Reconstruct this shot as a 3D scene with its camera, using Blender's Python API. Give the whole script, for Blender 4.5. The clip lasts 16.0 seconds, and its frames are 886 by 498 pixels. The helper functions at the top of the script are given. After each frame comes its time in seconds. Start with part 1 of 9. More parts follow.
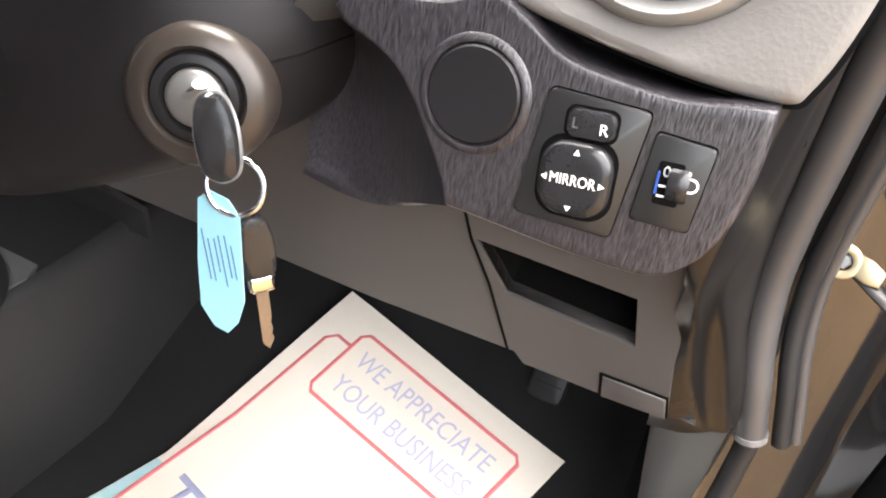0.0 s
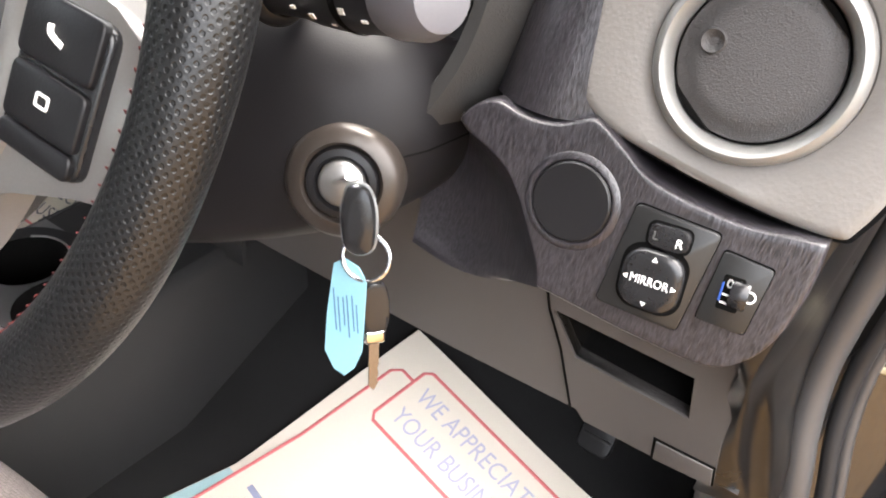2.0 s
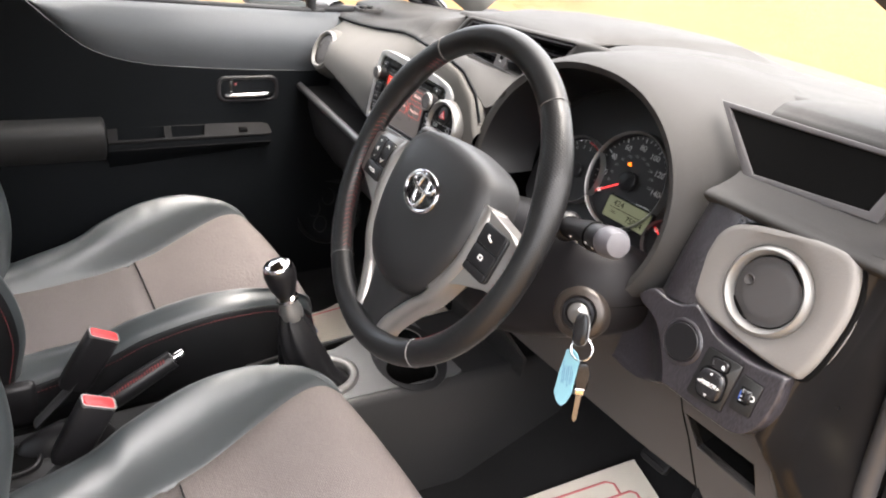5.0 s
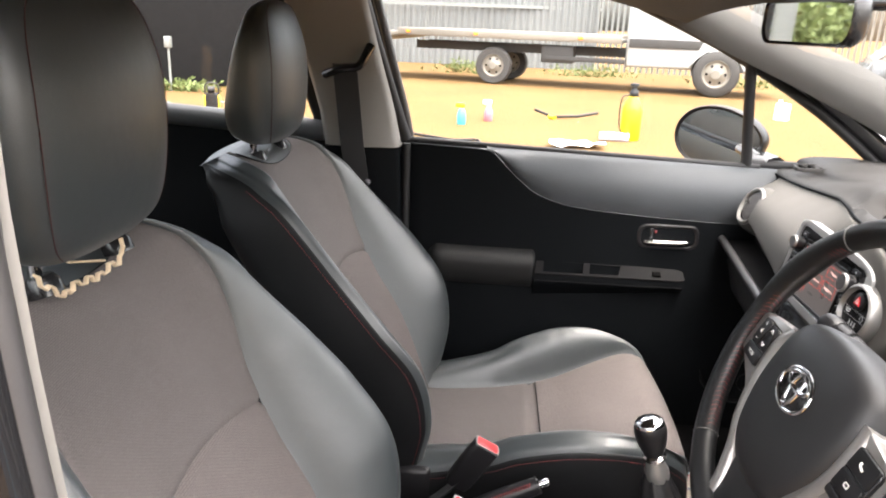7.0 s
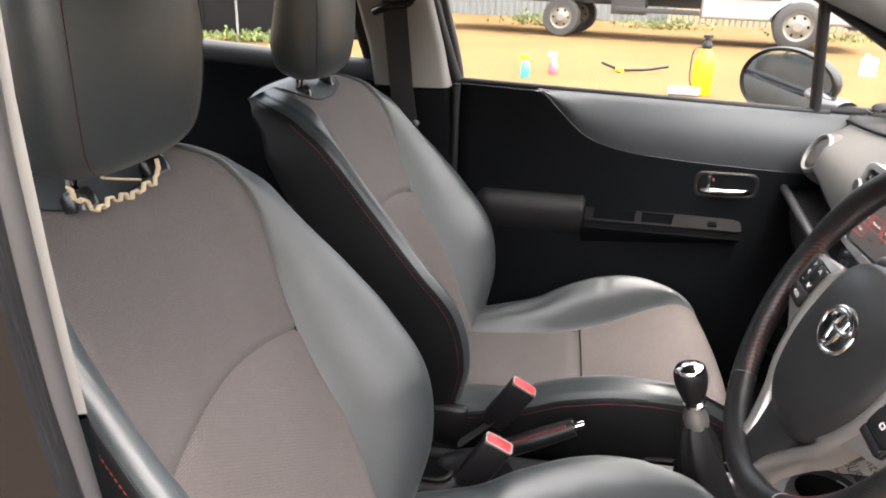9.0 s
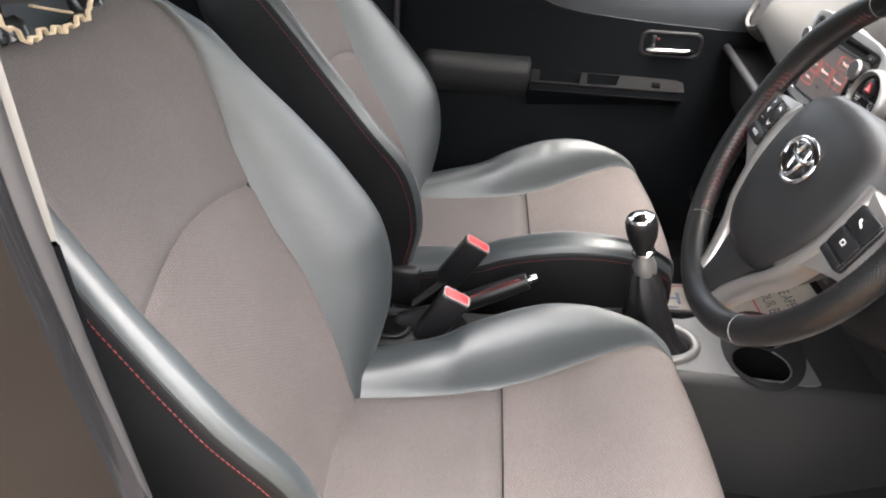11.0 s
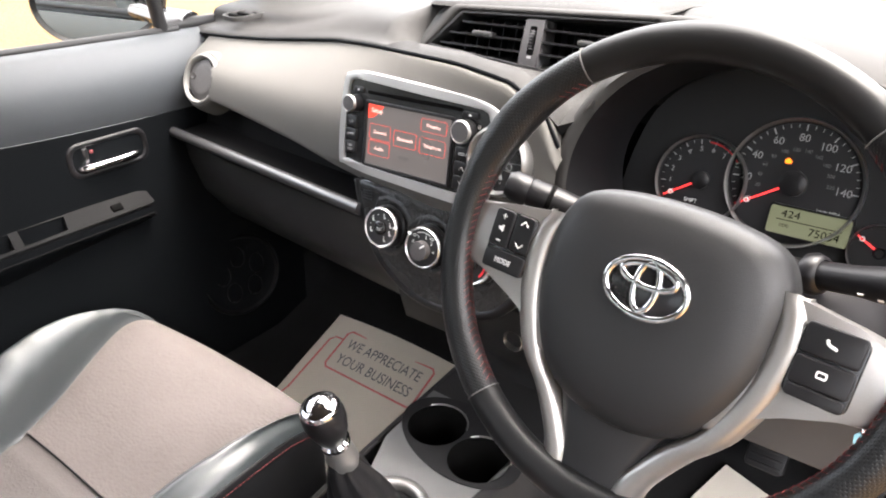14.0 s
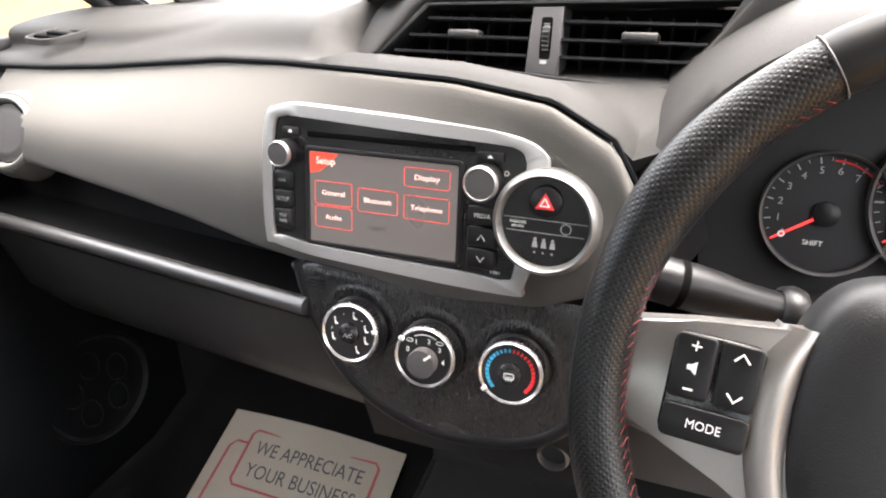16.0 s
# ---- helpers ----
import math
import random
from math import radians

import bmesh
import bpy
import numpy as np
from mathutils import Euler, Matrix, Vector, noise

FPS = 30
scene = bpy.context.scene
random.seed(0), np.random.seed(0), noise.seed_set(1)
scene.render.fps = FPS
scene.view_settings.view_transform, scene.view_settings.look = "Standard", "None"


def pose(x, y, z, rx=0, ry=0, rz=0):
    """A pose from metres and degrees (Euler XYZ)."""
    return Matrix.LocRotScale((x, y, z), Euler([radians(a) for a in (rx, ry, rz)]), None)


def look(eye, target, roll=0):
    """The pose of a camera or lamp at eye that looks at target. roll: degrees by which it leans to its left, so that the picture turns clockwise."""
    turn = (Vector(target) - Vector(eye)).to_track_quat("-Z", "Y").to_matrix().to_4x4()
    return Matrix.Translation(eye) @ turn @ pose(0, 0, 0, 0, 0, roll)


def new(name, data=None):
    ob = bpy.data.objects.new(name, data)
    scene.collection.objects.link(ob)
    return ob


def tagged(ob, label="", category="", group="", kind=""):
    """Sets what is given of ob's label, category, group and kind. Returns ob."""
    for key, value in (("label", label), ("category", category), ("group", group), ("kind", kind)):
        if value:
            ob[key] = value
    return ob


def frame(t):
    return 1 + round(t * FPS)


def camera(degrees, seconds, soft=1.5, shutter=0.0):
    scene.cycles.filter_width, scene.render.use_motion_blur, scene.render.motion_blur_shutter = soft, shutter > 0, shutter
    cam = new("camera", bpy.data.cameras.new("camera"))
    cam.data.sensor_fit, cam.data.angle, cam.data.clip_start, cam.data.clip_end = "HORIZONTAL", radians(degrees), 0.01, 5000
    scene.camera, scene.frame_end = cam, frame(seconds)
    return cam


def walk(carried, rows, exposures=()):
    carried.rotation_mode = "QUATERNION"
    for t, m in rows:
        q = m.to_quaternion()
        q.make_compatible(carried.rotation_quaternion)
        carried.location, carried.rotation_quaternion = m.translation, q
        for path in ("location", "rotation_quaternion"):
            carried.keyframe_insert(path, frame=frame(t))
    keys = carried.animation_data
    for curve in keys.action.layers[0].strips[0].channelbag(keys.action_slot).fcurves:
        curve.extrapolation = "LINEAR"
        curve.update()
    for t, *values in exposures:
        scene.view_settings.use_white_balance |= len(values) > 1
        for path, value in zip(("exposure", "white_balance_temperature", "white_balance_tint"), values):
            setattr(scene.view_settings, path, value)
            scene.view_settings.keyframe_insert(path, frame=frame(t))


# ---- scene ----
cam = camera(63.8, 16.0, soft=2.0)
PATH = [
    (0, (0.6893, 0.0069, 1.0494), (0.0893, 1.4548, -0.1929), 6.61),
    (0.5, (0.6867, 0.033, 1.0391), (0.2473, 1.4936, -0.2546), 9.25),
    (1, (0.6892, 0.0155, 1.0612), (0.1682, 1.4613, -0.2187), 9.15),
    (1.5, (0.675, -0.0174, 1.0861), (0.0149, 1.4091, -0.1506), 8.23),
    (2, (0.681, -0.0382, 1.102), (-0.074, 1.3819, -0.0868), 8.37),
    (2.5, (0.7193, -0.0804, 1.1318), (-0.1343, 1.318, -0.0153), 8.54),
    (3, (0.7943, -0.1512, 1.1726), (-0.1858, 1.2097, 0.0829), 7.63),
    (3.2, (0.823, -0.174, 1.194), (-0.228, 1.169, 0.148), 7.0),
    (5.3, (0.99, -0.316, 1.302), (-0.623, 0.555, 0.501), 6.5),
    (5.5, (0.988, -0.305, 1.307), (-0.692, 0.444, 0.523), 6.4),
    (6, (0.997, -0.271, 1.312), (-0.808, 0.135, 0.554), 4.9),
    (6.5, (1.015, -0.268, 1.319), (-0.847, -0.173, 0.596), 4.0),
    (7, (1.022, -0.248, 1.36), (-0.88, -0.37, 0.753), 2.2),
    (7.5, (1.013, -0.239, 1.396), (-0.907, -0.498, 0.899), 1.1),
    (8, (1.007, -0.225, 1.377), (-0.904, -0.538, 0.878), 1.2),
    (8.5, (1.008, -0.214, 1.349), (-0.873, -0.525, 0.745), 1.7),
    (9, (1.016, -0.211, 1.326), (-0.825, -0.495, 0.599), 2.0),
    (9.5, (1.026, -0.206, 1.277), (-0.756, -0.438, 0.399), 1.7),
    (9.7, (1.027, -0.202, 1.259), (-0.727, -0.42, 0.322), 1.6),
    (12, (1.025, -0.33, 1.285), (-0.73, -0.244, 0.329), 2.8),
    (12.5, (0.901, -0.372, 1.274), (-0.852, -0.127, 0.343), 1.2),
    (13, (0.764, -0.41, 1.278), (-0.894, 0.188, 0.332), 0.7),
    (13.5, (0.639, -0.439, 1.31), (-0.722, 0.681, 0.364), -0.6),
    (14, (0.511, -0.375, 1.287), (-0.602, 1.011, 0.369), -1.6),
    (14.5, (0.393, -0.296, 1.266), (-0.574, 1.207, 0.369), -2.0),
    (15, (0.333, -0.251, 1.249), (-0.554, 1.301, 0.353), -2.8),
    (15.5, (0.265, -0.224, 1.247), (-0.547, 1.366, 0.345), -2.7),
    (16, (0.208, -0.21, 1.233), (-0.511, 1.415, 0.315), -2.8),
]
EXPOSURES = [(0.0, 3.62, 6600, 11), (1.5, 3.68, 6600, 11), (3.0, 3.50, 6600, 11), (5.5, 3.22, 6700, 13), (7.0, 3.12, 6700, 13), (7.5, 2.98, 6700, 13), (9.5, 3.05, 6700, 13), (12.0, 3.35, 6500, 11), (12.5, 3.38, 6500, 11), (13.0, 3.64, 6550, 11), (13.5, 3.74, 6600, 12), (14.5, 3.56, 6700, 13), (15.0, 3.68, 6700, 13), (16.0, 3.68, 6700, 13)]
walk(cam, [(t, look(eye, target, roll)) for t, eye, target, roll in PATH], EXPOSURES)

# ---- light ----
world = bpy.data.worlds.new("sky")
scene.world = world
world.use_nodes = True
wn, wl = world.node_tree.nodes, world.node_tree.links
sky = wn.new("ShaderNodeTexSky")
sky.sky_type, sky.sun_disc = "NISHITA", False
sky.sun_elevation, sky.sun_rotation = radians(75), radians(45)
sky.air_density, sky.dust_density, sky.ozone_density = 1.2, 6.0, 1.0
wn["Background"].inputs["Strength"].default_value = 0.15
haze = wn.new("ShaderNodeHueSaturation")
haze.inputs["Saturation"].default_value = 0.45
wl.new(sky.outputs["Color"], haze.inputs["Color"])
wl.new(haze.outputs["Color"], wn["Background"].inputs["Color"])
sun_data = bpy.data.lights.new("sun", "SUN")
sun_data.energy, sun_data.angle, sun_data.color = 1.4, radians(140), (1.0, 0.91, 0.80)
sun = new("sun", sun_data)
sun.matrix_world = look((0.95, 0.95, 5.0), (0, 0, 0))


# ---- materials ----
def material(name, color, rough=0.5, metal=0.0, vary=0.15, scale=60.0, bump=0.1, grain=600.0, second=None, coat=0.0, spec=0.5,
             stretch=(1, 1, 1), emit=None, emit_strength=0.0, rough_vary=0.1, random_tint=0.0):
    m = bpy.data.materials.new(name)
    m.use_nodes = True
    n, l = m.node_tree.nodes, m.node_tree.links
    b = n["Principled BSDF"]
    b.inputs["Metallic"].default_value = metal
    b.inputs["Coat Weight"].default_value = coat
    b.inputs["Specular IOR Level"].default_value = spec
    tc, mp = n.new("ShaderNodeTexCoord"), n.new("ShaderNodeMapping")
    mp.inputs["Scale"].default_value = stretch
    l.new(tc.outputs["Object"], mp.inputs["Vector"])
    big, fine = n.new("ShaderNodeTexNoise"), n.new("ShaderNodeTexNoise")
    big.inputs["Scale"].default_value, big.inputs["Detail"].default_value = scale * 0.15, 4
    fine.inputs["Scale"].default_value, fine.inputs["Detail"].default_value = grain, 3
    for t in (big, fine):
        l.new(mp.outputs["Vector"], t.inputs["Vector"])
    mix = n.new("ShaderNodeMix")
    mix.data_type = "RGBA"
    other = second or tuple(min(1.0, c * (1 + 2.2 * vary) + 0.002) for c in color)
    mix.inputs["A"].default_value = (*[c * (1 - vary) for c in color], 1)
    mix.inputs["B"].default_value = (*other, 1)
    add = n.new("ShaderNodeMath")
    add.operation = "MULTIPLY_ADD"
    add.inputs[1].default_value, add.inputs[2].default_value = 0.4, 0.0
    l.new(fine.outputs["Fac"], add.inputs[0])
    s = n.new("ShaderNodeMath")
    s.operation = "MULTIPLY_ADD"
    s.inputs[1].default_value = 0.6
    l.new(big.outputs["Fac"], s.inputs[0])
    l.new(add.outputs[0], s.inputs[2])
    l.new(s.outputs[0], mix.inputs["Factor"])
    l.new(mix.outputs["Result"], b.inputs["Base Color"])
    r = n.new("ShaderNodeMapRange")
    r.inputs["To Min"].default_value, r.inputs["To Max"].default_value = max(0.02, rough - rough_vary), min(1, rough + rough_vary)
    l.new(big.outputs["Fac"], r.inputs["Value"])
    l.new(r.outputs["Result"], b.inputs["Roughness"])
    if bump:
        bp = n.new("ShaderNodeBump")
        bp.inputs["Strength"].default_value, bp.inputs["Distance"].default_value = bump, 0.0006
        l.new(fine.outputs["Fac"], bp.inputs["Height"])
        l.new(bp.outputs["Normal"], b.inputs["Normal"])
    if emit:
        b.inputs["Emission Color"].default_value = (*emit, 1)
        b.inputs["Emission Strength"].default_value = emit_strength
    return m


def bump_by(m, kind, scale, strength, distance=0.0008, stretch=(1, 1, 1)):
    """Give a material a relief of cells or waves at real size, in place of its fine grain."""
    n, l = m.node_tree.nodes, m.node_tree.links
    tc, mp = n.new("ShaderNodeTexCoord"), n.new("ShaderNodeMapping")
    mp.inputs["Scale"].default_value = stretch
    l.new(tc.outputs["Object"], mp.inputs["Vector"])
    if kind == "cells":
        t = n.new("ShaderNodeTexVoronoi")
        t.inputs["Scale"].default_value = scale
        out = t.outputs["Distance"]
    else:
        t = n.new("ShaderNodeTexWave")
        t.bands_direction = kind
        t.inputs["Scale"].default_value, t.inputs["Distortion"].default_value = scale, 0.6
        t.inputs["Detail"].default_value, t.inputs["Detail Scale"].default_value = 1.0, 3.0
        out = t.outputs["Fac"]
    l.new(mp.outputs["Vector"], t.inputs["Vector"])
    bp = n.new("ShaderNodeBump")
    bp.inputs["Strength"].default_value, bp.inputs["Distance"].default_value = strength, distance
    l.new(out, bp.inputs["Height"])
    b = n["Principled BSDF"]
    if b.inputs["Normal"].is_linked:
        l.new(b.inputs["Normal"].links[0].from_socket, bp.inputs["Normal"])
    l.new(bp.outputs["Normal"], b.inputs["Normal"])
    return m


def weave(m, scale, depth, stretch, turn=90):
    """Darken a fabric between its threads, in a cell pattern at real size."""
    n, l = m.node_tree.nodes, m.node_tree.links
    b = n["Principled BSDF"]
    tc, mp, t = n.new("ShaderNodeTexCoord"), n.new("ShaderNodeMapping"), n.new("ShaderNodeTexBrick")
    mp.inputs["Scale"].default_value = stretch
    mp.inputs["Rotation"].default_value = (radians(turn), 0, 0)
    l.new(tc.outputs["Object"], mp.inputs["Vector"])
    l.new(mp.outputs["Vector"], t.inputs["Vector"])
    t.inputs["Scale"].default_value = scale
    t.inputs["Mortar Size"].default_value, t.inputs["Mortar Smooth"].default_value = 0.06, 1.0
    t.inputs["Color1"].default_value, t.inputs["Color2"].default_value, t.inputs["Mortar"].default_value = (1, 1, 1, 1), (0.9, 0.9, 0.9, 1), (depth, depth, depth, 1)
    mx = n.new("ShaderNodeMix")
    mx.data_type, mx.blend_type = "RGBA", "MULTIPLY"
    mx.inputs["Factor"].default_value = 1.0
    l.new(b.inputs["Base Color"].links[0].from_socket, mx.inputs["A"])
    l.new(t.outputs["Color"], mx.inputs["B"])
    l.new(mx.outputs["Result"], b.inputs["Base Color"])
    return m


def streaks(m, scale, stretch, low, high):
    """Give a plastic a brushed grain: fine long streaks, darker and lighter, with relief."""
    n, l = m.node_tree.nodes, m.node_tree.links
    b = n["Principled BSDF"]
    tc, mp, t, r = n.new("ShaderNodeTexCoord"), n.new("ShaderNodeMapping"), n.new("ShaderNodeTexNoise"), n.new("ShaderNodeMapRange")
    mp.inputs["Scale"].default_value = stretch
    t.inputs["Scale"].default_value, t.inputs["Detail"].default_value = scale, 3
    l.new(tc.outputs["Object"], mp.inputs["Vector"])
    l.new(mp.outputs["Vector"], t.inputs["Vector"])
    r.inputs["From Min"].default_value, r.inputs["From Max"].default_value = 0.32, 0.68
    r.inputs["To Min"].default_value, r.inputs["To Max"].default_value = low, high
    l.new(t.outputs["Fac"], r.inputs["Value"])
    mx, bp = n.new("ShaderNodeMix"), n.new("ShaderNodeBump")
    mx.data_type, mx.blend_type = "RGBA", "MULTIPLY"
    mx.inputs["Factor"].default_value = 1.0
    l.new(b.inputs["Base Color"].links[0].from_socket, mx.inputs["A"])
    l.new(r.outputs["Result"], mx.inputs["B"])
    l.new(mx.outputs["Result"], b.inputs["Base Color"])
    bp.inputs["Strength"].default_value, bp.inputs["Distance"].default_value = 0.8, 0.0005
    l.new(t.outputs["Fac"], bp.inputs["Height"])
    l.new(bp.outputs["Normal"], b.inputs["Normal"])
    return m


def glass(name, tint=(1, 1, 1), rough=0.0, gloss=0.03):
    m = bpy.data.materials.new(name)
    m.use_nodes = True
    n, l = m.node_tree.nodes, m.node_tree.links
    n.remove(n["Principled BSDF"])
    tr, gl, mx, lw = n.new("ShaderNodeBsdfTransparent"), n.new("ShaderNodeBsdfGlossy"), n.new("ShaderNodeMixShader"), n.new("ShaderNodeLayerWeight")
    tr.inputs["Color"].default_value = (*tint, 1)
    gl.inputs["Roughness"].default_value = rough
    pw, sc = n.new("ShaderNodeMath"), n.new("ShaderNodeMath")
    pw.operation, sc.operation = "POWER", "MULTIPLY_ADD"
    pw.inputs[1].default_value, sc.inputs[1].default_value, sc.inputs[2].default_value = 5.0, 0.6, gloss
    l.new(lw.outputs["Facing"], pw.inputs[0])
    l.new(pw.outputs[0], sc.inputs[0])
    l.new(sc.outputs[0], mx.inputs["Fac"])
    l.new(tr.outputs[0], mx.inputs[1])
    l.new(gl.outputs[0], mx.inputs[2])
    l.new(mx.outputs[0], n["Material Output"].inputs["Surface"])
    return m


LEATHER = material("black_leather", (0.0185, 0.0240, 0.0262), 0.44, vary=0.2, grain=900, bump=0.2, spec=1.0, coat=0.06)
LEATHER.node_tree.nodes["Principled BSDF"].inputs["Coat Roughness"].default_value = 0.42
LEATHER.node_tree.nodes["Principled BSDF"].inputs["Sheen Weight"].default_value = 0.06
LEATHER.node_tree.nodes["Principled BSDF"].inputs["Sheen Roughness"].default_value = 0.35
bump_by(LEATHER, "cells", 700, 0.12)
bump_by(LEATHER, "cells", 75, 0.05, 0.003, (1, 0.45, 1))
FABRIC = material("seat_mesh_fabric", (0.116, 0.103, 0.100), 0.85, vary=0.2, grain=1500, bump=0.5, spec=0.2)
bump_by(FABRIC, "cells", 330, 0.45, 0.0008, (0.6, 1, 1))
FABRIC_RIB = material("seat_ribbed_fabric", (0.132, 0.115, 0.111), 0.85, vary=0.2, grain=1500, bump=0.5, spec=0.2)
bump_by(FABRIC_RIB, "cells", 240, 0.55, 0.0010, (0.5, 1, 1))
CUSHION_MESH, CUSHION_RIB = FABRIC.copy(), FABRIC_RIB.copy()
CUSHION_MESH.name, CUSHION_RIB.name = "cushion_mesh_fabric", "cushion_ribbed_fabric"
weave(FABRIC, 110.0, 0.62, (0.7, 1, 1), 66)
weave(FABRIC_RIB, 100.0, 0.58, (0.7, 1, 1), 66)
weave(CUSHION_MESH, 110.0, 0.66, (0.7, 1, 1), 0)
weave(CUSHION_RIB, 100.0, 0.62, (0.7, 1, 1), 0)
PLASTIC = material("charcoal_dash_plastic", (0.060, 0.058, 0.060), 0.50, vary=0.12, grain=1400, bump=0.3, spec=0.3)
bump_by(PLASTIC, "cells", 900, 0.15)
UPPER = material("charcoal_soft_pad", (0.027, 0.0262, 0.0255), 0.60, vary=0.15, grain=1400, bump=0.35, spec=0.15)
bump_by(UPPER, "cells", 900, 0.2)
PLASTIC_LOW = material("dark_lower_plastic", (0.0185, 0.0185, 0.0192), 0.45, vary=0.2, grain=1200, bump=0.25, spec=0.3)
PAD = material("grey_dash_pad", (0.080, 0.077, 0.072), 0.75, vary=0.12, grain=1200, bump=0.2, spec=0.15)
bump_by(PAD, "cells", 700, 0.10)
GREY_PANEL = material("warm_grey_vent_panel", (0.138, 0.131, 0.123), 0.55, vary=0.08, grain=1200, bump=0.2, spec=0.35)
bump_by(GREY_PANEL, "cells", 420, 0.22, 0.0006)
BRUSHED = streaks(material("brushed_dark_plastic", (0.0118, 0.0106, 0.0126), 0.33, vary=0.25, grain=1500, bump=0.0, spec=0.7), 1250, (1, 0.6, 0.05), 0.15, 2.6)
DOOR_UP = material("soft_door_top", (0.049, 0.0545, 0.060), 0.50, vary=0.12, grain=1000, bump=0.2, spec=0.4)
DOOR_LOW = material("black_door_plastic", (0.0027, 0.0034, 0.0042), 0.55, vary=0.15, grain=1000, bump=0.2, spec=0.05)
GLOSS_BLACK = material("gloss_black_plastic", (0.012, 0.012, 0.013), 0.22, vary=0.1, bump=0.0)
SATIN_BLACK = material("satin_black_plastic", (0.0065, 0.0063, 0.0072), 0.38, vary=0.15, grain=900, bump=0.12, spec=0.32)
# near-black puts the shade of openings and gaps into colour; display digits use it too
HOLE = material("shade_and_ink_black", (0.003, 0.003, 0.003), 0.9, vary=0.1, bump=0.0, spec=0.02)
SILVER = material("satin_silver_trim", (0.235, 0.232, 0.228), 0.36, metal=0.75, vary=0.08, grain=900, bump=0.05)
SPOKE = material("warm_silver_spoke", (0.31, 0.295, 0.28), 0.34, metal=0.75, vary=0.1, grain=900, bump=0.05)
CHROME = material("chrome", (0.80, 0.80, 0.81), 0.08, metal=1.0, vary=0.03, bump=0.0, rough_vary=0.03)
BRASS = material("yellow_zinc", (0.33, 0.28, 0.18), 0.35, metal=0.7, vary=0.2, bump=0.1)
CARPET = material("black_carpet", (0.011, 0.011, 0.0115), 0.95, vary=0.35, grain=900, bump=0.9, spec=0.1)
LINING = material("grey_roof_lining", (0.064, 0.069, 0.076), 0.9, vary=0.08, grain=1000, bump=0.25, spec=0.2)
FRONT_PILLAR = material("grey_front_pillar_trim", (0.095, 0.093, 0.089), 0.6, vary=0.08, grain=1000, bump=0.15, spec=0.3)
PILLAR = material("light_grey_pillar_trim", (0.19, 0.183, 0.172), 0.6, vary=0.08, grain=1000, bump=0.15)
FILM = material("gloss_black_film", (0.0060, 0.0060, 0.0066), 0.22, vary=0.2, grain=900, bump=0.03, spec=0.3)
RUBBER = material("black_rubber", (0.011, 0.011, 0.012), 0.5, vary=0.2, grain=500, bump=0.1, spec=0.3)
# key steel with the dark surroundings it reflects put into its colour
DIM_STEEL = material("dark_reflection_steel", (0.20, 0.175, 0.15), 0.38, metal=0.9, vary=0.3, grain=700, bump=0.1)
BRUSHED_LIP = material("pale_grey_plastic", (0.10, 0.10, 0.10), 0.4, vary=0.2, grain=500, bump=0.1)
SEAL = material("grey_door_seal", (0.040, 0.039, 0.040), 0.36, vary=0.15, grain=500, bump=0.1)
PAINT = material("gloss_black_car_paint", (0.012, 0.012, 0.013), 0.16, vary=0.2, grain=2500, bump=0.02, coat=1.0)
RED = material("red_plastic", (0.62, 0.025, 0.03), 0.4, vary=0.08, bump=0.05)
STITCH = material("red_thread", (0.14, 0.023, 0.023), 0.7, vary=0.2, bump=0.2)
SEAM_RED = material("dark_red_seam", (0.040, 0.010, 0.010), 0.7, vary=0.2, bump=0.1)
BELT = material("black_webbing", (0.015, 0.015, 0.016), 0.75, vary=0.2, grain=1500, bump=0.6)
WHITE_INK = material("white_marking", (0.78, 0.78, 0.76), 0.5, vary=0.04, bump=0.0)
GREY_INK = material("grey_marking", (0.30, 0.30, 0.30), 0.5, vary=0.04, bump=0.0)
FAINT_INK = material("worn_grey_marking", (0.06, 0.06, 0.06), 0.5, vary=0.04, bump=0.0)
DIM_INK = material("dim_dial_marking", (0.15, 0.15, 0.15), 0.5, vary=0.04, bump=0.0)
DIAL_INK = material("grey_white_dial_marking", (0.36, 0.36, 0.36), 0.5, vary=0.04, bump=0.0)
BLUE_INK = material("blue_marking", (0.04, 0.36, 0.60), 0.5, vary=0.05, bump=0.0)
RED_INK = material("red_marking", (0.70, 0.03, 0.04), 0.5, vary=0.05, bump=0.0)
SLATE_INK = material("slate_ink", (0.13, 0.13, 0.15), 0.7, vary=0.1, bump=0.0)
# the slate ink again, paled to put the driver's side overexposure into colour
PALED_INK = material("overexposed_pale_ink", (0.40, 0.40, 0.52), 0.7, vary=0.1, bump=0.0)
PEN_INK = material("blue_pen_ink", (0.035, 0.085, 0.17), 0.6, vary=0.1, bump=0.0)
PRINT_BLUE = material("dark_blue_print", (0.25, 0.27, 0.40), 0.7, vary=0.15, bump=0.0)
PRINT_CYAN = material("pale_cyan_print", (0.34, 0.52, 0.55), 0.75, vary=0.1, bump=0.0)
PINK_INK = material("faded_red_ink", (0.62, 0.16, 0.17), 0.7, vary=0.15, bump=0.0)
PAPER = material("cream_paper", (0.67, 0.615, 0.535), 0.8, vary=0.06, grain=500, bump=0.2)
TAG = material("blue_card_tag", (0.16, 0.33, 0.39), 0.7, vary=0.06, bump=0.1)
DIAL = material("dark_dial_face", (0.0085, 0.0085, 0.0095), 0.45, vary=0.1, bump=0.05)
LCD = material("olive_display", (0.10, 0.105, 0.068), 0.35, vary=0.05, bump=0.0, emit=(0.42, 0.46, 0.26), emit_strength=0.020)
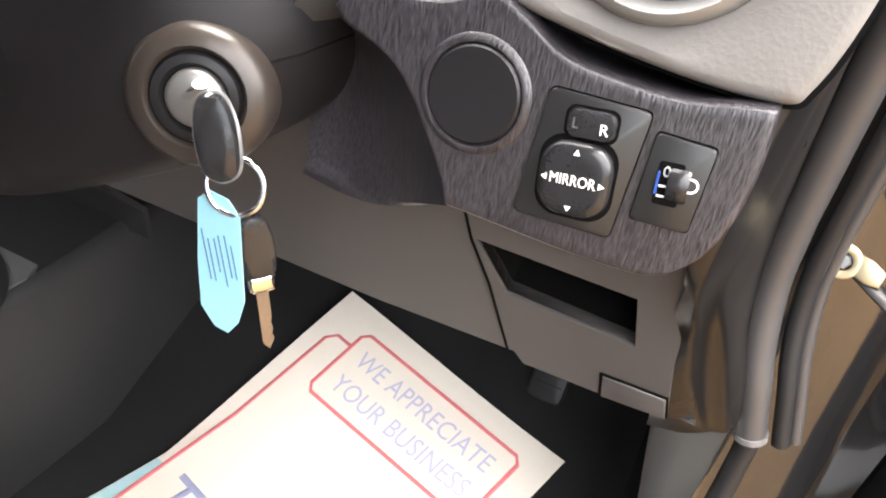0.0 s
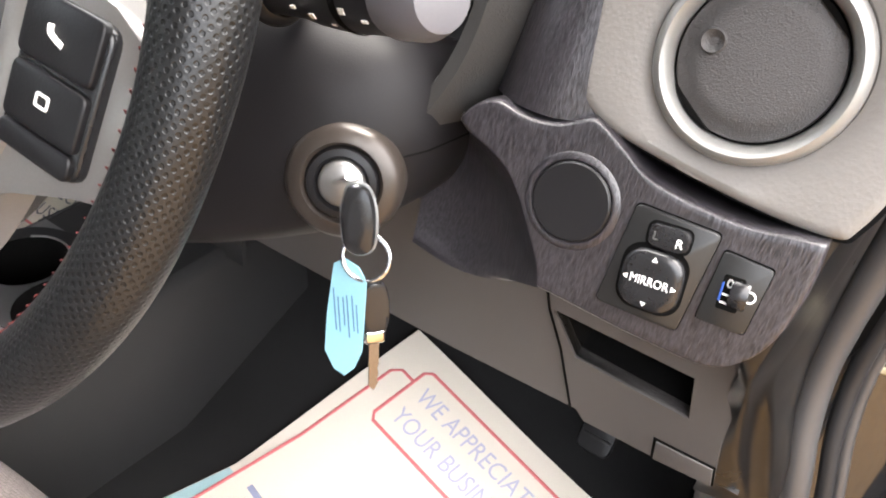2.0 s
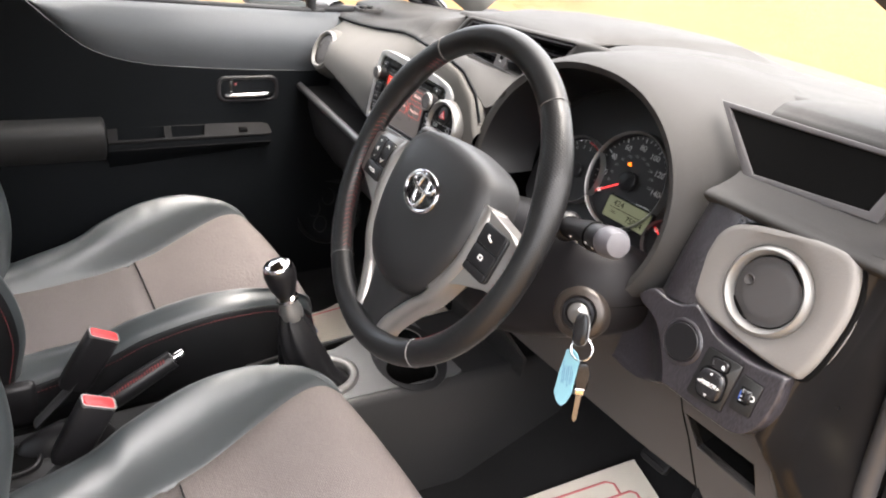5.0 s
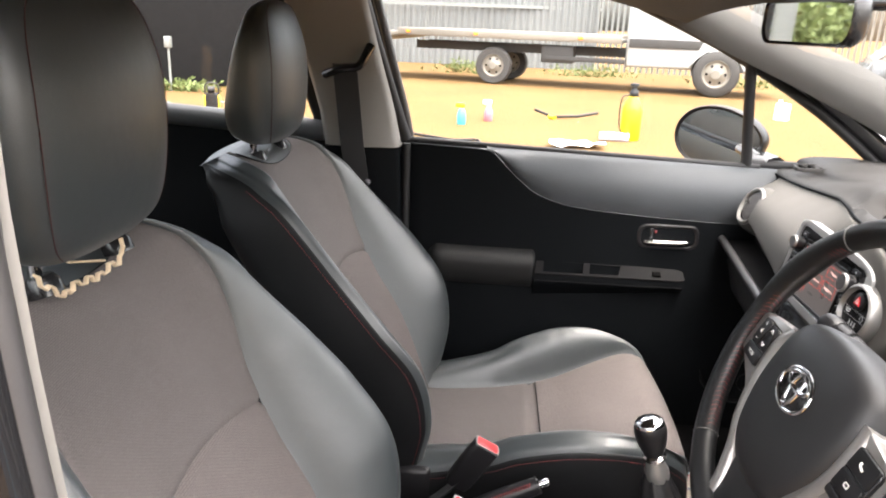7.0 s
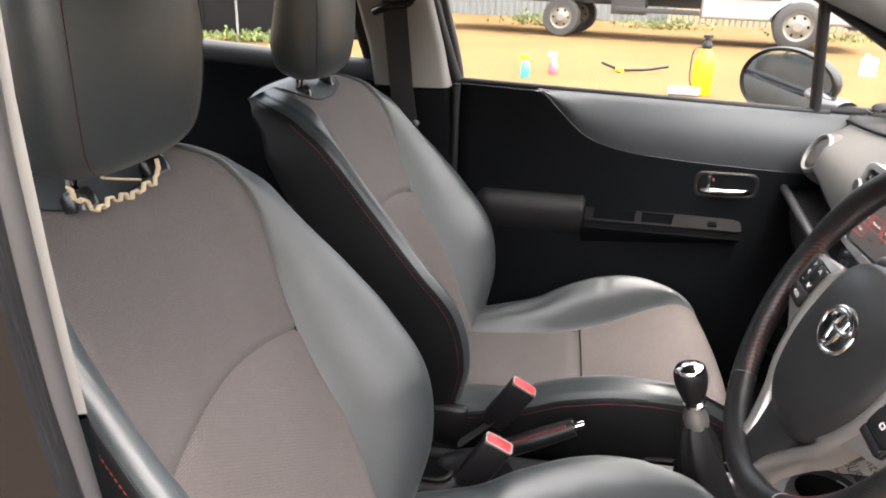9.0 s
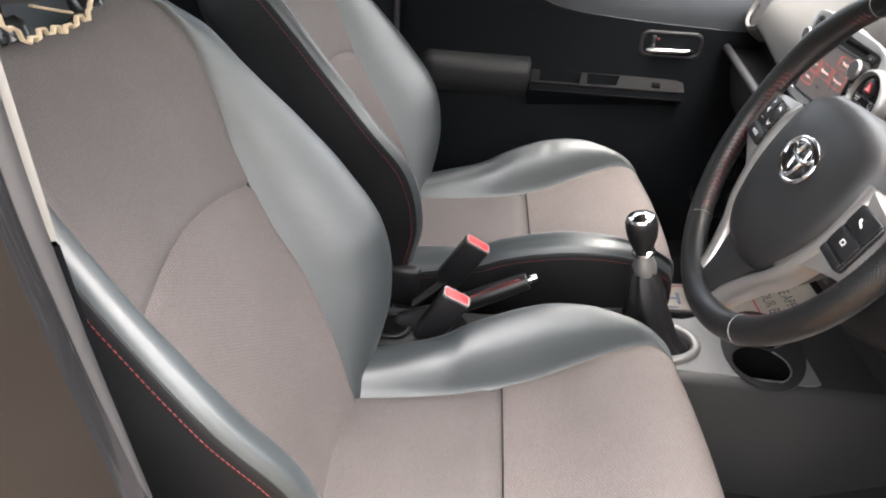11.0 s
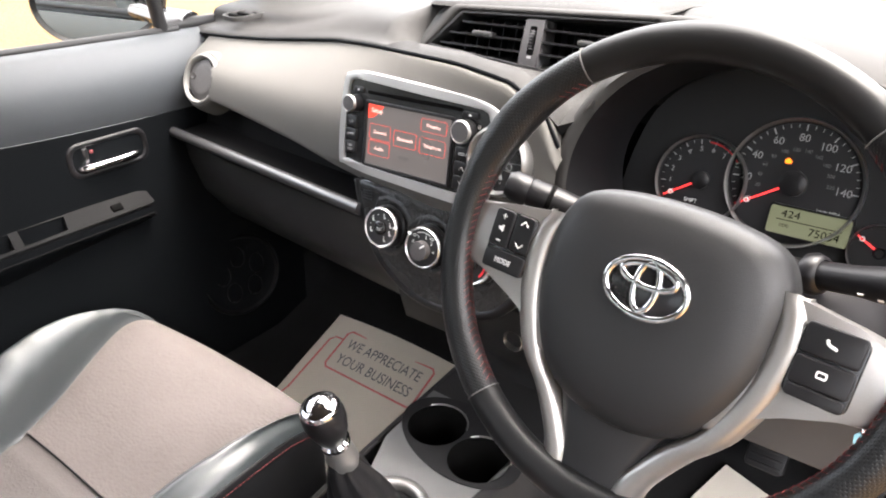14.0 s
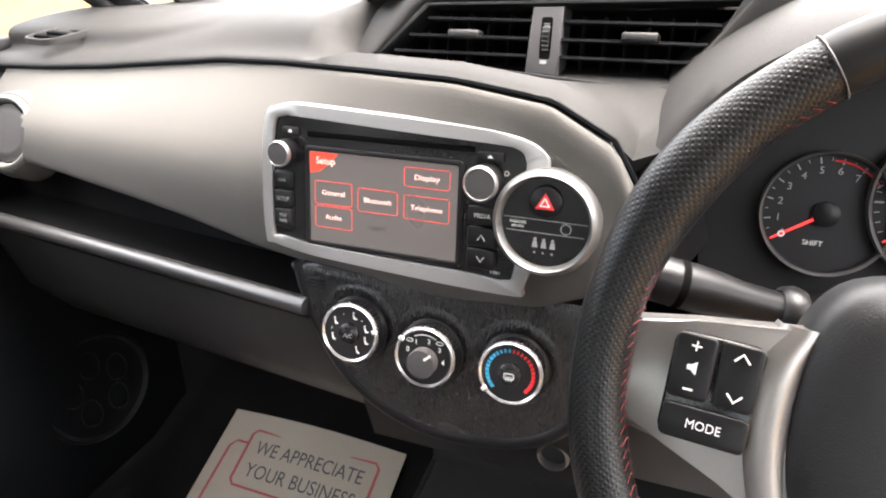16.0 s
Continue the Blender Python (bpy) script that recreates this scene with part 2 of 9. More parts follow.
SCREEN = material("touch_screen", (0.045, 0.043, 0.042), 0.30, vary=0.05, bump=0.0, emit=(0.5, 0.44, 0.42), emit_strength=0.024)
SCREEN_RED = material("screen_red_glow", (0.5, 0.03, 0.02), 0.3, vary=0.05, bump=0.0, emit=(1.0, 0.06, 0.03), emit_strength=0.13)
SCREEN_TEXT = material("screen_pink_text", (0.8, 0.5, 0.45), 0.4, vary=0.02, bump=0.0, emit=(1.0, 0.62, 0.55), emit_strength=0.10)
NEEDLE = material("lit_red_needle", (0.75, 0.04, 0.04), 0.4, vary=0.02, bump=0.0, emit=(1.0, 0.05, 0.05), emit_strength=0.13)
AMBER = material("amber_warning_lamp", (0.9, 0.3, 0.02), 0.4, vary=0.02, bump=0.0, emit=(1.0, 0.17, 0.01), emit_strength=0.26)
GLASS = glass("window_glass", (0.97, 0.99, 0.98))
TINT_GLASS = glass("dark_rear_glass", (0.72, 0.75, 0.74))
MIRROR = material("mirror_glass", (0.78, 0.80, 0.80), 0.02, metal=1.0, vary=0.01, bump=0.0, rough_vary=0.01)
GRAVEL = material("sandy_gravel", (0.116, 0.067, 0.026), 0.95, vary=0.40, grain=22, scale=4, bump=0.0, second=(0.178, 0.110, 0.048), spec=0.1)
bump_by(GRAVEL, "cells", 26, 0.5, 0.02)


# ---- mesh helpers ----
def frame_at(o, n, up=(0, 0, 1)):
    """A matrix whose z is n, whose y leans to up, at o."""
    z = Vector(n).normalized()
    x = Vector(up).cross(z).normalized()
    y = z.cross(x)
    return Matrix.Translation(o) @ Matrix((x, y, z)).transposed().to_4x4()


def part(name, bm, mat, parent=None, label="", smooth=50, m=None):
    """One mesh object out of a bmesh, under parent, smooth up to that angle. Returns the object."""
    if m is not None:
        bm.transform(m)
    bmesh.ops.recalc_face_normals(bm, faces=bm.faces[:])
    me = bpy.data.meshes.new(name)
    bm.to_mesh(me)
    bm.free()
    me.materials.append(mat)
    if smooth:
        me.polygons.foreach_set("use_smooth", [True] * len(me.polygons))
        me.set_sharp_from_angle(angle=radians(smooth))
    ob = new(name, me)
    if parent is not None:
        ob.parent = parent
        ob.matrix_parent_inverse = parent.matrix_world.inverted() if parent.type != "EMPTY" else Matrix.Translation(-parent.location)
    if label:
        tagged(ob, label)
    return ob


def thing(name, at, label, category, group="", kind=""):
    ob = new(name)
    ob.empty_display_size = 0.02
    ob.location = at
    return tagged(ob, label, category, group, kind)


def curve(pts, n=8, closed=False):
    """A smooth line through points (Catmull-Rom), n steps a span."""
    p = [Vector(q) for q in pts]
    k, out = len(p), []
    for i in range(k if closed else k - 1):
        a, b, c, d = (p[(i + j) % k] if closed else p[min(max(i + j, 0), k - 1)] for j in (-1, 0, 1, 2))
        for s in range(n):
            t = s / n
            out.append(0.5 * ((2 * b) + (c - a) * t + (2 * a - 5 * b + 4 * c - d) * t * t + (3 * b - a - 3 * c + d) * t ** 3))
    return out if closed else out + [p[-1]]


def grid(rows, close=False, into=None):
    """Quads between rows of points."""
    bm = into or bmesh.new()
    vs = [[bm.verts.new(q) for q in row] for row in rows]
    for a, b in zip(vs, vs[1:]):
        n = len(a)
        for i in range(n if close else n - 1):
            try:
                bm.faces.new((a[i], a[(i + 1) % n], b[(i + 1) % n], b[i]))
            except ValueError:
                pass
    return bm


def solid(bm, thick, offset=0):
    """Thicken a sheet by a shell of that depth."""
    bmesh.ops.recalc_face_normals(bm, faces=bm.faces[:])
    bmesh.ops.solidify(bm, geom=bm.faces[:], thickness=thick)
    return bm


def prism(pts, z0, z1, bevel=0.0, seg=2, into=None):
    """An upright body over an outline in x, y."""
    bm = bmesh.new()
    lo = [bm.verts.new((p[0], p[1], z0)) for p in pts]
    hi = [bm.verts.new((p[0], p[1], z1)) for p in pts]
    n = len(pts)
    bm.faces.new(lo[::-1])
    top = bm.faces.new(hi)
    for i in range(n):
        bm.faces.new((lo[i], lo[(i + 1) % n], hi[(i + 1) % n], hi[i]))
    if bevel:
        bmesh.ops.bevel(bm, geom=list(top.edges), offset=bevel, segments=seg, profile=0.5, affect="EDGES", clamp_overlap=True)
    if into is not None:
        return join(into, bm)
    return bm


def join(into, bm):
    me = bpy.data.meshes.new("tmp")
    bm.to_mesh(me)
    into.from_mesh(me)
    bpy.data.meshes.remove(me)
    bm.free()
    return into


def ring(outer, inner, z0, z1, bevel=0.0):
    """A flat frame between two outlines with as many points each."""
    bm = bmesh.new()
    n = len(outer)
    V = [[bm.verts.new((p[0], p[1], z)) for p in o] for o, z in ((outer, z0), (outer, z1), (inner, z1), (inner, z0))]
    for k in range(4):
        a, b = V[k], V[(k + 1) % 4]
        for i in range(n):
            bm.faces.new((a[i], a[(i + 1) % n], b[(i + 1) % n], b[i]))
    if bevel:
        es = [e for e in bm.edges if all(abs(v.co.z - z1) < 1e-7 for v in e.verts) and len({v in V[1] for v in e.verts}) == 1]
        bmesh.ops.bevel(bm, geom=es, offset=bevel, segments=2, profile=0.5, affect="EDGES", clamp_overlap=True)
    return bm


def box(sx, sy, sz, bevel=0.0, seg=2, at=(0, 0, 0)):
    bm = bmesh.new()
    bmesh.ops.create_cube(bm, size=1)
    bm.transform(Matrix.Translation(at) @ Matrix.Diagonal((sx, sy, sz, 1)))
    if bevel:
        bmesh.ops.bevel(bm, geom=bm.edges[:], offset=bevel, segments=seg, profile=0.5, affect="EDGES", clamp_overlap=True)
    return bm


def lathe(profile, n=40):
    """A turned body: (radius, height) points round z, closed at radius 0."""
    rows = [[(r * math.cos(2 * math.pi * i / n), r * math.sin(2 * math.pi * i / n), z) for i in range(n)] for r, z in profile]
    bm = grid(rows, close=True)
    bmesh.ops.remove_doubles(bm, verts=bm.verts[:], dist=1e-6)
    return bm


def tube(pts, r, n=10, closed=False, flat=1.0, up=(0, 0, 1)):
    """A round rod along points; r a number or one for each point; flat squeezes it along up."""
    p = [Vector(q) for q in pts]
    rs = [r] * len(p) if isinstance(r, (int, float)) else r
    rows = []
    for i, q in enumerate(p):
        a, b = (p[i - 1], p[(i + 1) % len(p)]) if closed else (p[max(i - 1, 0)], p[min(i + 1, len(p) - 1)])
        d = (b - a).normalized()
        s = d.cross(Vector(up))
        s = s.normalized() if s.length > 1e-4 else d.orthogonal().normalized()
        u = s.cross(d)
        rows.append([q + rs[i] * (math.cos(2 * math.pi * k / n) * s + flat * math.sin(2 * math.pi * k / n) * u) for k in range(n)])
    if closed:
        rows.append(rows[0])
    bm = grid(rows, close=True)
    if closed:
        bmesh.ops.remove_doubles(bm, verts=bm.verts[:], dist=1e-6)
    else:
        for row in (rows[0], rows[-1]):
            bm.faces.new([bm.verts.new(q) for q in row])
        bmesh.ops.remove_doubles(bm, verts=bm.verts[:], dist=1e-6)
    return bm


def rrect(w, h, r, n=5, cx=0.0, cy=0.0):
    out = []
    for k, (sx, sy) in enumerate(((1, 1), (-1, 1), (-1, -1), (1, -1))):
        for i in range(n + 1):
            a = radians(90 * k + 90 * i / n)
            out.append((cx + sx * (w / 2 - r) + r * math.cos(a), cy + sy * (h / 2 - r) + r * math.sin(a)))
    return out


def oval(a, b, n=40, cx=0.0, cy=0.0, start=0.0, end=360.0):
    full = abs(end - start - 360) < 1e-6
    return [(cx + a * math.cos(radians(start + (end - start) * i / (n if full else n - 1))),
             cy + b * math.sin(radians(start + (end - start) * i / (n if full else n - 1)))) for i in range(n)]


def lettering(name, text, size, mat, m, parent, width=None, deep=0.0004, align="CENTER", label=""):
    """Raised writing as a mesh, centred on m."""
    cu = bpy.data.curves.new("tmp", "FONT")
    cu.body, cu.size, cu.extrude, cu.align_x, cu.align_y = text, size, deep, align, "CENTER"
    cu.resolution_u = 3
    ob = bpy.data.objects.new("tmp", cu)
    scene.collection.objects.link(ob)
    dg = bpy.context.evaluated_depsgraph_get()
    me = bpy.data.meshes.new_from_object(ob.evaluated_get(dg))
    bpy.data.objects.remove(ob)
    bpy.data.curves.remove(cu)
    bm = bmesh.new()
    bm.from_mesh(me)
    bpy.data.meshes.remove(me)
    if width and bm.verts:
        xs = [v.co.x for v in bm.verts]
        bm.transform(Matrix.Diagonal((width / (max(xs) - min(xs)), 1, 1, 1)))
    return part(name, bm, mat, parent, label, smooth=0, m=m)


def interp(x, xs, ys):
    return float(np.interp(x, xs, ys))


def smooth_interp(x, xs, ys):
    """A soft line through a table."""
    i = max(0, min(len(xs) - 2, int(np.searchsorted(xs, x)) - 1))
    t = (x - xs[i]) / (xs[i + 1] - xs[i])
    t = max(0.0, min(1.0, t))
    t = t * t * (3 - 2 * t)
    return ys[i] * (1 - t) + ys[i + 1] * t


# ---- ground ----
gb = bmesh.new()
bmesh.ops.create_grid(gb, x_segments=2, y_segments=2, size=400)
ground = part("ground", gb, GRAVEL, None, smooth=0, m=Matrix.Translation((0, 0, 0.08)))
tagged(ground, "sandy orange gravel yard around the car", "ground", kind="structure")


# ---- car shell ----
def sheet(rows, thick, n=1):
    return solid(grid(rows), thick)


FLOOR_Z = 0.30


def floor_z(y):
    return FLOOR_Z + max(0.0, y - 0.35) * 0.35


rows = []
for x in (-0.74, -0.72, -0.70, -0.67, -0.4, -0.1, 0.1, 0.4, 0.67, 0.70, 0.72, 0.74):
    up = {0.74: 0.10, 0.72: 0.10, 0.70: 0.02}.get(abs(x), 0.0)
    rows.append([(x, y, floor_z(y) + up - 0.006 if y < 0.66 else z) for y, z in ((-1.6, 0), (-0.4, 0), (0.2, 0), (0.35, 0), (0.5, 0), (0.65, 0), (0.75, 0.50), (0.84, 0.66), (0.86, 0.98))])
car_floor = part("car_floor", sheet(rows, 0.03), CARPET)
tagged(car_floor, "black carpeted car floor rising to the bulkhead", "car floor", kind="structure")

# roof lining
rows = []
for y in (0.16, 0.05, -0.1, -0.4, -0.8, -1.2, -1.7):
    crown = interp(y, (-1.7, -0.8, -0.1, 0.16), (1.47, 1.515, 1.505, 1.44))
    rows.append([(x, y, crown - 0.030 * (abs(x) / 0.62) ** 2.6) for x in np.linspace(-0.62, 0.62, 17)])
roof_lining = part("roof_lining", solid(grid(rows), 0.035), LINING)
tagged(roof_lining, "grey felt roof lining of the car", "roof lining", kind="structure")

# windscreen
rows = []
for t in np.linspace(0, 1, 6):
    y, z = 0.12 + t * 0.90, 1.46 - t * 0.375
    rows.append([(x * (0.58 + 0.12 * t), y - 0.10 * (abs(x)) ** 2.2, z) for x in np.linspace(-1, 1, 13)])
windscreen = part("windscreen", grid(rows), GLASS)
windscreen.visible_shadow = False
tagged(windscreen, "clear curved laminated windscreen", "windscreen", kind="structure")


def pillar_front(side):
    s = -1 if side == "left" else 1
    ob = thing("pillar_front_" + side, (s * 0.68, 0.5, 1.1), "light grey plastic trim of the front roof pillar", "pillar trim", kind="structure")
    path = [(s * 0.585, -0.06, 1.455), (s * 0.60, 0.06, 1.42), (s * 0.635, 0.28, 1.325), (s * 0.665, 0.50, 1.235), (s * 0.69, 0.72, 1.135), (s * 0.70, 0.86, 1.06)]
    rows = []
    for k, p in enumerate(curve(path, 6)):
        w = (0.055 + 0.012 * k / 30) * (0.84 if s < 0 else 1.0)
        p = p + Vector((0, 0, 0.026 if s < 0 else 0.0))
        rows.append([p + Vector((s * a * w, b * w * 1.0, c * w)) for a, b, c in
                     ((0.55, -0.55, -0.55), (0.10, -0.75, -0.55), (-0.45, -0.35, -0.15), (-0.55, 0.35, 0.45), (-0.2, 0.9, 0.8), (0.5, 0.9, 0.8), (0.8, 0.1, 0.1))])
    part("trim", grid(rows, close=True), FRONT_PILLAR, ob)
    return ob


for side in ("left", "right"):
    pillar_front(side)


def pillar_middle(side):
    s = -1 if side == "left" else 1
    ob = thing("pillar_middle_" + side, (s * 0.72, -0.55, 0.4), "middle roof pillar with light upper and black lower trim", "pillar trim", kind="structure")
    def strip(zs, xs, yf, yb, bulge):
        rows = []
        for z, x, a, b in zip(zs, xs, yf, yb):
            rows.append([(s * (x + (0.055 if s < 0 else 0.016)), a + (0.004 if s < 0 else -0.012), z), (s * (x + 0.010), a, z), (s * x, a - 0.012, z), (s * (x - bulge), (a + b) / 2, z), (s * x, b + 0.012, z),
                         (s * (x + 0.012), b, z), (s * (x + 0.055), b, z)])
        return grid(rows, close=True)
    if s < 0:
        part("upper_trim", strip((1.067, 1.15, 1.30, 1.42, 1.49), (0.675, 0.665, 0.64, 0.61, 0.57), (-0.475, -0.49, -0.525, -0.55, -0.56), (-0.655, -0.665, -0.70, -0.74, -0.80), 0.012), PILLAR, ob, "light grey upper trim")
    else:
        part("upper_trim", strip((1.038, 1.15, 1.25, 1.33, 1.38, 1.43), (0.640, 0.640, 0.638, 0.634, 0.626, 0.610), (-0.508, -0.515, -0.520, -0.522, -0.512, -0.480), (-0.655, -0.665, -0.69, -0.71, -0.73, -0.76), 0.012), PILLAR, ob, "light grey upper trim")
    if s < 0:
        part("lower_trim", strip((0.30, 0.55, 0.85, 1.064), (0.70, 0.70, 0.69, 0.677), (-0.44, -0.445, -0.46, -0.474), (-0.70, -0.69, -0.67, -0.657), 0.012), DOOR_LOW, ob, "black lower trim")
    else:
        part("lower_trim", strip((0.30, 0.55, 0.85, 1.036), (0.665, 0.665, 0.655, 0.642), (-0.44, -0.445, -0.478, -0.506), (-0.70, -0.69, -0.67, -0.657), 0.012), DOOR_LOW, ob, "black lower trim")
    seal = curve([(s * 0.735, -0.425, 0.34), (s * 0.745, -0.435, 0.7), (s * 0.745, -0.450, 1.05), (s * 0.722, -0.498, 1.27), (s * 0.694, -0.533, 1.41), (s * 0.665, -0.54, 1.485)], 6)
    if s > 0:
        seal = curve([(0.694, -0.440, 0.34), (0.689, -0.455, 0.7), (0.676, -0.500, 0.98), (0.669, -0.519, 1.12), (0.664, -0.528, 1.28), (0.655, -0.524, 1.37), (0.636, -0.490, 1.44)], 6)
    part("door_seal", tube(seal, 0.011, 8), SEAL, ob, "grey rubber door seal")
    outer = curve([(s * 0.765, -0.425, 0.30), (s * 0.775, -0.44, 0.7), (s * 0.768, -0.455, 1.05), (s * 0.735, -0.50, 1.27), (s * 0.70, -0.535, 1.42), (s * 0.66, -0.54, 1.50)], 6)
    if s > 0:
        outer = curve([(0.715, -0.425, 0.30), (0.708, -0.440, 0.7), (0.698, -0.490, 0.98), (0.692, -0.510, 1.10), (0.686, -0.521, 1.25), (0.678, -0.522, 1.34), (0.662, -0.500, 1.41), (0.645, -0.46, 1.48)], 6)
    rows = [[p + Vector((s * -0.024, -0.004, 0)), p + Vector((s * -0.008, 0.0, 0)), p + Vector((s * 0.002, -0.004, 0)), p + Vector((s * 0.030, -0.05, 0.0)), p + Vector((s * 0.05, -0.20, 0))] for p in outer]
    part("painted_post", grid([r[:3] for r in rows]), PAINT, ob, "painted body flange")
    part("outer_film", grid([r[2:] for r in rows]), FILM, ob, "black outer film of the post")
    return ob


for side in ("left", "right"):
    pillar_middle(side)

# roof rails over the doors, and the body outside them
for side, s in (("left", -1), ("right", 1)):
    rail = thing("roof_rail_" + side, (s * 0.66, -0.4, 1.45), "dark painted roof rail with a rubber door seal", "roof rail", kind="structure")
    up = 0.045 if s < 0 else 0.0
    path = curve([(s * 0.755, 0.74, 1.06), (s * 0.735, 0.52, 1.20 + up * 0.5), (s * 0.705, 0.28, 1.325 + up * 0.7), (s * 0.67, 0.06, 1.415 + up), (s * 0.645, -0.2, 1.468 + up), (s * 0.64, -0.6, 1.495 + up), (s * 0.645, -1.1, 1.485 + up), (s * 0.66, -1.7, 1.42 + up)], 6)
    part("body", tube(path, 0.036, 10, flat=0.7), PAINT if s < 0 else RUBBER, rail)
    part("seal", tube([p + Vector((s * -0.012, -0.01, -0.032)) for p in path], 0.012, 8), RUBBER, rail)

# rear of the cabin
rows = [[(x, -1.68, z) for x in (-0.7, 0, 0.7)] for z in (0.3, 0.8, 1.05)]
rear_wall = part("rear_bulkhead", solid(grid(rows), 0.03), DOOR_LOW)
tagged(rear_wall, "dark trimmed rear wall of the cabin", "rear wall", kind="structure")
rear_glass = part("rear_window", grid([[(x, -1.70 + 0.10 * (z - 1.05), z) for x in (-0.62, 0, 0.62)] for z in (1.055, 1.25, 1.44)]), TINT_GLASS)
rear_glass.visible_shadow = False
tagged(rear_glass, "tinted tailgate window", "rear window", kind="structure")

for side, sx_ in (("left", -1), ("right", 1)):
    qp = part("rear_quarter_" + side, solid(grid([[(sx_ * x, y, z) for y in np.linspace(-1.44, -1.70, 5)] for x, z in ((0.735, 0.30), (0.735, 0.8), (0.725, 1.10), (0.69, 1.30), (0.645, 1.47))]), 0.02), DOOR_LOW)
    tagged(qp, "black trimmed rear quarter panel", "quarter panel", kind="structure")


def door_shell(s, y0, y1, sill):
    """The outer skin and inner board of a closed door, up to the sill."""
    rows = []
    for y in np.linspace(y0, y1, 8):
        top = sill(y)
        rows.append([(s * 0.77, y, top - 0.005), (s * 0.815, y, 0.80), (s * 0.82, y, 0.50), (s * 0.79, y, 0.30), (s * 0.74, y, 0.30), (s * 0.735, y, 0.6), (s * 0.73, y, top - 0.02)])
    return grid(rows, close=True)


# ---- passenger door ----
def sill_z(y):
    return 1.076 - 0.026 * (y + 0.464) / 0.81


pd = thing("passenger_door", (-0.74, 0.0, 0.3), "closed black passenger door with a grey padded top and wound-up window", "car door")
part("outer_skin", door_shell(-1, -0.455, 0.62, sill_z), PAINT, pd, "dark painted door skin")


def door_x(y, z):
    """The inner face of the passenger door."""
    return -0.722 + 0.018 * math.exp(-((z - 0.60) / 0.20) ** 2) + 0.012 * smooth_interp(y, (-0.5, -0.2, 0.5), (0, 1, 1))


SPLIT = curve([(-0.262, 1.082, 0), (-0.235, 1.055, 0), (-0.19, 1.01, 0), (-0.135, 0.967, 0), (-0.05, 0.940, 0), (0.07, 0.928, 0), (0.20, 0.921, 0), (0.36, 0.916, 0), (0.6, 0.912, 0)], 6)
split_y, split_z = [p.x for p in SPLIT], [p.y for p in SPLIT]


def split_at(y):
    return interp(y, split_y, split_z)


ys = [-0.455 + 0.02 * i for i in range(53)]
rows = []
for y in ys:
    top = min(split_at(y), sill_z(y) - 0.002) if y > -0.262 else sill_z(y)
    rows.append([(door_x(y, z) + (-0.012 if y < -0.44 else 0), y, z) for z in np.linspace(0.36, top, 20)])
part("inner_panel", solid(grid(rows), 0.012), DOOR_LOW, pd, "black moulded inner panel")
rows = []
for y in [-0.262 + 0.0155 * i for i in range(56)]:
    lo, hi = min(split_at(y), sill_z(y) - 0.001), sill_z(y)
    row = []
    for k in range(12):
        t = k / 11
        z = lo + (hi - lo) * t
        puff = 0.022 * math.sin(math.pi * min(1.0, 0.12 + 0.80 * t)) * min(1.0, (hi - lo) / 0.06)
        row.append((door_x(y, z) + puff - 0.016 * t ** 4, y, z))
    row.append((door_x(y, hi) - 0.028, y, hi + 0.004))
    rows.append(row)
part("padded_top", solid(grid(rows), 0.010), DOOR_UP, pd, "grey soft padded upper panel")
part("split_line", tube([(door_x(p.x, p.y) + 0.008, p.x, p.y - 0.001) for p in SPLIT if p.y < sill_z(p.x)], 0.0022, 6), GLOSS_BLACK, pd, "dark joint line")
part("rear_edge", tube([(-0.700, -0.457, z) for z in np.linspace(0.36, 1.076, 8)], 0.010, 8), RUBBER, pd)
part("sill_strip", tube([(-0.738, y, sill_z(y) + 0.004) for y in np.linspace(-0.46, 0.40, 12)], 0.008, 8), RUBBER, pd, "black window strip")

ARM = material("soft_black_armrest", (0.013, 0.0133, 0.0137), 0.5, vary=0.15, grain=1000, bump=0.2, spec=0.3)
# armrest: padded rear part and a switch tray
rows = []
for y in list(np.linspace(-0.395, -0.145, 14)) + [-0.138, -0.132, -0.128, -0.126]:
    f = min(1.0, max(0.02, (y + 0.397) / 0.022)) ** 0.5 * min(1.0, max(0.05, (-0.125 - y) / 0.006)) ** 0.5
    x0, mid = door_x(y, 0.8), 0.785
    prof = curve([(x0 - 0.004, 0, 0.715), (x0 + 0.022, 0, 0.732), (x0 + 0.043, 0, 0.760), (x0 + 0.051, 0, 0.788), (x0 + 0.047, 0, 0.808), (x0 + 0.022, 0, 0.822), (x0 - 0.004, 0, 0.829)], 4)
    rows.append([(x0 + (p.x - x0) * f, y, mid + (p.z - mid) * (0.6 + 0.4 * f)) for p in prof])
part("armrest", grid(rows), ARM, pd, "black padded armrest", smooth=80)
# handle
hm = frame_at((door_x(0.19, 0.87) + 0.004, 0.195, 0.876), (1, 0, 0))
bz = part("handle_bezel", ring(rrect(0.150, 0.064, 0.022, 6), rrect(0.128, 0.044, 0.016, 6), -0.012, 0.010, 0.004), SATIN_BLACK, pd, "satin black handle surround", m=hm)
part("handle_recess", prism(rrect(0.130, 0.046, 0.016, 6), -0.012, -0.004), HOLE, pd, m=hm)
part("door_handle", tube([hm @ Vector(p) for p in curve([(-0.052, -0.014, -0.002), (-0.045, -0.013, 0.012), (0.0, -0.012, 0.016), (0.042, -0.011, 0.014), (0.050, -0.011, -0.002)], 6)], 0.0085, 10, flat=0.8), CHROME, pd, "chrome door handle")
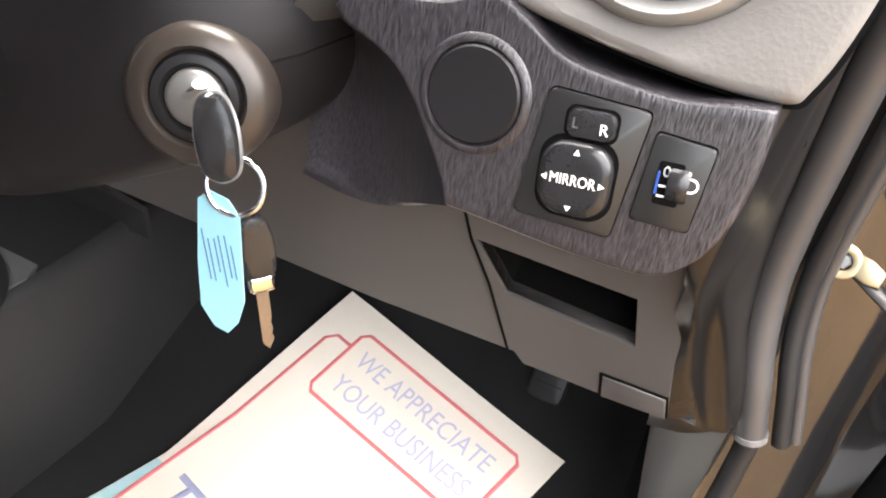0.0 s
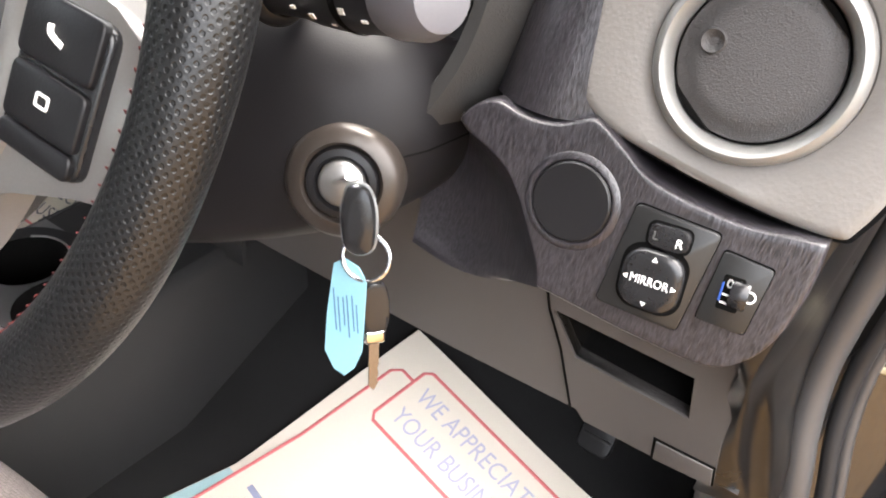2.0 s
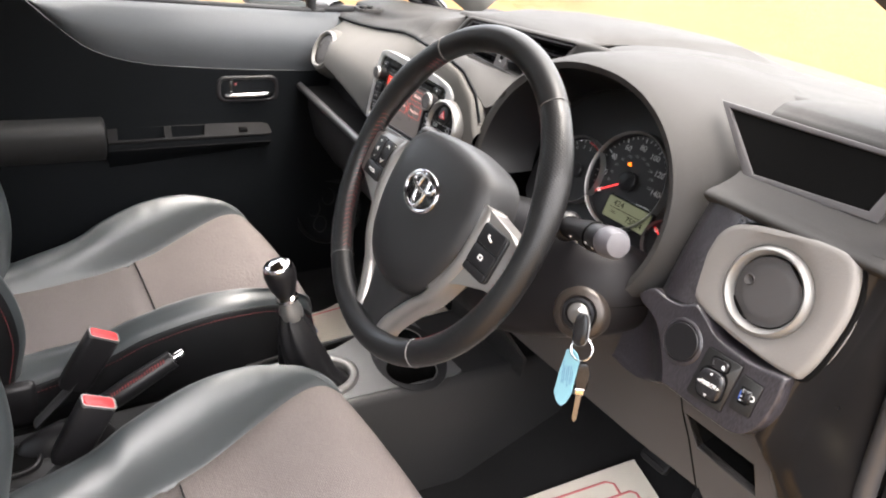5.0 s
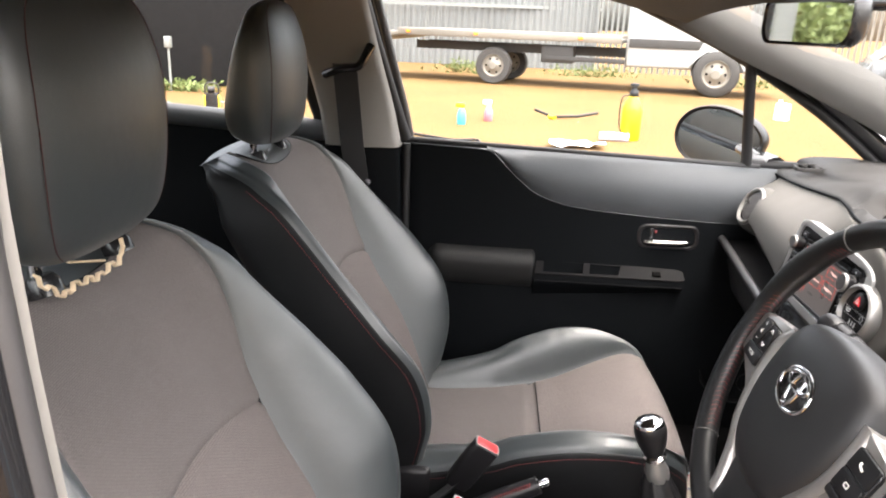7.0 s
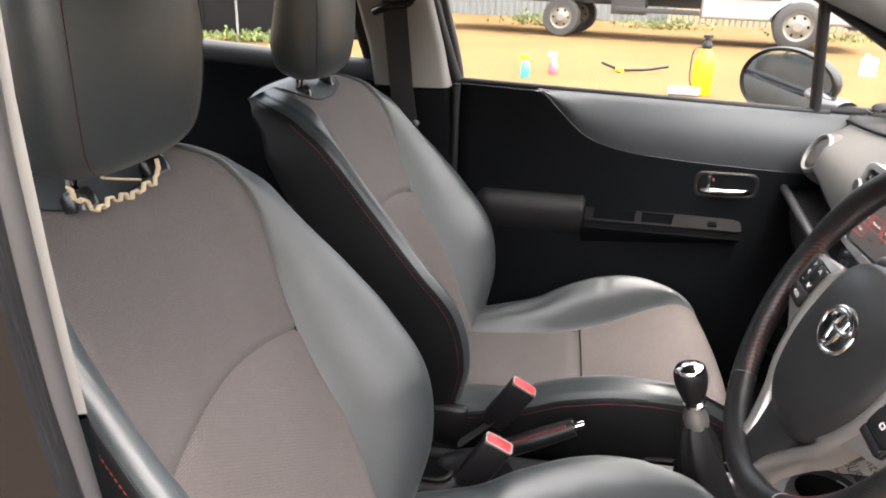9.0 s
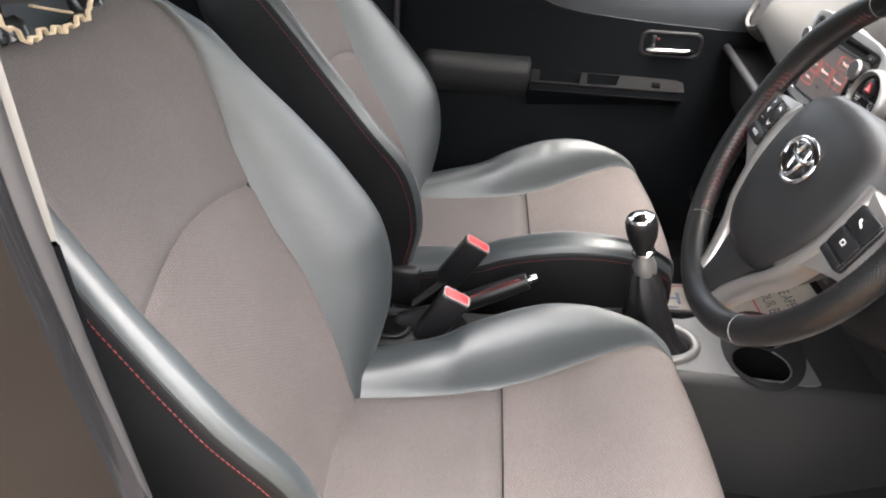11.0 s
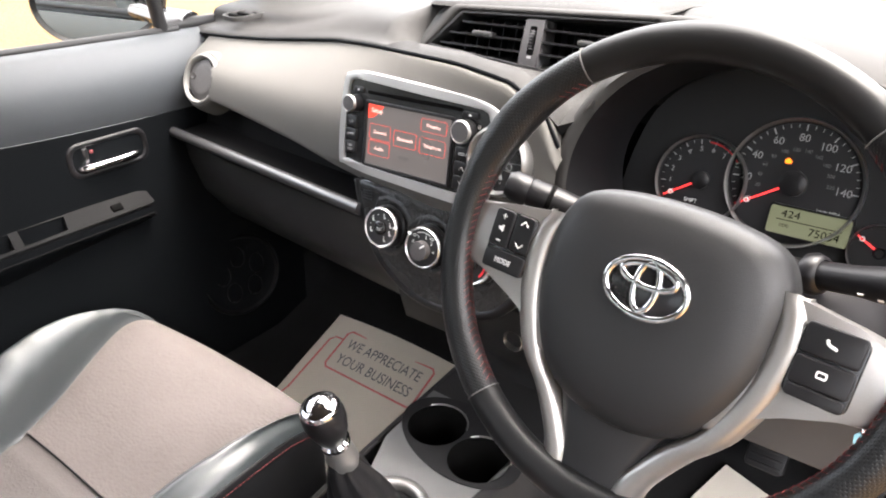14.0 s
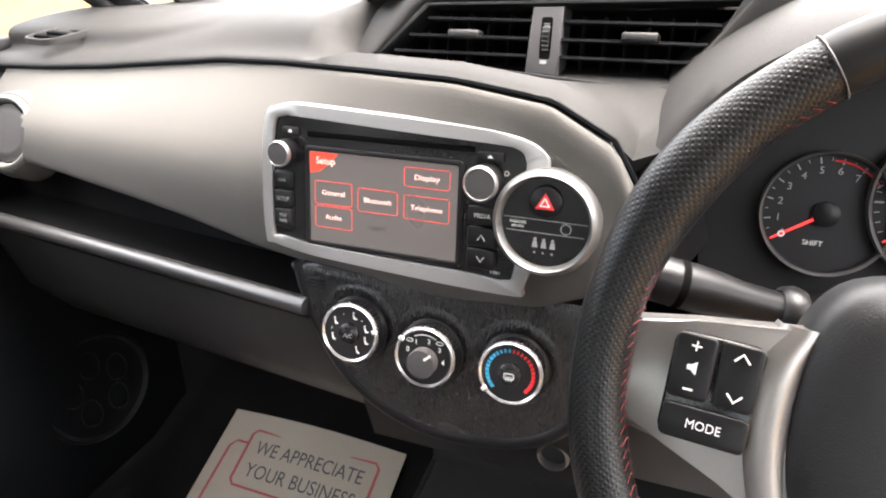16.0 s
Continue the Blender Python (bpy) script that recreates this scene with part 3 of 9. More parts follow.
part("lock_lever", box(0.012, 0.030, 0.012, 0.003), GLOSS_BLACK, pd, m=hm @ Matrix.Translation((-0.040, 0.006, 0.002)))
part("lock_mark", box(0.006, 0.006, 0.003, 0.001), STITCH, pd, "red lock mark", m=hm @ Matrix.Translation((-0.030, 0.012, 0.008)))
# loudspeaker
sm = frame_at((door_x(0.40, 0.54) + 0.008, 0.405, 0.54), (1, -0.15, 0.1))
sp = part("speaker_grille", lathe([(0, 0.010), (0.05, 0.010), (0.072, 0.006), (0.078, 0.010), (0.088, 0.012), (0.092, -0.02)], 48), DOOR_LOW, pd, "round black loudspeaker grille", m=sm)
part("speaker_ring", lathe([(0.080, 0.010), (0.086, 0.016), (0.092, 0.010), (0.092, 0.0), (0.080, 0.0)], 48), SATIN_BLACK, sp, m=sm)
for k in range(5):
    a = radians(72 * k + 20)
    part("speaker_cell", ring(oval(0.018, 0.024, 18, 0.042 * math.cos(a), 0.042 * math.sin(a)), oval(0.016, 0.022, 18, 0.042 * math.cos(a), 0.042 * math.sin(a)), 0.008, 0.0125), SATIN_BLACK, sp, m=sm)
# window, frame and quarter light
win = [(-0.452, 1.08), (-0.49, 1.20), (-0.535, 1.36), (-0.555, 1.47), (-0.50, 1.485), (-0.175, 1.475), (-0.05, 1.448), (0.055, 1.408), (0.19, 1.352), (0.318, 1.296), (0.345, 1.18), (0.362, 1.06)]


def side_x(z):
    """The slope of the side glass."""
    return -0.745 + 0.36 * max(0.0, z - 1.05) ** 1.35


rows = [[(side_x(z), interp(z, (1.06, 1.46), (-0.46, -0.565)) * (1 - t) + t * interp(z, (1.06, 1.3, 1.36, 1.41, 1.465), (0.365, 0.32, 0.18, 0.05, -0.2)), z) for t in np.linspace(0, 1, 8)] for z in np.linspace(1.05, 1.465, 10)]
gl = part("window_pane", grid(rows), GLASS, pd, "clear wound-up window pane")
gl.visible_shadow = False
rows = [[(side_x(z) - 0.004, interp(z, (1.06, 1.3), (0.38, 0.34)) * (1 - t) + t * interp(z, (1.06, 1.22, 1.31), (0.74, 0.49, 0.34)), z) for t in np.linspace(0, 1, 5)] for z in np.linspace(1.055, 1.305, 8)]
gl = part("quarter_pane", grid(rows), GLASS, pd, "small fixed quarter pane")
gl.visible_shadow = False
part("division_bar", tube([(side_x(z), y, z) for y, z in ((0.374, 1.03), (0.364, 1.10), (0.345, 1.20), (0.325, 1.30))], 0.013, 8), RUBBER, pd, "black window division bar")
fr = curve([(side_x(z) + 0.006, y - 0.012 if i < 4 else y, z + (0.0 if i < 4 else 0.012)) for i, (y, z) in enumerate(win[:10])], 5)
part("window_frame", tube(fr, 0.017, 8), RUBBER, pd, "black rubber window frame")
part("quarter_frame", tube(curve([(-0.705, 0.33, 1.305), (-0.725, 0.49, 1.225), (-0.742, 0.60, 1.16), (-0.75, 0.66, 1.10), (-0.75, 0.64, 1.058), (-0.75, 0.5, 1.055), (-0.75, 0.37, 1.058)], 5), 0.013, 8), RUBBER, pd)

# passenger door mirror, outside
mm = thing("door_mirror", (-0.90, 0.33, 1.05), "black-cased passenger door mirror with curved glass", "door mirror")
cm = frame_at((-0.888, 0.340, 1.098), (0.75, -0.66, 0.02))
prof = oval(0.126, 0.082, 40)
outline = [(x * (1.0 if x < 0 else 0.95), y * (1 - 0.12 * x / 0.1)) for x, y in prof]
rows = [[(x * k, y * k, z) for x, y in outline] for k, z in ((0.90, 0.0), (0.97, 0.006), (1.0, 0.0), (1.0, -0.02), (0.93, -0.05), (0.75, -0.08), (0.4, -0.10), (0.02, -0.105))]
part("casing", grid(rows, close=True), SATIN_BLACK, mm, "black mirror casing", m=cm)
part("mirror_glass", prism([(x * 0.90, y * 0.88) for x, y in outline], -0.004, 0.001), MIRROR, mm, "silvered mirror glass", m=cm)
part("arm", tube([(-0.86, 0.40, 1.08), (-0.80, 0.42, 1.065), (-0.75, 0.44, 1.06)], 0.03, 10, flat=0.6), PAINT, mm)

# ---- rear passenger-side door ----
rd = thing("rear_door", (-0.74, -1.0, 0.3), "closed black rear door with a tinted window", "car door")
part("outer_skin", door_shell(-1, -1.45, -0.66, lambda y: 1.10), PAINT, rd)
rows = [[(-0.715 + 0.02 * math.exp(-((z - 0.85) / 0.1) ** 2), y, z) for z in np.linspace(0.36, 1.10, 12)] for y in np.linspace(-1.45, -0.66, 8)]
part("inner_panel", solid(grid(rows), 0.012), DOOR_LOW, rd)
part("sill_pad", tube([(-0.715, y, 1.095 + 0.03 * (-0.66 - y) / 0.5) for y in np.linspace(-1.40, -0.66, 8)], 0.030, 10, flat=0.9), DOOR_UP, rd, "grey padded window sill")
rows = [[(side_x(z), y, z) for y in np.linspace(-1.36, -0.70 - 0.25 * (z - 1.1), 6)] for z in np.linspace(1.09, 1.46, 6)]
gl = part("window_pane", grid(rows), GLASS, rd, "clear rear side window")
gl.visible_shadow = False
part("window_frame", tube(curve([(-0.735, -0.665, 1.09), (-0.70, -0.71, 1.25), (-0.66, -0.765, 1.40), (-0.63, -0.82, 1.475), (-0.63, -1.0, 1.485), (-0.64, -1.25, 1.46), (-0.68, -1.42, 1.33), (-0.73, -1.46, 1.10)], 5), 0.020, 8), RUBBER, rd)

# seat belt on the left middle pillar
sb = thing("seat_belt", (-0.66, -0.57, 0.98), "black seat belt hanging from its pillar guide", "seat belt")
rows = [[(x - 0.002, y - 0.028, z), (x, y + 0.028, z)] for x, y, z in ((-0.617, -0.592, 1.262), (-0.625, -0.588, 1.2), (-0.645, -0.580, 1.07), (-0.662, -0.568, 0.96), (-0.672, -0.56, 0.6))]
part("webbing", solid(grid(rows), 0.002), BELT, sb)
part("guide", tube(curve([(-0.626, -0.640, 1.236), (-0.613, -0.60, 1.252), (-0.611, -0.560, 1.258), (-0.617, -0.543, 1.285), (-0.627, -0.533, 1.305)], 5), 0.012, 8, flat=0.8), GLOSS_BLACK, sb, "gloss black belt guide")
part("stop_button", lathe([(0, 0.006), (0.008, 0.005), (0.010, 0)], 16), CHROME, sb, m=frame_at((-0.655, -0.545, 0.985), (1, 0, 0)))

# grab handle, sun visor, interior mirror
gh = thing("grab_handle", (-0.60, -0.25, 1.46), "folded grey roof grab handle above the door", "grab handle")
part("grip", tube(curve([(-0.575, -0.40, 1.492), (-0.565, -0.385, 1.478), (-0.560, -0.28, 1.474), (-0.560, -0.19, 1.474), (-0.565, -0.145, 1.478), (-0.575, -0.13, 1.490)], 6), 0.009, 8), LINING, gh)
VISOR = material("beige_visor_vinyl", (0.150, 0.138, 0.118), 0.6, vary=0.1, grain=700, bump=0.15, spec=0.2)
sv = thing("sun_visor", (-0.26, -0.02, 1.45), "folded beige-grey vinyl sun visor under the roof", "sun visor")
part("board", prism(rrect(0.40, 0.16, 0.03, 5), -0.008, 0.008, 0.006), VISOR, sv, "beige-grey board", m=Matrix.Translation((-0.26, -0.02, 1.452)) @ Euler((radians(-14), 0, 0)).to_matrix().to_4x4())
rm = thing("interior_mirror", (0.0, 0.26, 1.42), "black framed interior rear-view mirror on a stalk", "rear-view mirror")
m_in = frame_at((-0.045, 0.172, 1.383), (0.122, -0.992, 0.012))
part("casing", grid([[(x * k, y * k, z) for x, y in rrect(0.235, 0.072, 0.026, 6)] for k, z in ((0.93, 0.0), (0.98, 0.004), (1.0, 0.0), (0.98, -0.015), (0.85, -0.030), (0.3, -0.036))], close=True), GLOSS_BLACK, rm, m=m_in)
part("mirror_glass", prism(rrect(0.219, 0.062, 0.022, 6), -0.006, 0.001), MIRROR, rm, "silvered mirror glass", m=m_in)
part("stalk", tube([(-0.04, 0.195, 1.39), (-0.02, 0.235, 1.405), (0.0, 0.27, 1.405)], 0.010, 8), GLOSS_BLACK, rm)
part("dip_lever", lathe([(0, -0.014), (0.005, -0.014), (0.006, 0)], 12), GLOSS_BLACK, rm, m=m_in @ Matrix.Translation((0, -0.036, -0.008)) @ Euler((radians(90), 0, 0)).to_matrix().to_4x4())

# closed rear door on the driver's side
rr = thing("rear_door", (0.74, -1.0, 0.3), "closed black rear door behind the driver", "car door")
part("outer_skin", door_shell(1, -1.45, -0.66, lambda y: 1.10), PAINT, rr)
part("inner_panel", solid(grid([[(0.715, y, z) for z in (0.36, 0.7, 1.0, 1.10)] for y in np.linspace(-1.45, -0.60, 5)]), 0.012), DOOR_LOW, rr)
gl = part("window_pane", grid([[(-side_x(z), y, z) for y in np.linspace(-1.42, -0.70 - 0.25 * (z - 1.1), 6)] for z in np.linspace(1.09, 1.46, 6)]), TINT_GLASS, rr, "tinted rear side window")
gl.visible_shadow = False


# ---- seats ----
DARK_RAIL = material("dark_rail_steel", (0.05, 0.05, 0.052), 0.45, metal=0.6, vary=0.2, grain=300, bump=0.1)
# seat leather darkened to hold the shade of the sides; also colours seams
SHADED_LEATHER = material("shaded_black_leather", (0.0060, 0.0063, 0.0070), 0.5, vary=0.25, grain=900, bump=0.25, spec=0.18)
BACK_V = (0, 0.15, 0.30, 0.45, 0.60, 0.72, 0.82, 0.90, 0.96, 1.0)
BACK_W = (0.212, 0.247, 0.268, 0.278, 0.266, 0.249, 0.239, 0.218, 0.194, 0.150)
BACK_I = (0.130, 0.151, 0.170, 0.180, 0.190, 0.198, 0.196, 0.180, 0.154, 0.110)
BACK_H = (0.024, 0.092, 0.119, 0.101, 0.078, 0.060, 0.045, 0.016, -0.005, -0.022)
BACK_G = (0.008, 0.012, 0.010, -0.002, 0.003, 0.023, 0.034, 0.026, 0.008, -0.012)
CUSH_Y = (-0.40, -0.30, -0.20, -0.14, -0.05, 0.03, 0.09, 0.13, 0.16, 0.178, 0.187, 0.189, 0.182)
CUSH_W = (0.220, 0.230, 0.237, 0.247, 0.262, 0.264, 0.254, 0.246, 0.234, 0.216, 0.200, 0.190, 0.180)
CUSH_I = (0.121, 0.135, 0.150, 0.162, 0.180, 0.201, 0.218, 0.225, 0.220, 0.203, 0.186, 0.175, 0.168)
CUSH_ZI = (0.534, 0.528, 0.531, 0.535, 0.552, 0.581, 0.601, 0.609, 0.605, 0.584, 0.540, 0.475, 0.40)
CUSH_ZB = (0.544, 0.566, 0.593, 0.623, 0.652, 0.658, 0.647, 0.632, 0.610, 0.582, 0.538, 0.475, 0.40)
BACK_Z0, BACK_RISE = 0.50, 0.635


def soft(T, f):
    """A table read smoothly at a broken index."""
    i = int(max(0, min(f, len(T) - 2)))
    a, b, c, d = T[max(i - 1, 0)], T[i], T[i + 1], T[min(i + 2, len(T) - 1)]
    t = f - i
    return 0.5 * (2 * b + (c - a) * t + (2 * a - 5 * b + 4 * c - d) * t * t + (3 * b - a - 3 * c + d) * t ** 3)


def stitches(line, owner, label, long=0.0042, gap=0.0022, r=0.00075):
    """A seam of single thread stitches along a line."""
    bm = bmesh.new()
    p = [Vector(q) for q in line]
    along = [0.0]
    for a, b in zip(p, p[1:]):
        along.append(along[-1] + (b - a).length)
    def at(s):
        i = max(0, min(len(p) - 2, int(np.searchsorted(along, s)) - 1))
        return p[i].lerp(p[i + 1], (s - along[i]) / max(1e-9, along[i + 1] - along[i]))
    s = 0.0
    while s + long < along[-1]:
        a, b = at(s), at(s + long)
        d = (b - a).normalized()
        u = d.orthogonal().normalized()
        w = d.cross(u)
        ends = [[bm.verts.new(q + r * (math.cos(k * 2.0944) * u + math.sin(k * 2.0944) * w)) for k in range(3)] for q in (a, b)]
        for k in range(3):
            bm.faces.new((ends[0][k], ends[0][(k + 1) % 3], ends[1][(k + 1) % 3], ends[1][k]))
        s += long + gap
    return tagged(part("stitching", bm, STITCH, owner, label, smooth=0), kind="stuff")


def seat(ox, cushion_at, back_y, lean, head_y, label):
    cy, cz = cushion_at
    st = thing("car_seat", (ox, cy - 0.1, 0.30), label, "car seat", "front seats")
    fine = np.linspace(0, len(CUSH_Y) - 1, 85)
    def station(f):
        return [soft(T, f) for T in (CUSH_Y, CUSH_ZI, CUSH_ZB, CUSH_W, CUSH_I)]
    def insert_row(f):
        y, zi, zb, w, wi = station(f)
        groove = 0.008 * math.exp(-((y + 0.10) / 0.006) ** 2)
        crown = 0.012 * smooth_interp(y, (-0.4, -0.1, 0.12, 0.19), (0, 0.6, 1, 0))
        return [(ox + wi * u, cy + y + 0.012 * (1 - u * u) * smooth_interp(y, (0.12, 0.17, 0.19), (0, 0.7, 1)), cz + zi + crown * (1 - u * u) - groove - 0.006 * max(0.0, (abs(u) - 0.95) / 0.05)) for u in np.linspace(-1, 1, 25)]
    rear, front = [f for f in fine if station(f)[0] < -0.10], [f for f in fine if station(f)[0] >= -0.10]
    part("cushion_rear_insert", grid([insert_row(f) for f in rear + front[:1]]), CUSHION_MESH, st, "brown-grey mesh fabric insert", smooth=80)
    part("cushion_front_insert", grid([insert_row(f) for f in front]), CUSHION_RIB, st, "brown-grey ribbed fabric insert", smooth=80)
    part("cushion_seam", tube([Vector(q) + Vector((0, -0.001, 0.0008)) for q in insert_row(front[0])[1:-1]], 0.0013, 5), SHADED_LEATHER, st, "dark sewn seam across the cushion")
    rng = random.Random(int(ox * 1000) + 7)
    for s in (-1, 1):
        rows, sides, edge = [], [], []
        ph = rng.uniform(0, 6)
        for f in fine:
            y, zi, zb, w, wi = station(f)
            gap = max(0.012, w - wi)
            crease = 0.0022 * (noise.noise(Vector((y * 34 + ph, s * 3.1, 0.5))) + 0.6 * noise.noise(Vector((y * 80 + ph, s * 1.7, 2.5))))
            pts = [(wi - 0.003, zi - 0.008), (wi + 0.04 * gap, zi + 0.002), (wi + 0.25 * gap, zi + 0.62 * (zb - zi) + 0.005 + crease), (wi + 0.60 * gap, zb + 0.001 + 0.6 * crease), (w - 0.016, zb - 0.006), (w - 0.004, zb - 0.015), (w + 0.001, zb - 0.026)]
            rows.append([(ox + s * q.x, cy + y, cz + q.z) for q in curve([(a, 0, b) for a, b in pts], 5)])
            low = interp(y, (0.10, 0.19), (0.455, 0.40))
            pts = [(w + 0.001, zb - 0.026), (w + 0.0045, zb - 0.032), (w + 0.007, zb - 0.07), (w + 0.003, min(low + 0.03, zb - 0.08)), (w - 0.010, min(low, zb - 0.10))]
            sides.append([(ox + s * q.x, cy + y, cz + q.z) for q in curve([(a, 0, b) for a, b in pts], 4)])
            edge.append((ox + s * (w + 0.0068), cy + y, cz + zb - 0.036))
        part("cushion_bolster", grid(rows), LEATHER, st, "black leather side bolster, creased", smooth=80)
        side = part("cushion_side", grid(sides), SHADED_LEATHER, st, "leather cushion side, shade put into its black", smooth=80)
        stitches(edge[6:72], side, "red stitched seam")
    part("seat_base", prism(rrect(0.40, 0.50, 0.04), 0.30, 0.45), PLASTIC_LOW, st, m=Matrix.Translation((ox, cy - 0.12, 0)))
    for s in (-1, 1):
        part("seat_rail", box(0.030, 0.52, 0.030, 0.006, at=(ox + s * 0.19, cy - 0.10, 0.318)), DARK_RAIL, st, "dark steel seat rail")
    # backrest
    ez = Vector((0, -lean, BACK_RISE))
    length = ez.length
    ez.normalize()
    en = Vector((0, ez.z, -ez.y))
    o = Vector((ox, back_y, BACK_Z0))
    def bt(T, v):
        return soft(T, float(np.interp(v, BACK_V, range(len(BACK_V)))))
    def place(a, v, d):
        roll = -0.048 * max(0.0, (v - 0.88) / 0.12) ** 2
        return o + Vector((a, 0, 0)) + ez * (v * length) + en * (d + roll + 0.016 * math.sin(math.pi * min(1, v * 1.15)))
    def seam_v(u):
        return 0.524 + 0.049 * (1 - abs(u) ** 1.7)
    def insert_at(u, v, lift=0.0):
        g = 0.006 * math.exp(-((v - seam_v(u)) / 0.007) ** 2) + 0.007 * max(0.0, (abs(u) - 0.96) / 0.04)
        return place(u * bt(BACK_I, v), v, bt(BACK_G, v) * u * u + 0.003 * abs(u) ** 3 - g + lift)
    for name, lo, hi, mat, lab in (("back_lower_insert", lambda u: 0.0, seam_v, FABRIC_RIB, "brown-grey ribbed fabric insert"), ("back_upper_insert", seam_v, lambda u: 1.0, FABRIC, "brown-grey mesh fabric insert")):
        part(name, grid([[insert_at(u, lo(u) + (hi(u) - lo(u)) * k) for u in np.linspace(-1, 1, 31)] for k in np.linspace(0, 1, 40)]), mat, st, lab, smooth=80)
    # smooth collar panel round the headrest posts
    def collar_v(u):
        return 0.915 + 0.085 * (1 - math.sqrt(max(0.0, 1 - (u / 0.86) ** 2)))
    part("headrest_collar", grid([[insert_at(u, collar_v(u) + (1.0 - collar_v(u)) * k, 0.0025) for u in np.linspace(-0.86, 0.86, 27)] for k in np.linspace(0, 1, 10)]), LEATHER, st, "smooth black panel round the headrest posts", smooth=80)
    part("collar_seam", tube([insert_at(u, collar_v(u), 0.0026) for u in np.linspace(-0.85, 0.85, 40)], 0.0010, 5), SHADED_LEATHER, st)
    vs = list(np.linspace(0, 0.90, 50)) + [0.92, 0.94, 0.955, 0.97, 0.98, 0.99, 1.0]
    for s in (-1, 1):
        rows, sides, edge = [], [], []
        ph = rng.uniform(0, 6)
        for v in vs:
            w, wi, h, g = bt(BACK_W, v), bt(BACK_I, v), bt(BACK_H, v), bt(BACK_G, v)
            gap = max(0.012, w - wi)
            crease = 0.0016 * (noise.noise(Vector((v * 16 + ph, s * 2.3, 4.5))) + 0.6 * noise.noise(Vector((v * 40 + ph, s * 1.1, 6.5)))) * smooth_interp(v, (0, 0.35, 0.7), (1.6, 1.0, 0.3))
            pts = [(wi - 0.003, g - 0.004), (wi + 0.03 * gap, g + 0.006), (wi + 0.28 * gap, g + 0.46 * (h - g) + 0.007 + crease), (wi + 0.62 * gap, g + 0.86 * (h - g) + 0.005 + crease), (w - 0.012, h), (w - 0.004, h - 0.005), (w, h - 0.012)]
            rows.append([place(s * q.x, v, q.z) for q in curve([(a, 0, d) for a, d in pts], 5)])
            back = interp(v, (0, 0.1, 0.85, 0.95, 1), (-0.05, -0.085, -0.085, -0.070, -0.045))
            pts = [(w, h - 0.012), (w + 0.003, h - 0.018), (w + 0.006, h + 0.40 * (back - h)), (w + 0.003, h + 0.75 * (back - h)), (w - 0.008, back + 0.010), (w - 0.022, back)]
            sides.append([place(s * q.x, v, q.z) for q in curve([(a, 0, d) for a, d in pts], 4)])
            edge.append(place(s * (w + 0.0045), v, h - 0.022))
        part("back_bolster", grid(rows), LEATHER, st, "black leather side bolster", smooth=80)
        side = part("back_side", grid(sides), SHADED_LEATHER, st, "leather backrest side, shade put into its black", smooth=80)
        stitches(edge[1:50], side, "red stitched seam")
    # top edge and rear board
    rows = []
    for t in np.linspace(0, 1, 9):
        w = bt(BACK_W, 1.0)
        rows.append([place(u * w, 1.0 + 0.016 * math.sin(math.pi * t) * (1 - abs(u) ** 3), bt(BACK_G, 1.0) * min(1, (u * w / 0.11) ** 2) * (1 - t) - 0.045 * t) for u in np.linspace(-1, 1, 21)])
    part("back_top", grid(rows), LEATHER, st, smooth=80)
    part("rear_board", grid([[place(u * (bt(BACK_W, v) - 0.02), v, interp(v, (0, 0.1, 0.85, 0.95, 1), (-0.05, -0.085, -0.085, -0.070, -0.045)) - 0.008 * (1 - u * u)) for u in np.linspace(-1, 1, 9)] for v in np.linspace(0, 1, 14)]), SHADED_LEATHER, st, "black rear board")
    for s in (-1, 1):
        part("recliner_cover", box(0.026, 0.075, 0.090, 0.012, at=(ox + s * 0.226, back_y + 0.005, 0.495)), SATIN_BLACK, st, "satin black recliner cover")
    # headrest: a wedge, thick below and thin above, with a slightly domed face
    TT = (0.0, 0.02, 0.06, 0.12, 0.17, 0.212, 0.240, 0.256, 0.263)
    HW = (0.092, 0.124, 0.139, 0.145, 0.143, 0.132, 0.112, 0.076, 0.014)
    HF = (-0.026, -0.008, 0.002, 0.006, 0.003, -0.007, -0.017, -0.026, -0.034)
    HB = (-0.085, -0.110, -0.117, -0.106, -0.093, -0.079, -0.067, -0.055, -0.042)
    hz0 = 1.126
    def head_ring(f, n=48):
        t, w, a, b = (soft(T, f) for T in (TT, HW, HF, HB))
        mid, half = (a + b) / 2, (a - b) / 2
        out = []
        for k in range(n):
            c, q = math.cos(2 * math.pi * k / n), math.sin(2 * math.pi * k / n)
            px = w * math.copysign(abs(c) ** 0.55, c)
            py = mid + half * math.copysign(abs(q) ** 0.62, q) - (0.010 * (px / 0.13) ** 2 if q > 0 else 0)
            out.append(Vector((ox + px, head_y + py, hz0 + t)))
        return out
    hr = part("headrest", grid([head_ring(f) for f in np.linspace(0, len(TT) - 1, 44)], close=True), LEATHER, st, "black leather padded headrest", smooth=80)
    low = head_ring(0.0)
    bm = bmesh.new()
    bm.faces.new([bm.verts.new(q) for q in low])
    part("headrest_underside", bm, SHADED_LEATHER, hr, smooth=0)
    for s in (-1, 1):
        line = []
        for f in np.linspace(0.3, 7.0, 40):
            r_ = head_ring(f)
            q = r_[6] if s > 0 else r_[18]
            line.append(q + Vector((s * 0.0006, 0.0006, 0)))
        part("headrest_seam", tube(line, 0.0006, 5), SEAM_RED, hr, "dark red stitched seam")
        foot = Vector((ox + s * 0.070, head_y - 0.060, 1.085))
        part("headrest_post", tube([foot + Vector((0, -0.006, 0.08)), foot + Vector((0, -0.012, 0))], 0.0065, 12), CHROME, st, "chrome headrest post")
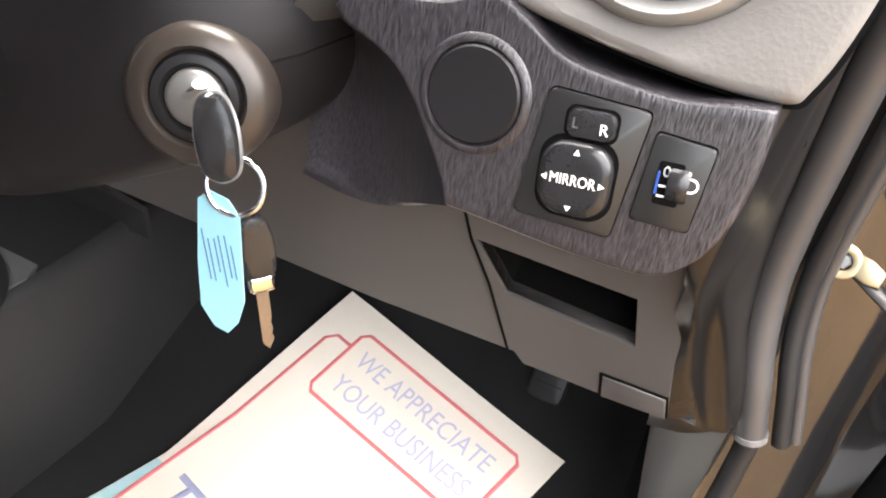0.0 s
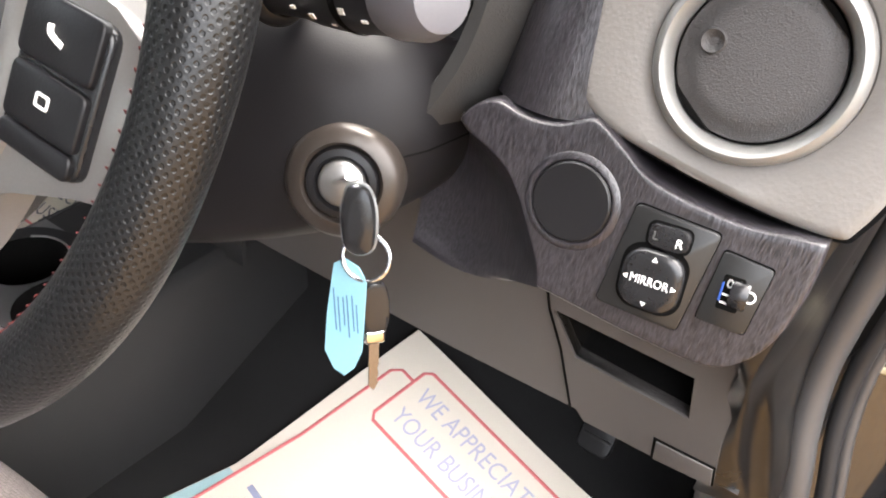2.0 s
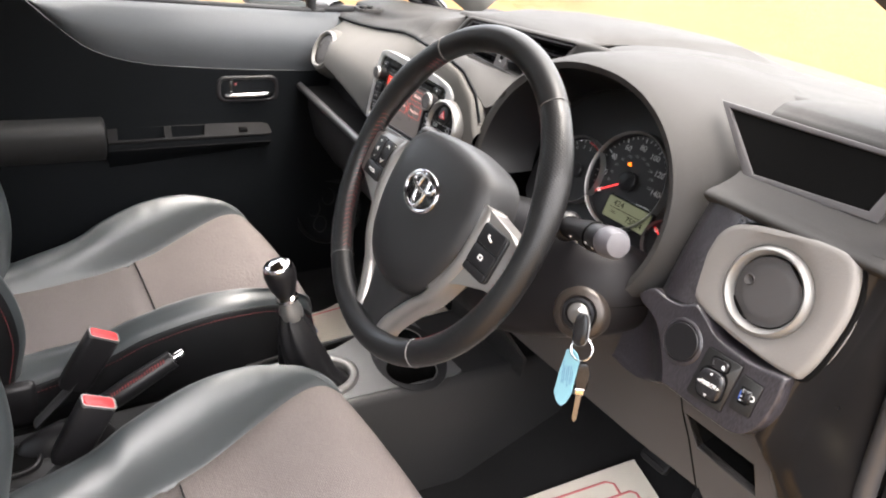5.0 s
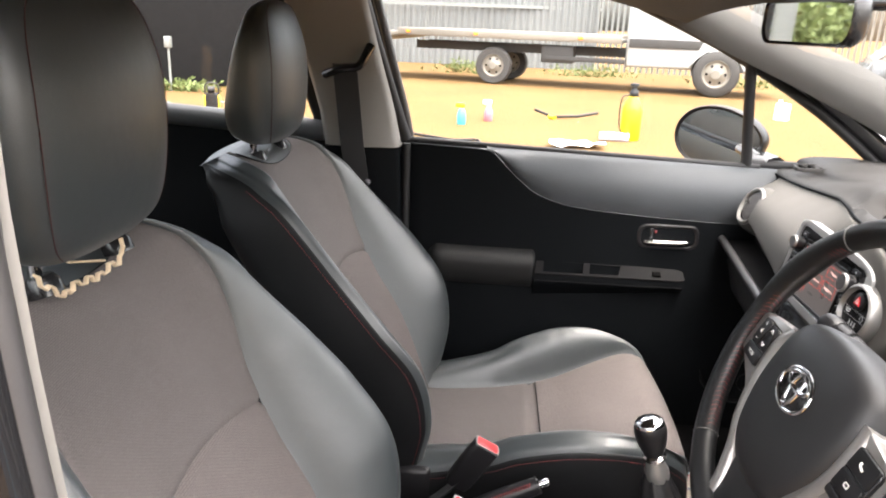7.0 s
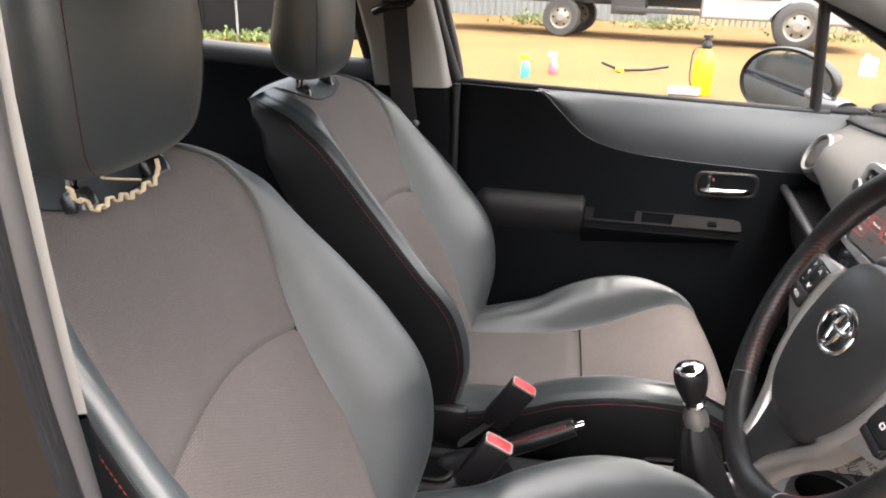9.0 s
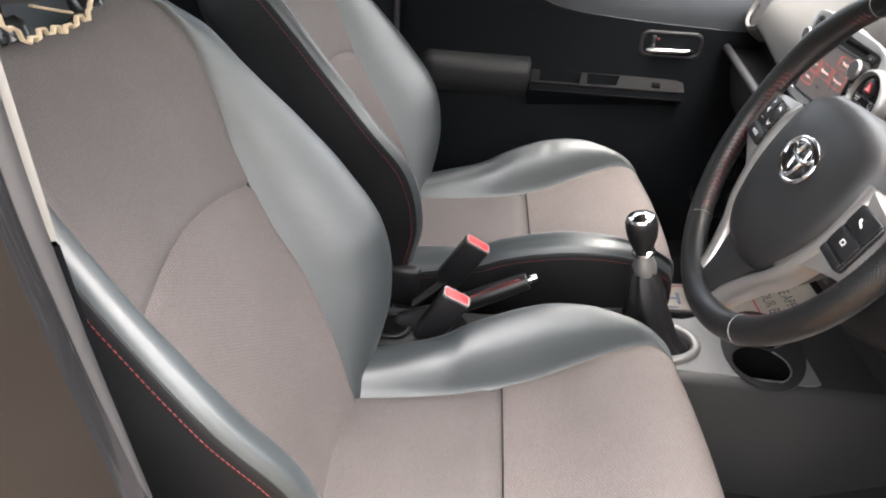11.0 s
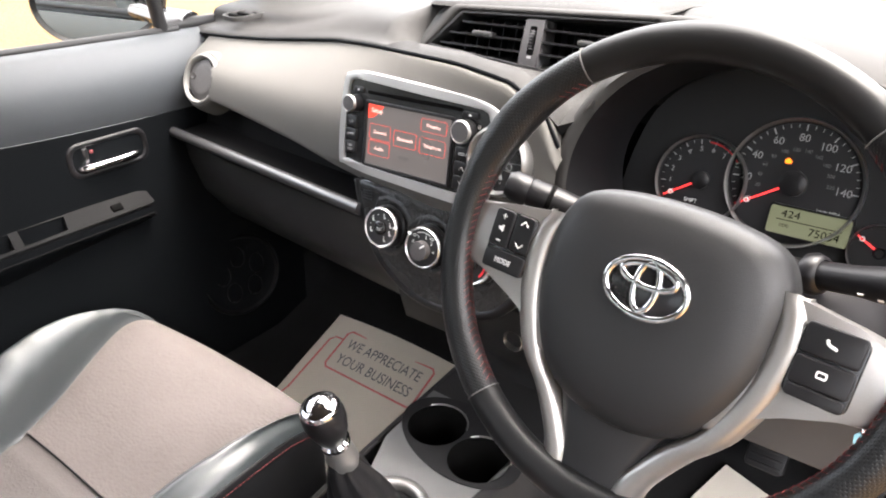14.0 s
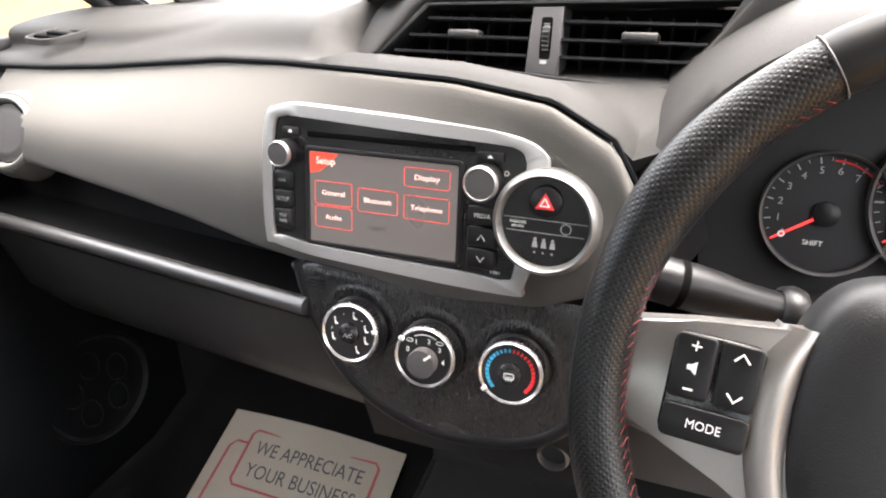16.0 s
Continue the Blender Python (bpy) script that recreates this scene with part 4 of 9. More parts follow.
        part("headrest_guide", lathe([(0, 0.012), (0.012, 0.012), (0.017, 0.006), (0.018, -0.008)], 20), GLOSS_BLACK, st, "black post guide", m=frame_at(foot + Vector((0, -0.003, 0.012)), (0, -0.3, 1), (0, 1, 0)))
    return st


seat(-0.385, (-0.022, -0.008), -0.371, 0.329, -0.638, "black leather front passenger seat with brown-grey fabric inserts and red stitching")
driver_seat = seat(0.325, (-0.083, -0.015), -0.405, 0.304, -0.618, "black leather driver's seat with brown-grey fabric inserts and red stitching")
FRAYED = material("frayed_beige_edge", (0.55, 0.44, 0.30), 0.8, vary=0.25, grain=400, bump=0.4)
fray = [(0.4378, 1.1225), (0.4198, 1.1054), (0.3954, 1.0907), (0.3806, 1.0944), (0.3561, 1.0918), (0.3357, 1.0878), (0.3128, 1.0918), (0.2894, 1.0921), (0.2827, 1.1121)]
fray = [p + Vector((0, 0.002 * (i % 2), 0.0030 * (-1) ** (i // 2))) for i, p in enumerate(curve([(x, -0.660, z) for x, z in fray], 4))]
part("frayed_collar", tube(fray, 0.0030, 6, flat=0.5), FRAYED, driver_seat, "frayed beige collar edge under the headrest", smooth=0)
part("frayed_strip", tube([(0.3775, -0.664, 1.1178), (0.3473, -0.664, 1.1084), (0.3143, -0.664, 1.0987)], 0.0030, 6, flat=0.5), FRAYED, driver_seat, "torn beige strip", smooth=0)


def buckle(at, tilt, label):
    b = thing("belt_buckle", (at[0], at[1], 0.45), label, "seat belt buckle", "front belt buckles")
    m = frame_at(at, tilt, (0, 1, 0))
    part("body", grid([[(x * k, y * k, z) for x, y in rrect(0.027, 0.050, 0.008, 4)] for k, z in ((0.90, 0.0), (1.0, -0.004), (1.0, -0.06), (0.97, -0.095), (0.85, -0.108), (0.01, -0.108))], close=True), SATIN_BLACK, b, m=m)
    part("release_button", prism(rrect(0.020, 0.042, 0.004, 4), -0.004, 0.003, 0.002), RED, b, "red release button", m=m)
    part("slot_rim", ring(rrect(0.0255, 0.0480, 0.006, 4), rrect(0.0205, 0.0430, 0.004, 4), -0.004, 0.0015), SILVER, b, m=m)
    part("strap", tube([m @ Vector((0, 0, -0.09)), m @ Vector((0, -0.006, -0.13)), m @ Vector((0, -0.02, -0.19))], 0.014, 8, flat=0.4), BELT, b)
    return b


buckle((-0.092, -0.226, 0.640), (0.10, 0.50, 0.86), "black seat belt buckle with a red button beside the passenger seat")
buckle((0.070, -0.256, 0.631), (0.10, 0.46, 0.88), "black seat belt buckle with a red button beside the driver's seat")

# ---- centre console ----
cc = thing("centre_console", (0.0, 0.1, 0.30), "black plastic centre console with cup holders between the seats", "centre console")


def console_top(y):
    return interp(y, (-0.55, -0.30, -0.15, 0.0, 0.15, 0.42, 0.60), (0.50, 0.50, 0.50, 0.525, 0.532, 0.53, 0.53))


rows = []
for y in (-0.60, -0.45, -0.30, -0.15, -0.05, 0.0):
    w, z = interp(y, (-0.6, -0.2, 0.0), (0.085, 0.088, 0.098)), console_top(y)
    rows.append([(-w - 0.012, y, 0.29), (-w, y, z - 0.03), (-w + 0.006, y, z - 0.008), (-w + 0.016, y, z), (w - 0.016, y, z), (w - 0.006, y, z - 0.008), (w, y, z - 0.03), (w + 0.012, y, 0.29)])
part("rear_body", solid(grid(rows), 0.004), PLASTIC_LOW, cc)
rows_l, rows_r = [], []
for y in np.linspace(0.0, 0.60, 14):
    wl_, wr, z = -interp(y, (0, 0.2, 0.5), (0.098, 0.108, 0.125)), interp(y, (0, 0.2, 0.35, 0.6), (0.094, 0.101, 0.112, 0.112)), console_top(y)
    for out, w, s in ((rows_l, wl_, -1), (rows_r, wr, 1)):
        out.append([(w - s * 0.014, y, z), (w - s * 0.004, y, z - 0.004), (w, y, z - 0.016), (w + s * 0.004, y, z - 0.10), (w + s * 0.012, y, 0.29)])
part("side_board", solid(grid(rows_l), 0.004), PLASTIC_LOW, cc, "black side board")
part("side_board", solid(grid(rows_r), 0.004), PLASTIC_LOW, cc, "black side board")


def plate_with_holes(outline, holes, z0, z1, m=None):
    """A flat plate with real openings, by filling between the loops."""
    bm = bmesh.new()
    edges = []
    for loop in [outline] + holes:
        vs = [bm.verts.new((p[0], p[1], z1)) for p in loop]
        edges += [bm.edges.new((vs[i], vs[(i + 1) % len(vs)])) for i in range(len(vs))]
    bmesh.ops.triangle_fill(bm, edges=edges, use_beauty=True)
    ext = bmesh.ops.extrude_face_region(bm, geom=bm.faces[:])
    for v in ext["geom"]:
        if isinstance(v, bmesh.types.BMVert):
            v.co.z = z0
    return bm


TITAN = material("titanium_grey_plastic", (0.16, 0.162, 0.164), 0.34, metal=0.45, vary=0.1, grain=900, bump=0.08)
CUPS = ((-0.040, 0.285), (0.055, 0.262))
top_outline = [(-0.060, 0.0), (0.080, 0.0), (0.088, 0.2), (0.098, 0.33), (0.090, 0.350), (-0.100, 0.350), (-0.090, 0.22), (-0.064, 0.16)]
holes = [oval(0.052, 0.072, 32, 0.012, 0.085)] + [oval(0.0465, 0.0465, 28, x, y) for x, y in CUPS]
part("top_plate", plate_with_holes(top_outline, holes, 0.522, 0.533), TITAN, cc, "satin titanium-grey top plate", smooth=30)
part("front_deck", solid(grid([[(x, y, 0.529) for x in np.linspace(-0.11, 0.10, 4)] for y in (0.345, 0.45, 0.60)]), 0.004), PLASTIC_LOW, cc, "black deck in front of the cup holders")
tray_o = [(0.008 + 0.116 * math.cos(a) * math.cos(-0.238) - 0.070 * math.sin(a) * math.sin(-0.238), 0.280 + 0.116 * math.cos(a) * math.sin(-0.238) + 0.070 * math.sin(a) * math.cos(-0.238)) for a in np.linspace(0, 2 * math.pi, 49)[:-1]]
part("cup_tray", plate_with_holes(tray_o, [oval(0.0465, 0.0465, 28, x, y) for x, y in CUPS], 0.5335, 0.5355), RUBBER, cc, "black tray around the cup holders", smooth=30)
for x, y in CUPS:
    part("cup_rim", tube([(x + 0.0478 * math.cos(radians(a)), y + 0.0478 * math.sin(radians(a)), 0.5362) for a in range(20, 141, 8)], 0.0014, 6), SILVER, cc, "thin silver cup rim")
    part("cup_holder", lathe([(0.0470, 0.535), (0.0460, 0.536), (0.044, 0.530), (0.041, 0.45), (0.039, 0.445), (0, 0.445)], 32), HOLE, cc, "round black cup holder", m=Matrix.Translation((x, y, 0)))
part("rear_cup_holder", ring(rrect(0.075, 0.10, 0.03, 6), rrect(0.062, 0.086, 0.026, 6), 0.498, 0.508, 0.003), SATIN_BLACK, cc, m=Matrix.Translation((-0.01, -0.385, 0)))
# shallow black plate stands in for the shaded depth of the rear cup
part("rear_cup_bottom", prism(rrect(0.066, 0.090, 0.026, 6), 0.499, 0.502), HOLE, cc, m=Matrix.Translation((-0.01, -0.385, 0)))

gl_ = thing("gear_lever", (0.01, 0.085, 0.53), "gear lever with a black knob, chrome cap and leather gaiter", "gear lever")
part("surround", ring(oval(0.066, 0.086, 40, 0.012, 0.085), oval(0.050, 0.070, 40, 0.012, 0.085), 0.528, 0.543, 0.005), SILVER, gl_, "satin silver surround")
kn, kb = Vector((0.005, 0.026, 0.765)), Vector((0.012, 0.085, 0.53))
ax = (kn - kb).normalized()
rows = []
for t, r in ((0.0, 0.056), (0.008, 0.053), (0.020, 0.043), (0.034, 0.0385), (0.055, 0.036), (0.080, 0.0335), (0.105, 0.0295), (0.125, 0.0245), (0.142, 0.0190), (0.150, 0.0165)):
    c = kb + ax * t
    rows.append([(c.x + r * (1 + 0.10 * math.sin(5 * a + 30 * t) + 0.05 * math.sin(11 * a + 55 * t)) * math.cos(a), c.y + r * 1.15 * (1 + 0.10 * math.cos(4 * a + 40 * t) + 0.05 * math.sin(11 * a + 55 * t)) * math.sin(a), c.z + 0.004 * math.sin(3 * a)) for a in np.linspace(0, 2 * math.pi, 61)[:-1]])
GAITER = material("black_gaiter_leather", (0.006, 0.006, 0.0068), 0.36, vary=0.2, grain=900, bump=0.2, spec=0.4)
part("gaiter", grid(rows, close=True), GAITER, gl_, "creased black leather gaiter", smooth=80)
km = frame_at(kn, ax, (0, 1, 0))
part("shaft_collar", lathe([(0.0180, -0.102), (0.0200, -0.094), (0.0195, -0.084), (0.0160, -0.074), (0.0145, -0.066)], 28), SILVER, gl_, "satin collar", m=km)
part("collar_ring", lathe([(0.013, -0.066), (0.0180, -0.0635), (0.0185, -0.058), (0.014, -0.054)], 28), CHROME, gl_, "chrome ring", m=km)
knob = part("knob", lathe([(0.0130, -0.060), (0.0165, -0.052), (0.0220, -0.037), (0.0252, -0.022), (0.0258, -0.012), (0.0248, -0.003), (0.0222, 0.001)], 36), SATIN_BLACK, gl_, "black leather-look knob", m=km)
part("cap", lathe([(0.0236, -0.0020), (0.0228, 0.0030), (0.0195, 0.0062), (0.0170, 0.0062), (0.0160, 0.0072), (0.009, 0.0105), (0, 0.0112)], 36), CHROME, knob, "polished chrome cap", m=km)
for dx in (-0.006, 0, 0.006):
    part("shift_mark", box(0.0012, 0.011, 0.001), GLOSS_BLACK, knob, m=km @ Matrix.Translation((dx, 0, 0.0112 - 0.0008 * abs(dx) / 0.006)))
part("shift_mark", box(0.013, 0.0012, 0.001), GLOSS_BLACK, knob, m=km @ Matrix.Translation((0, 0, 0.0113)))

hb = thing("handbrake", (-0.03, -0.28, 0.50), "black leather handbrake lever with red stitching and chrome button", "handbrake")
h0, h1 = Vector((-0.030, -0.300, 0.520)), Vector((-0.036, -0.135, 0.606))
part("grip", tube([h0, h0.lerp(h1, 0.25), h0.lerp(h1, 0.6), h1], [0.014, 0.0165, 0.0175, 0.0150], 20), GAITER, hb)
hd = (h1 - h0).normalized()
hm2 = frame_at(h1, hd)
part("end_cap", lathe([(0.0138, -0.012), (0.0145, -0.004), (0.012, 0.002), (0.007, 0.003)], 20), GLOSS_BLACK, hb, m=hm2)
part("button", lathe([(0.0068, 0.002), (0.0068, 0.016), (0.005, 0.019), (0, 0.0195)], 18), CHROME, hb, "chrome release button", m=hm2)
side_v = hd.cross(Vector((0, 0, 1))).normalized()
top_v = side_v.cross(hd)
st_ = bmesh.new()
for k in range(26):
    c = h0.lerp(h1, 0.30 + 0.66 * k / 26) + side_v * 0.0118 + top_v * 0.0130
    join(st_, tube([c - hd * 0.0015 - top_v * 0.0036, c + hd * 0.0015 + top_v * 0.0036], 0.0012, 5))
tagged(part("stitching", st_, STITCH, hb, "red cross stitching"), kind="stuff")
part("boot", grid([[(-0.03 + w * math.cos(a), y + l * math.sin(a), z) for a in np.linspace(0, 2 * math.pi, 25)[:-1]] for w, l, y, z in ((0.032, 0.07, -0.30, 0.50), (0.028, 0.06, -0.30, 0.515), (0.018, 0.035, -0.29, 0.53), (0.013, 0.015, -0.285, 0.535))], close=True), SATIN_BLACK, hb)

# switch tray on the passenger door, with two open bins
TRX, TRY = Vector((0, 1, 0)), Vector((-0.042, 0, 0.038)).normalized()
TRM = Matrix.Translation((-0.662, 0, 0.771)) @ Matrix((TRX, TRY, TRX.cross(TRY))).transposed().to_4x4()
bins = [[(-0.105, 0.009), (-0.006, 0.009), (-0.003, 0.038), (-0.102, 0.040)], [(0.010, 0.009), (0.082, 0.010), (0.088, 0.036), (0.012, 0.038)]]
TRAY = material("worn_satin_tray", (0.0065, 0.0065, 0.007), 0.55, vary=0.2, grain=700, bump=0.1, spec=0.06)
tray = part("switch_tray", plate_with_holes([(-0.126, 0.0), (0.225, 0.0), (0.243, 0.006), (0.240, 0.030), (0.225, 0.036), (-0.122, 0.048)], bins, -0.006, 0.0), TRAY, pd, "satin black tray with two open bins", m=TRM, smooth=30)
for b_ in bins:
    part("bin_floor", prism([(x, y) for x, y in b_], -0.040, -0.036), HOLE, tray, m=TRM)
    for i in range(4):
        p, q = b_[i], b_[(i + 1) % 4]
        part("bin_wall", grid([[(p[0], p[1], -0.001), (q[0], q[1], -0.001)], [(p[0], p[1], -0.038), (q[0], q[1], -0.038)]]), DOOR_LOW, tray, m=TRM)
part("tray_edge", tube([TRM @ Vector((u, 0.003, 0.001)) for u in np.linspace(-0.124, 0.236, 10)], 0.0026, 8), TRAY, tray, "shiny outer edge")
part("window_switch", box(0.020, 0.013, 0.006, 0.002, at=(0.175, 0.018, 0.001)), HOLE, tray, "gloss black window switch", m=TRM)
rows = []
for u in np.linspace(-0.126, 0.240, 12):
    t = (u + 0.126) / 0.366
    rows.append([(-0.664, u, 0.769), (-0.661, u, 0.757), (-0.664, u, 0.749), (-0.672, u, 0.735 + 0.010 * t), (-0.690, u, 0.700 + 0.035 * t), (-0.712, u, 0.680 + 0.045 * t)])
part("tray_side", grid(rows), DOOR_LOW, pd, "black underside of the tray", smooth=60)
part("side_line", tube([(-0.661, u, 0.756) for u in np.linspace(-0.126, 0.238, 8)], 0.0011, 6), TRAY, pd, "thin shiny line")


# ---- dashboard ----
db = thing("dashboard", (0.0, 0.5, 0.60), "charcoal moulded dashboard with a grey padded passenger side", "dashboard", kind="structure")
BX = (-0.72, -0.60, -0.50, -0.40, -0.30, -0.20, -0.10, 0.0, 0.08, 0.13, 0.155)
BY = (0.430, 0.420, 0.415, 0.405, 0.388, 0.355, 0.318, 0.296, 0.284, 0.279, 0.276)
BZ = (1.040, 1.046, 1.053, 1.064, 1.076, 1.085, 1.092, 1.094, 1.086, 1.060, 1.015)
LY = (0.372, 0.345, 0.328, 0.311, 0.295, 0.277, 0.266, 0.262, 0.262, 0.265, 0.270)
LZ = (0.950, 0.952, 0.950, 0.946, 0.940, 0.931, 0.923, 0.920, 0.926, 0.945, 0.975)
MY = (0.385, 0.360, 0.345, 0.328, 0.310, 0.290, 0.279, 0.277, 0.276, 0.274, 0.272)
xs = np.linspace(-0.715, 0.155, 120)
PV, PN, PR = Vector((-0.611, 0.350, 0.985)), Vector((0.05, -0.88, 0.40)).normalized(), 0.0465
rows = []
for x in xs:
    by, bz, ly, lz, my = (interp(x, BX, T) for T in (BY, BZ, LY, LZ, MY))
    mz = (bz + lz) / 2 + 0.005
    turn_in = 0.045 * max(0.0, (-0.680 - x) / 0.035) ** 2.2
    by, ly, my = by + turn_in, ly + turn_in, my + turn_in
    pts = [(by + 0.030, bz - 0.010), (by + 0.006, bz - 0.002), (by - 0.006, bz - 0.010), (my - 0.004, mz), (ly - 0.004, lz + 0.012), (ly + 0.004, lz), (ly + 0.03, lz - 0.004)]
    rows.append([(x, p.x, p.y) for p in curve([(a, b, 0) for a, b in pts], 5)])
bm_ = grid(rows)
inside = [f for f in bm_.faces if all(((v.co - PV) - PN * (v.co - PV).dot(PN)).length < PR * 0.93 for v in f.verts)]
bmesh.ops.delete(bm_, geom=inside, context="FACES")
part("passenger_pad", bm_, PAD, db, "grey grained pad", smooth=80)

# upper pad: stations across, each a line from the screen to the front lip
def upper_line(x, vents):
    """One line of the upper pad from the screen to its front lip, with or without the vents' recess."""
    by = interp(x, BX + (0.20, 0.50, 0.76), BY + (0.300, 0.33, 0.345))
    bz = interp(x, BX + (0.20, 0.50, 0.76), BZ + (1.06, 1.075, 1.062))
    bz = max(bz, 1.045) if x > 0.10 else bz
    pod = math.exp(-abs((x - 0.045) / 0.165) ** 5)
    far, hi = 0.97 - 0.06 * (abs(x) / 0.74) ** 3, 0.020 + 0.035 * pod
    drop = 0.045 * smooth_interp(x, (-0.74, -0.55, -0.20), (1.0, 0.9, 0.0))
    front = [(by + 0.020, bz + 0.012), (by + 0.004, bz + 0.0035), (by + 0.010, bz - 0.008)]
    if vents:
        by, bz = interp(x, BX, BY), interp(x, BX, BZ)
        if x > 0.135:
            # the lip runs out under the shoulder of the cluster hood
            by, bz = 0.290, min(bz + 0.06, 0.986 + 0.153 * math.sqrt(max(0.0, 1 - ((0.335 - x) / 0.193) ** 2))) if x > 0.146 else bz
        front = [(by + 0.020, bz + 0.012), (by + 0.004, bz + 0.0035), (by + 0.010, bz - 0.008)]
        pts = [(far, 1.095), (0.80, 1.112 + 0.6 * hi), (0.62, 1.112 + hi * 0.9), (0.50, 1.104 + hi * 1.1), (0.437, 1.092 + hi * 1.2), (0.402, 1.150), (0.395, 1.142), (0.440, 1.134), (0.440, 1.080), (0.388, 1.082), (0.375, 1.080)] + front
        line = [Vector((a, b, 0)) for a, b in pts]
        line = [p for a, b in zip(line, line[1:]) for p in [a.lerp(b, t) for t in (0, 0.34, 0.67)]] + [line[-1]]
    else:
        pts = [(far, 1.095 - drop * 0.5), (0.80, 1.112 + 0.6 * hi * pod - drop), (0.62, 1.112 + hi * 0.9 - drop), (0.50, 1.104 + hi * 1.1 - drop), (by + 0.055, bz + 0.036 - drop * 0.45)] + front
        if x > 0.53:
            pts = [(far, 1.095), (0.80, 1.115), (0.60, 1.138), (0.46, 1.152), (0.40, 1.153), (0.382, 1.146), (0.372, 1.136), (0.356, 1.090), (0.346, 1.078), (0.325, 1.068), (0.305, 1.064), (0.300, 1.058), (0.31, 1.05)]
        elif x > 0.30:
            pts = [(far, 1.095), (0.80, 1.115), (0.66, 1.128), (0.56, 1.134), (0.53, 1.13), (0.52, 1.10), (0.52, 1.05)]
        elif x > 0.155:
            pts = [(far, 1.095), (0.80, 1.122), (0.66, 1.140), (0.52, 1.150), (0.44, 1.146), (0.425, 1.12), (0.425, 1.05)]
        line = curve([Vector((a, b, 0)) for a, b in pts], 5)
    return [line[int(round(i))] for i in np.linspace(0, len(line) - 1, 36)]


rows = []
for x in sorted(list(np.linspace(-0.74, 0.76, 76)) + list(np.linspace(-0.195, -0.09, 12))):
    w = smooth_interp(x, (-0.185, -0.108, 0.190, 0.205), (0.0, 1.0, 1.0, 0.0))
    w = 0.0 if x < -0.185 or x > 0.205 else w
    rows.append([(x, a.x + (b.x - a.x) * w, a.y + (b.y - a.y) * w) for a, b in zip(upper_line(x, False), upper_line(x, True))])
part("upper_pad", grid(rows), UPPER, db, "charcoal soft-feel upper pad", smooth=60)
part("pad_joint", tube([(x, interp(x, BX, BY) + 0.004, interp(x, BX, BZ) + 0.002) for x in np.linspace(-0.72, 0.15, 40)], 0.0022, 6), DOOR_LOW, db, "dark joint line")

# shelf and glove box below the pad
rows = []
for x in np.linspace(-0.715, -0.135, 24):
    t = (x + 0.672) / 0.53
    ly, lz = 0.322 - 0.070 * t, 0.876 + 0.010 * t
    pts = [(interp(x, BX, LY) + 0.03, interp(x, BX, LZ) - 0.004), (ly + 0.085, lz + 0.040), (ly + 0.075, lz + 0.004), (ly + 0.012, lz + 0.002), (ly + 0.002, lz + 0.008), (ly - 0.004, lz), (ly + 0.004, lz - 0.012), (ly + 0.03, lz - 0.030)]
    rows.append([(x, a, b) for a, b in pts])
LIP = material("shiny_shelf_lip", (0.030, 0.030, 0.031), 0.30, vary=0.15, grain=700, bump=0.05, spec=1.0)
part("shelf", grid(rows), TRAY, db, "black shelf with a shiny lip")
part("shelf_lip", tube([Vector(r[4]) + Vector((0, -0.002, -0.003)) for r in rows], 0.0090, 12), LIP, db, "shiny rounded lip")
rows = []
for x in np.linspace(-0.715, -0.10, 12):
    t = (x + 0.672) / 0.53
    ly, lz = 0.322 - 0.060 * t, 0.874 + 0.010 * t
    rows.append([(x, ly + 0.020, lz - 0.020), (x, ly + 0.022, lz - 0.05), (x, ly + 0.040, lz - 0.12), (x, ly + 0.090, lz - 0.19), (x, ly + 0.20, lz - 0.215), (x, ly + 0.4, lz - 0.20)])
part("glove_box", grid(rows), PLASTIC_LOW, db, "dark glove box lid")
# added sheet behind the dash; the underside's shade is its black colour
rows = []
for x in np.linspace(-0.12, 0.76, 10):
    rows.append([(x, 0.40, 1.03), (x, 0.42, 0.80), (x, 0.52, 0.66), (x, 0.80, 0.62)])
part("shade_backing", grid(rows), HOLE, db, "black backing sheet, shade in its colour")

# centre air vents
va = thing("centre_vents", (0.045, 0.39, 1.085), "pair of black slatted centre air vents", "air vent")
vm = frame_at((0.045, 0.386, 1.112), (0, -1, 0.30))
out = [(-0.157, -0.0215), (0.098, -0.0395), (0.160, 0.0350), (-0.108, 0.0270)]
inn = [(-0.150, -0.0185), (0.094, -0.0360), (0.112, -0.0300), (0.128, -0.0150), (0.1525, 0.0320), (-0.1040, 0.0240)]
part("frame", ring([out[0], out[1], (0.117, -0.033), (0.133, -0.015), out[2], out[3]], inn, -0.030, 0.003, 0.0015), PLASTIC_LOW, va, "black frame", m=vm, smooth=30)
def vent_loop(side, top, low, z):
    """The opening's outline, let out by so much at the sides, the top and the bottom, with rounded corners."""
    q = [(out[0][0] - side, out[0][1] - low), (out[1][0] + 0.006 + side * 0.7, out[1][1] - low), (out[2][0] + side, out[2][1] + top), (out[3][0] - side, out[3][1] + top)]
    line = []
    for i in range(4):
        p, c, n_ = (Vector(q[(i + j) % 4]) for j in (-1, 0, 1))
        a_, b_ = c + (p - c).normalized() * ((0.022 if i == 1 else 0.007) + side * 0.35), c + (n_ - c).normalized() * ((0.022 if i == 1 else 0.007) + side * 0.35)
        for t in np.linspace(0, 1, 7):
            line.append(a_ * float((1 - t) ** 2) + c * float(2 * t * (1 - t)) + b_ * float(t * t))
    return [(p.x, p.y, z) for p in line + line[:1]]


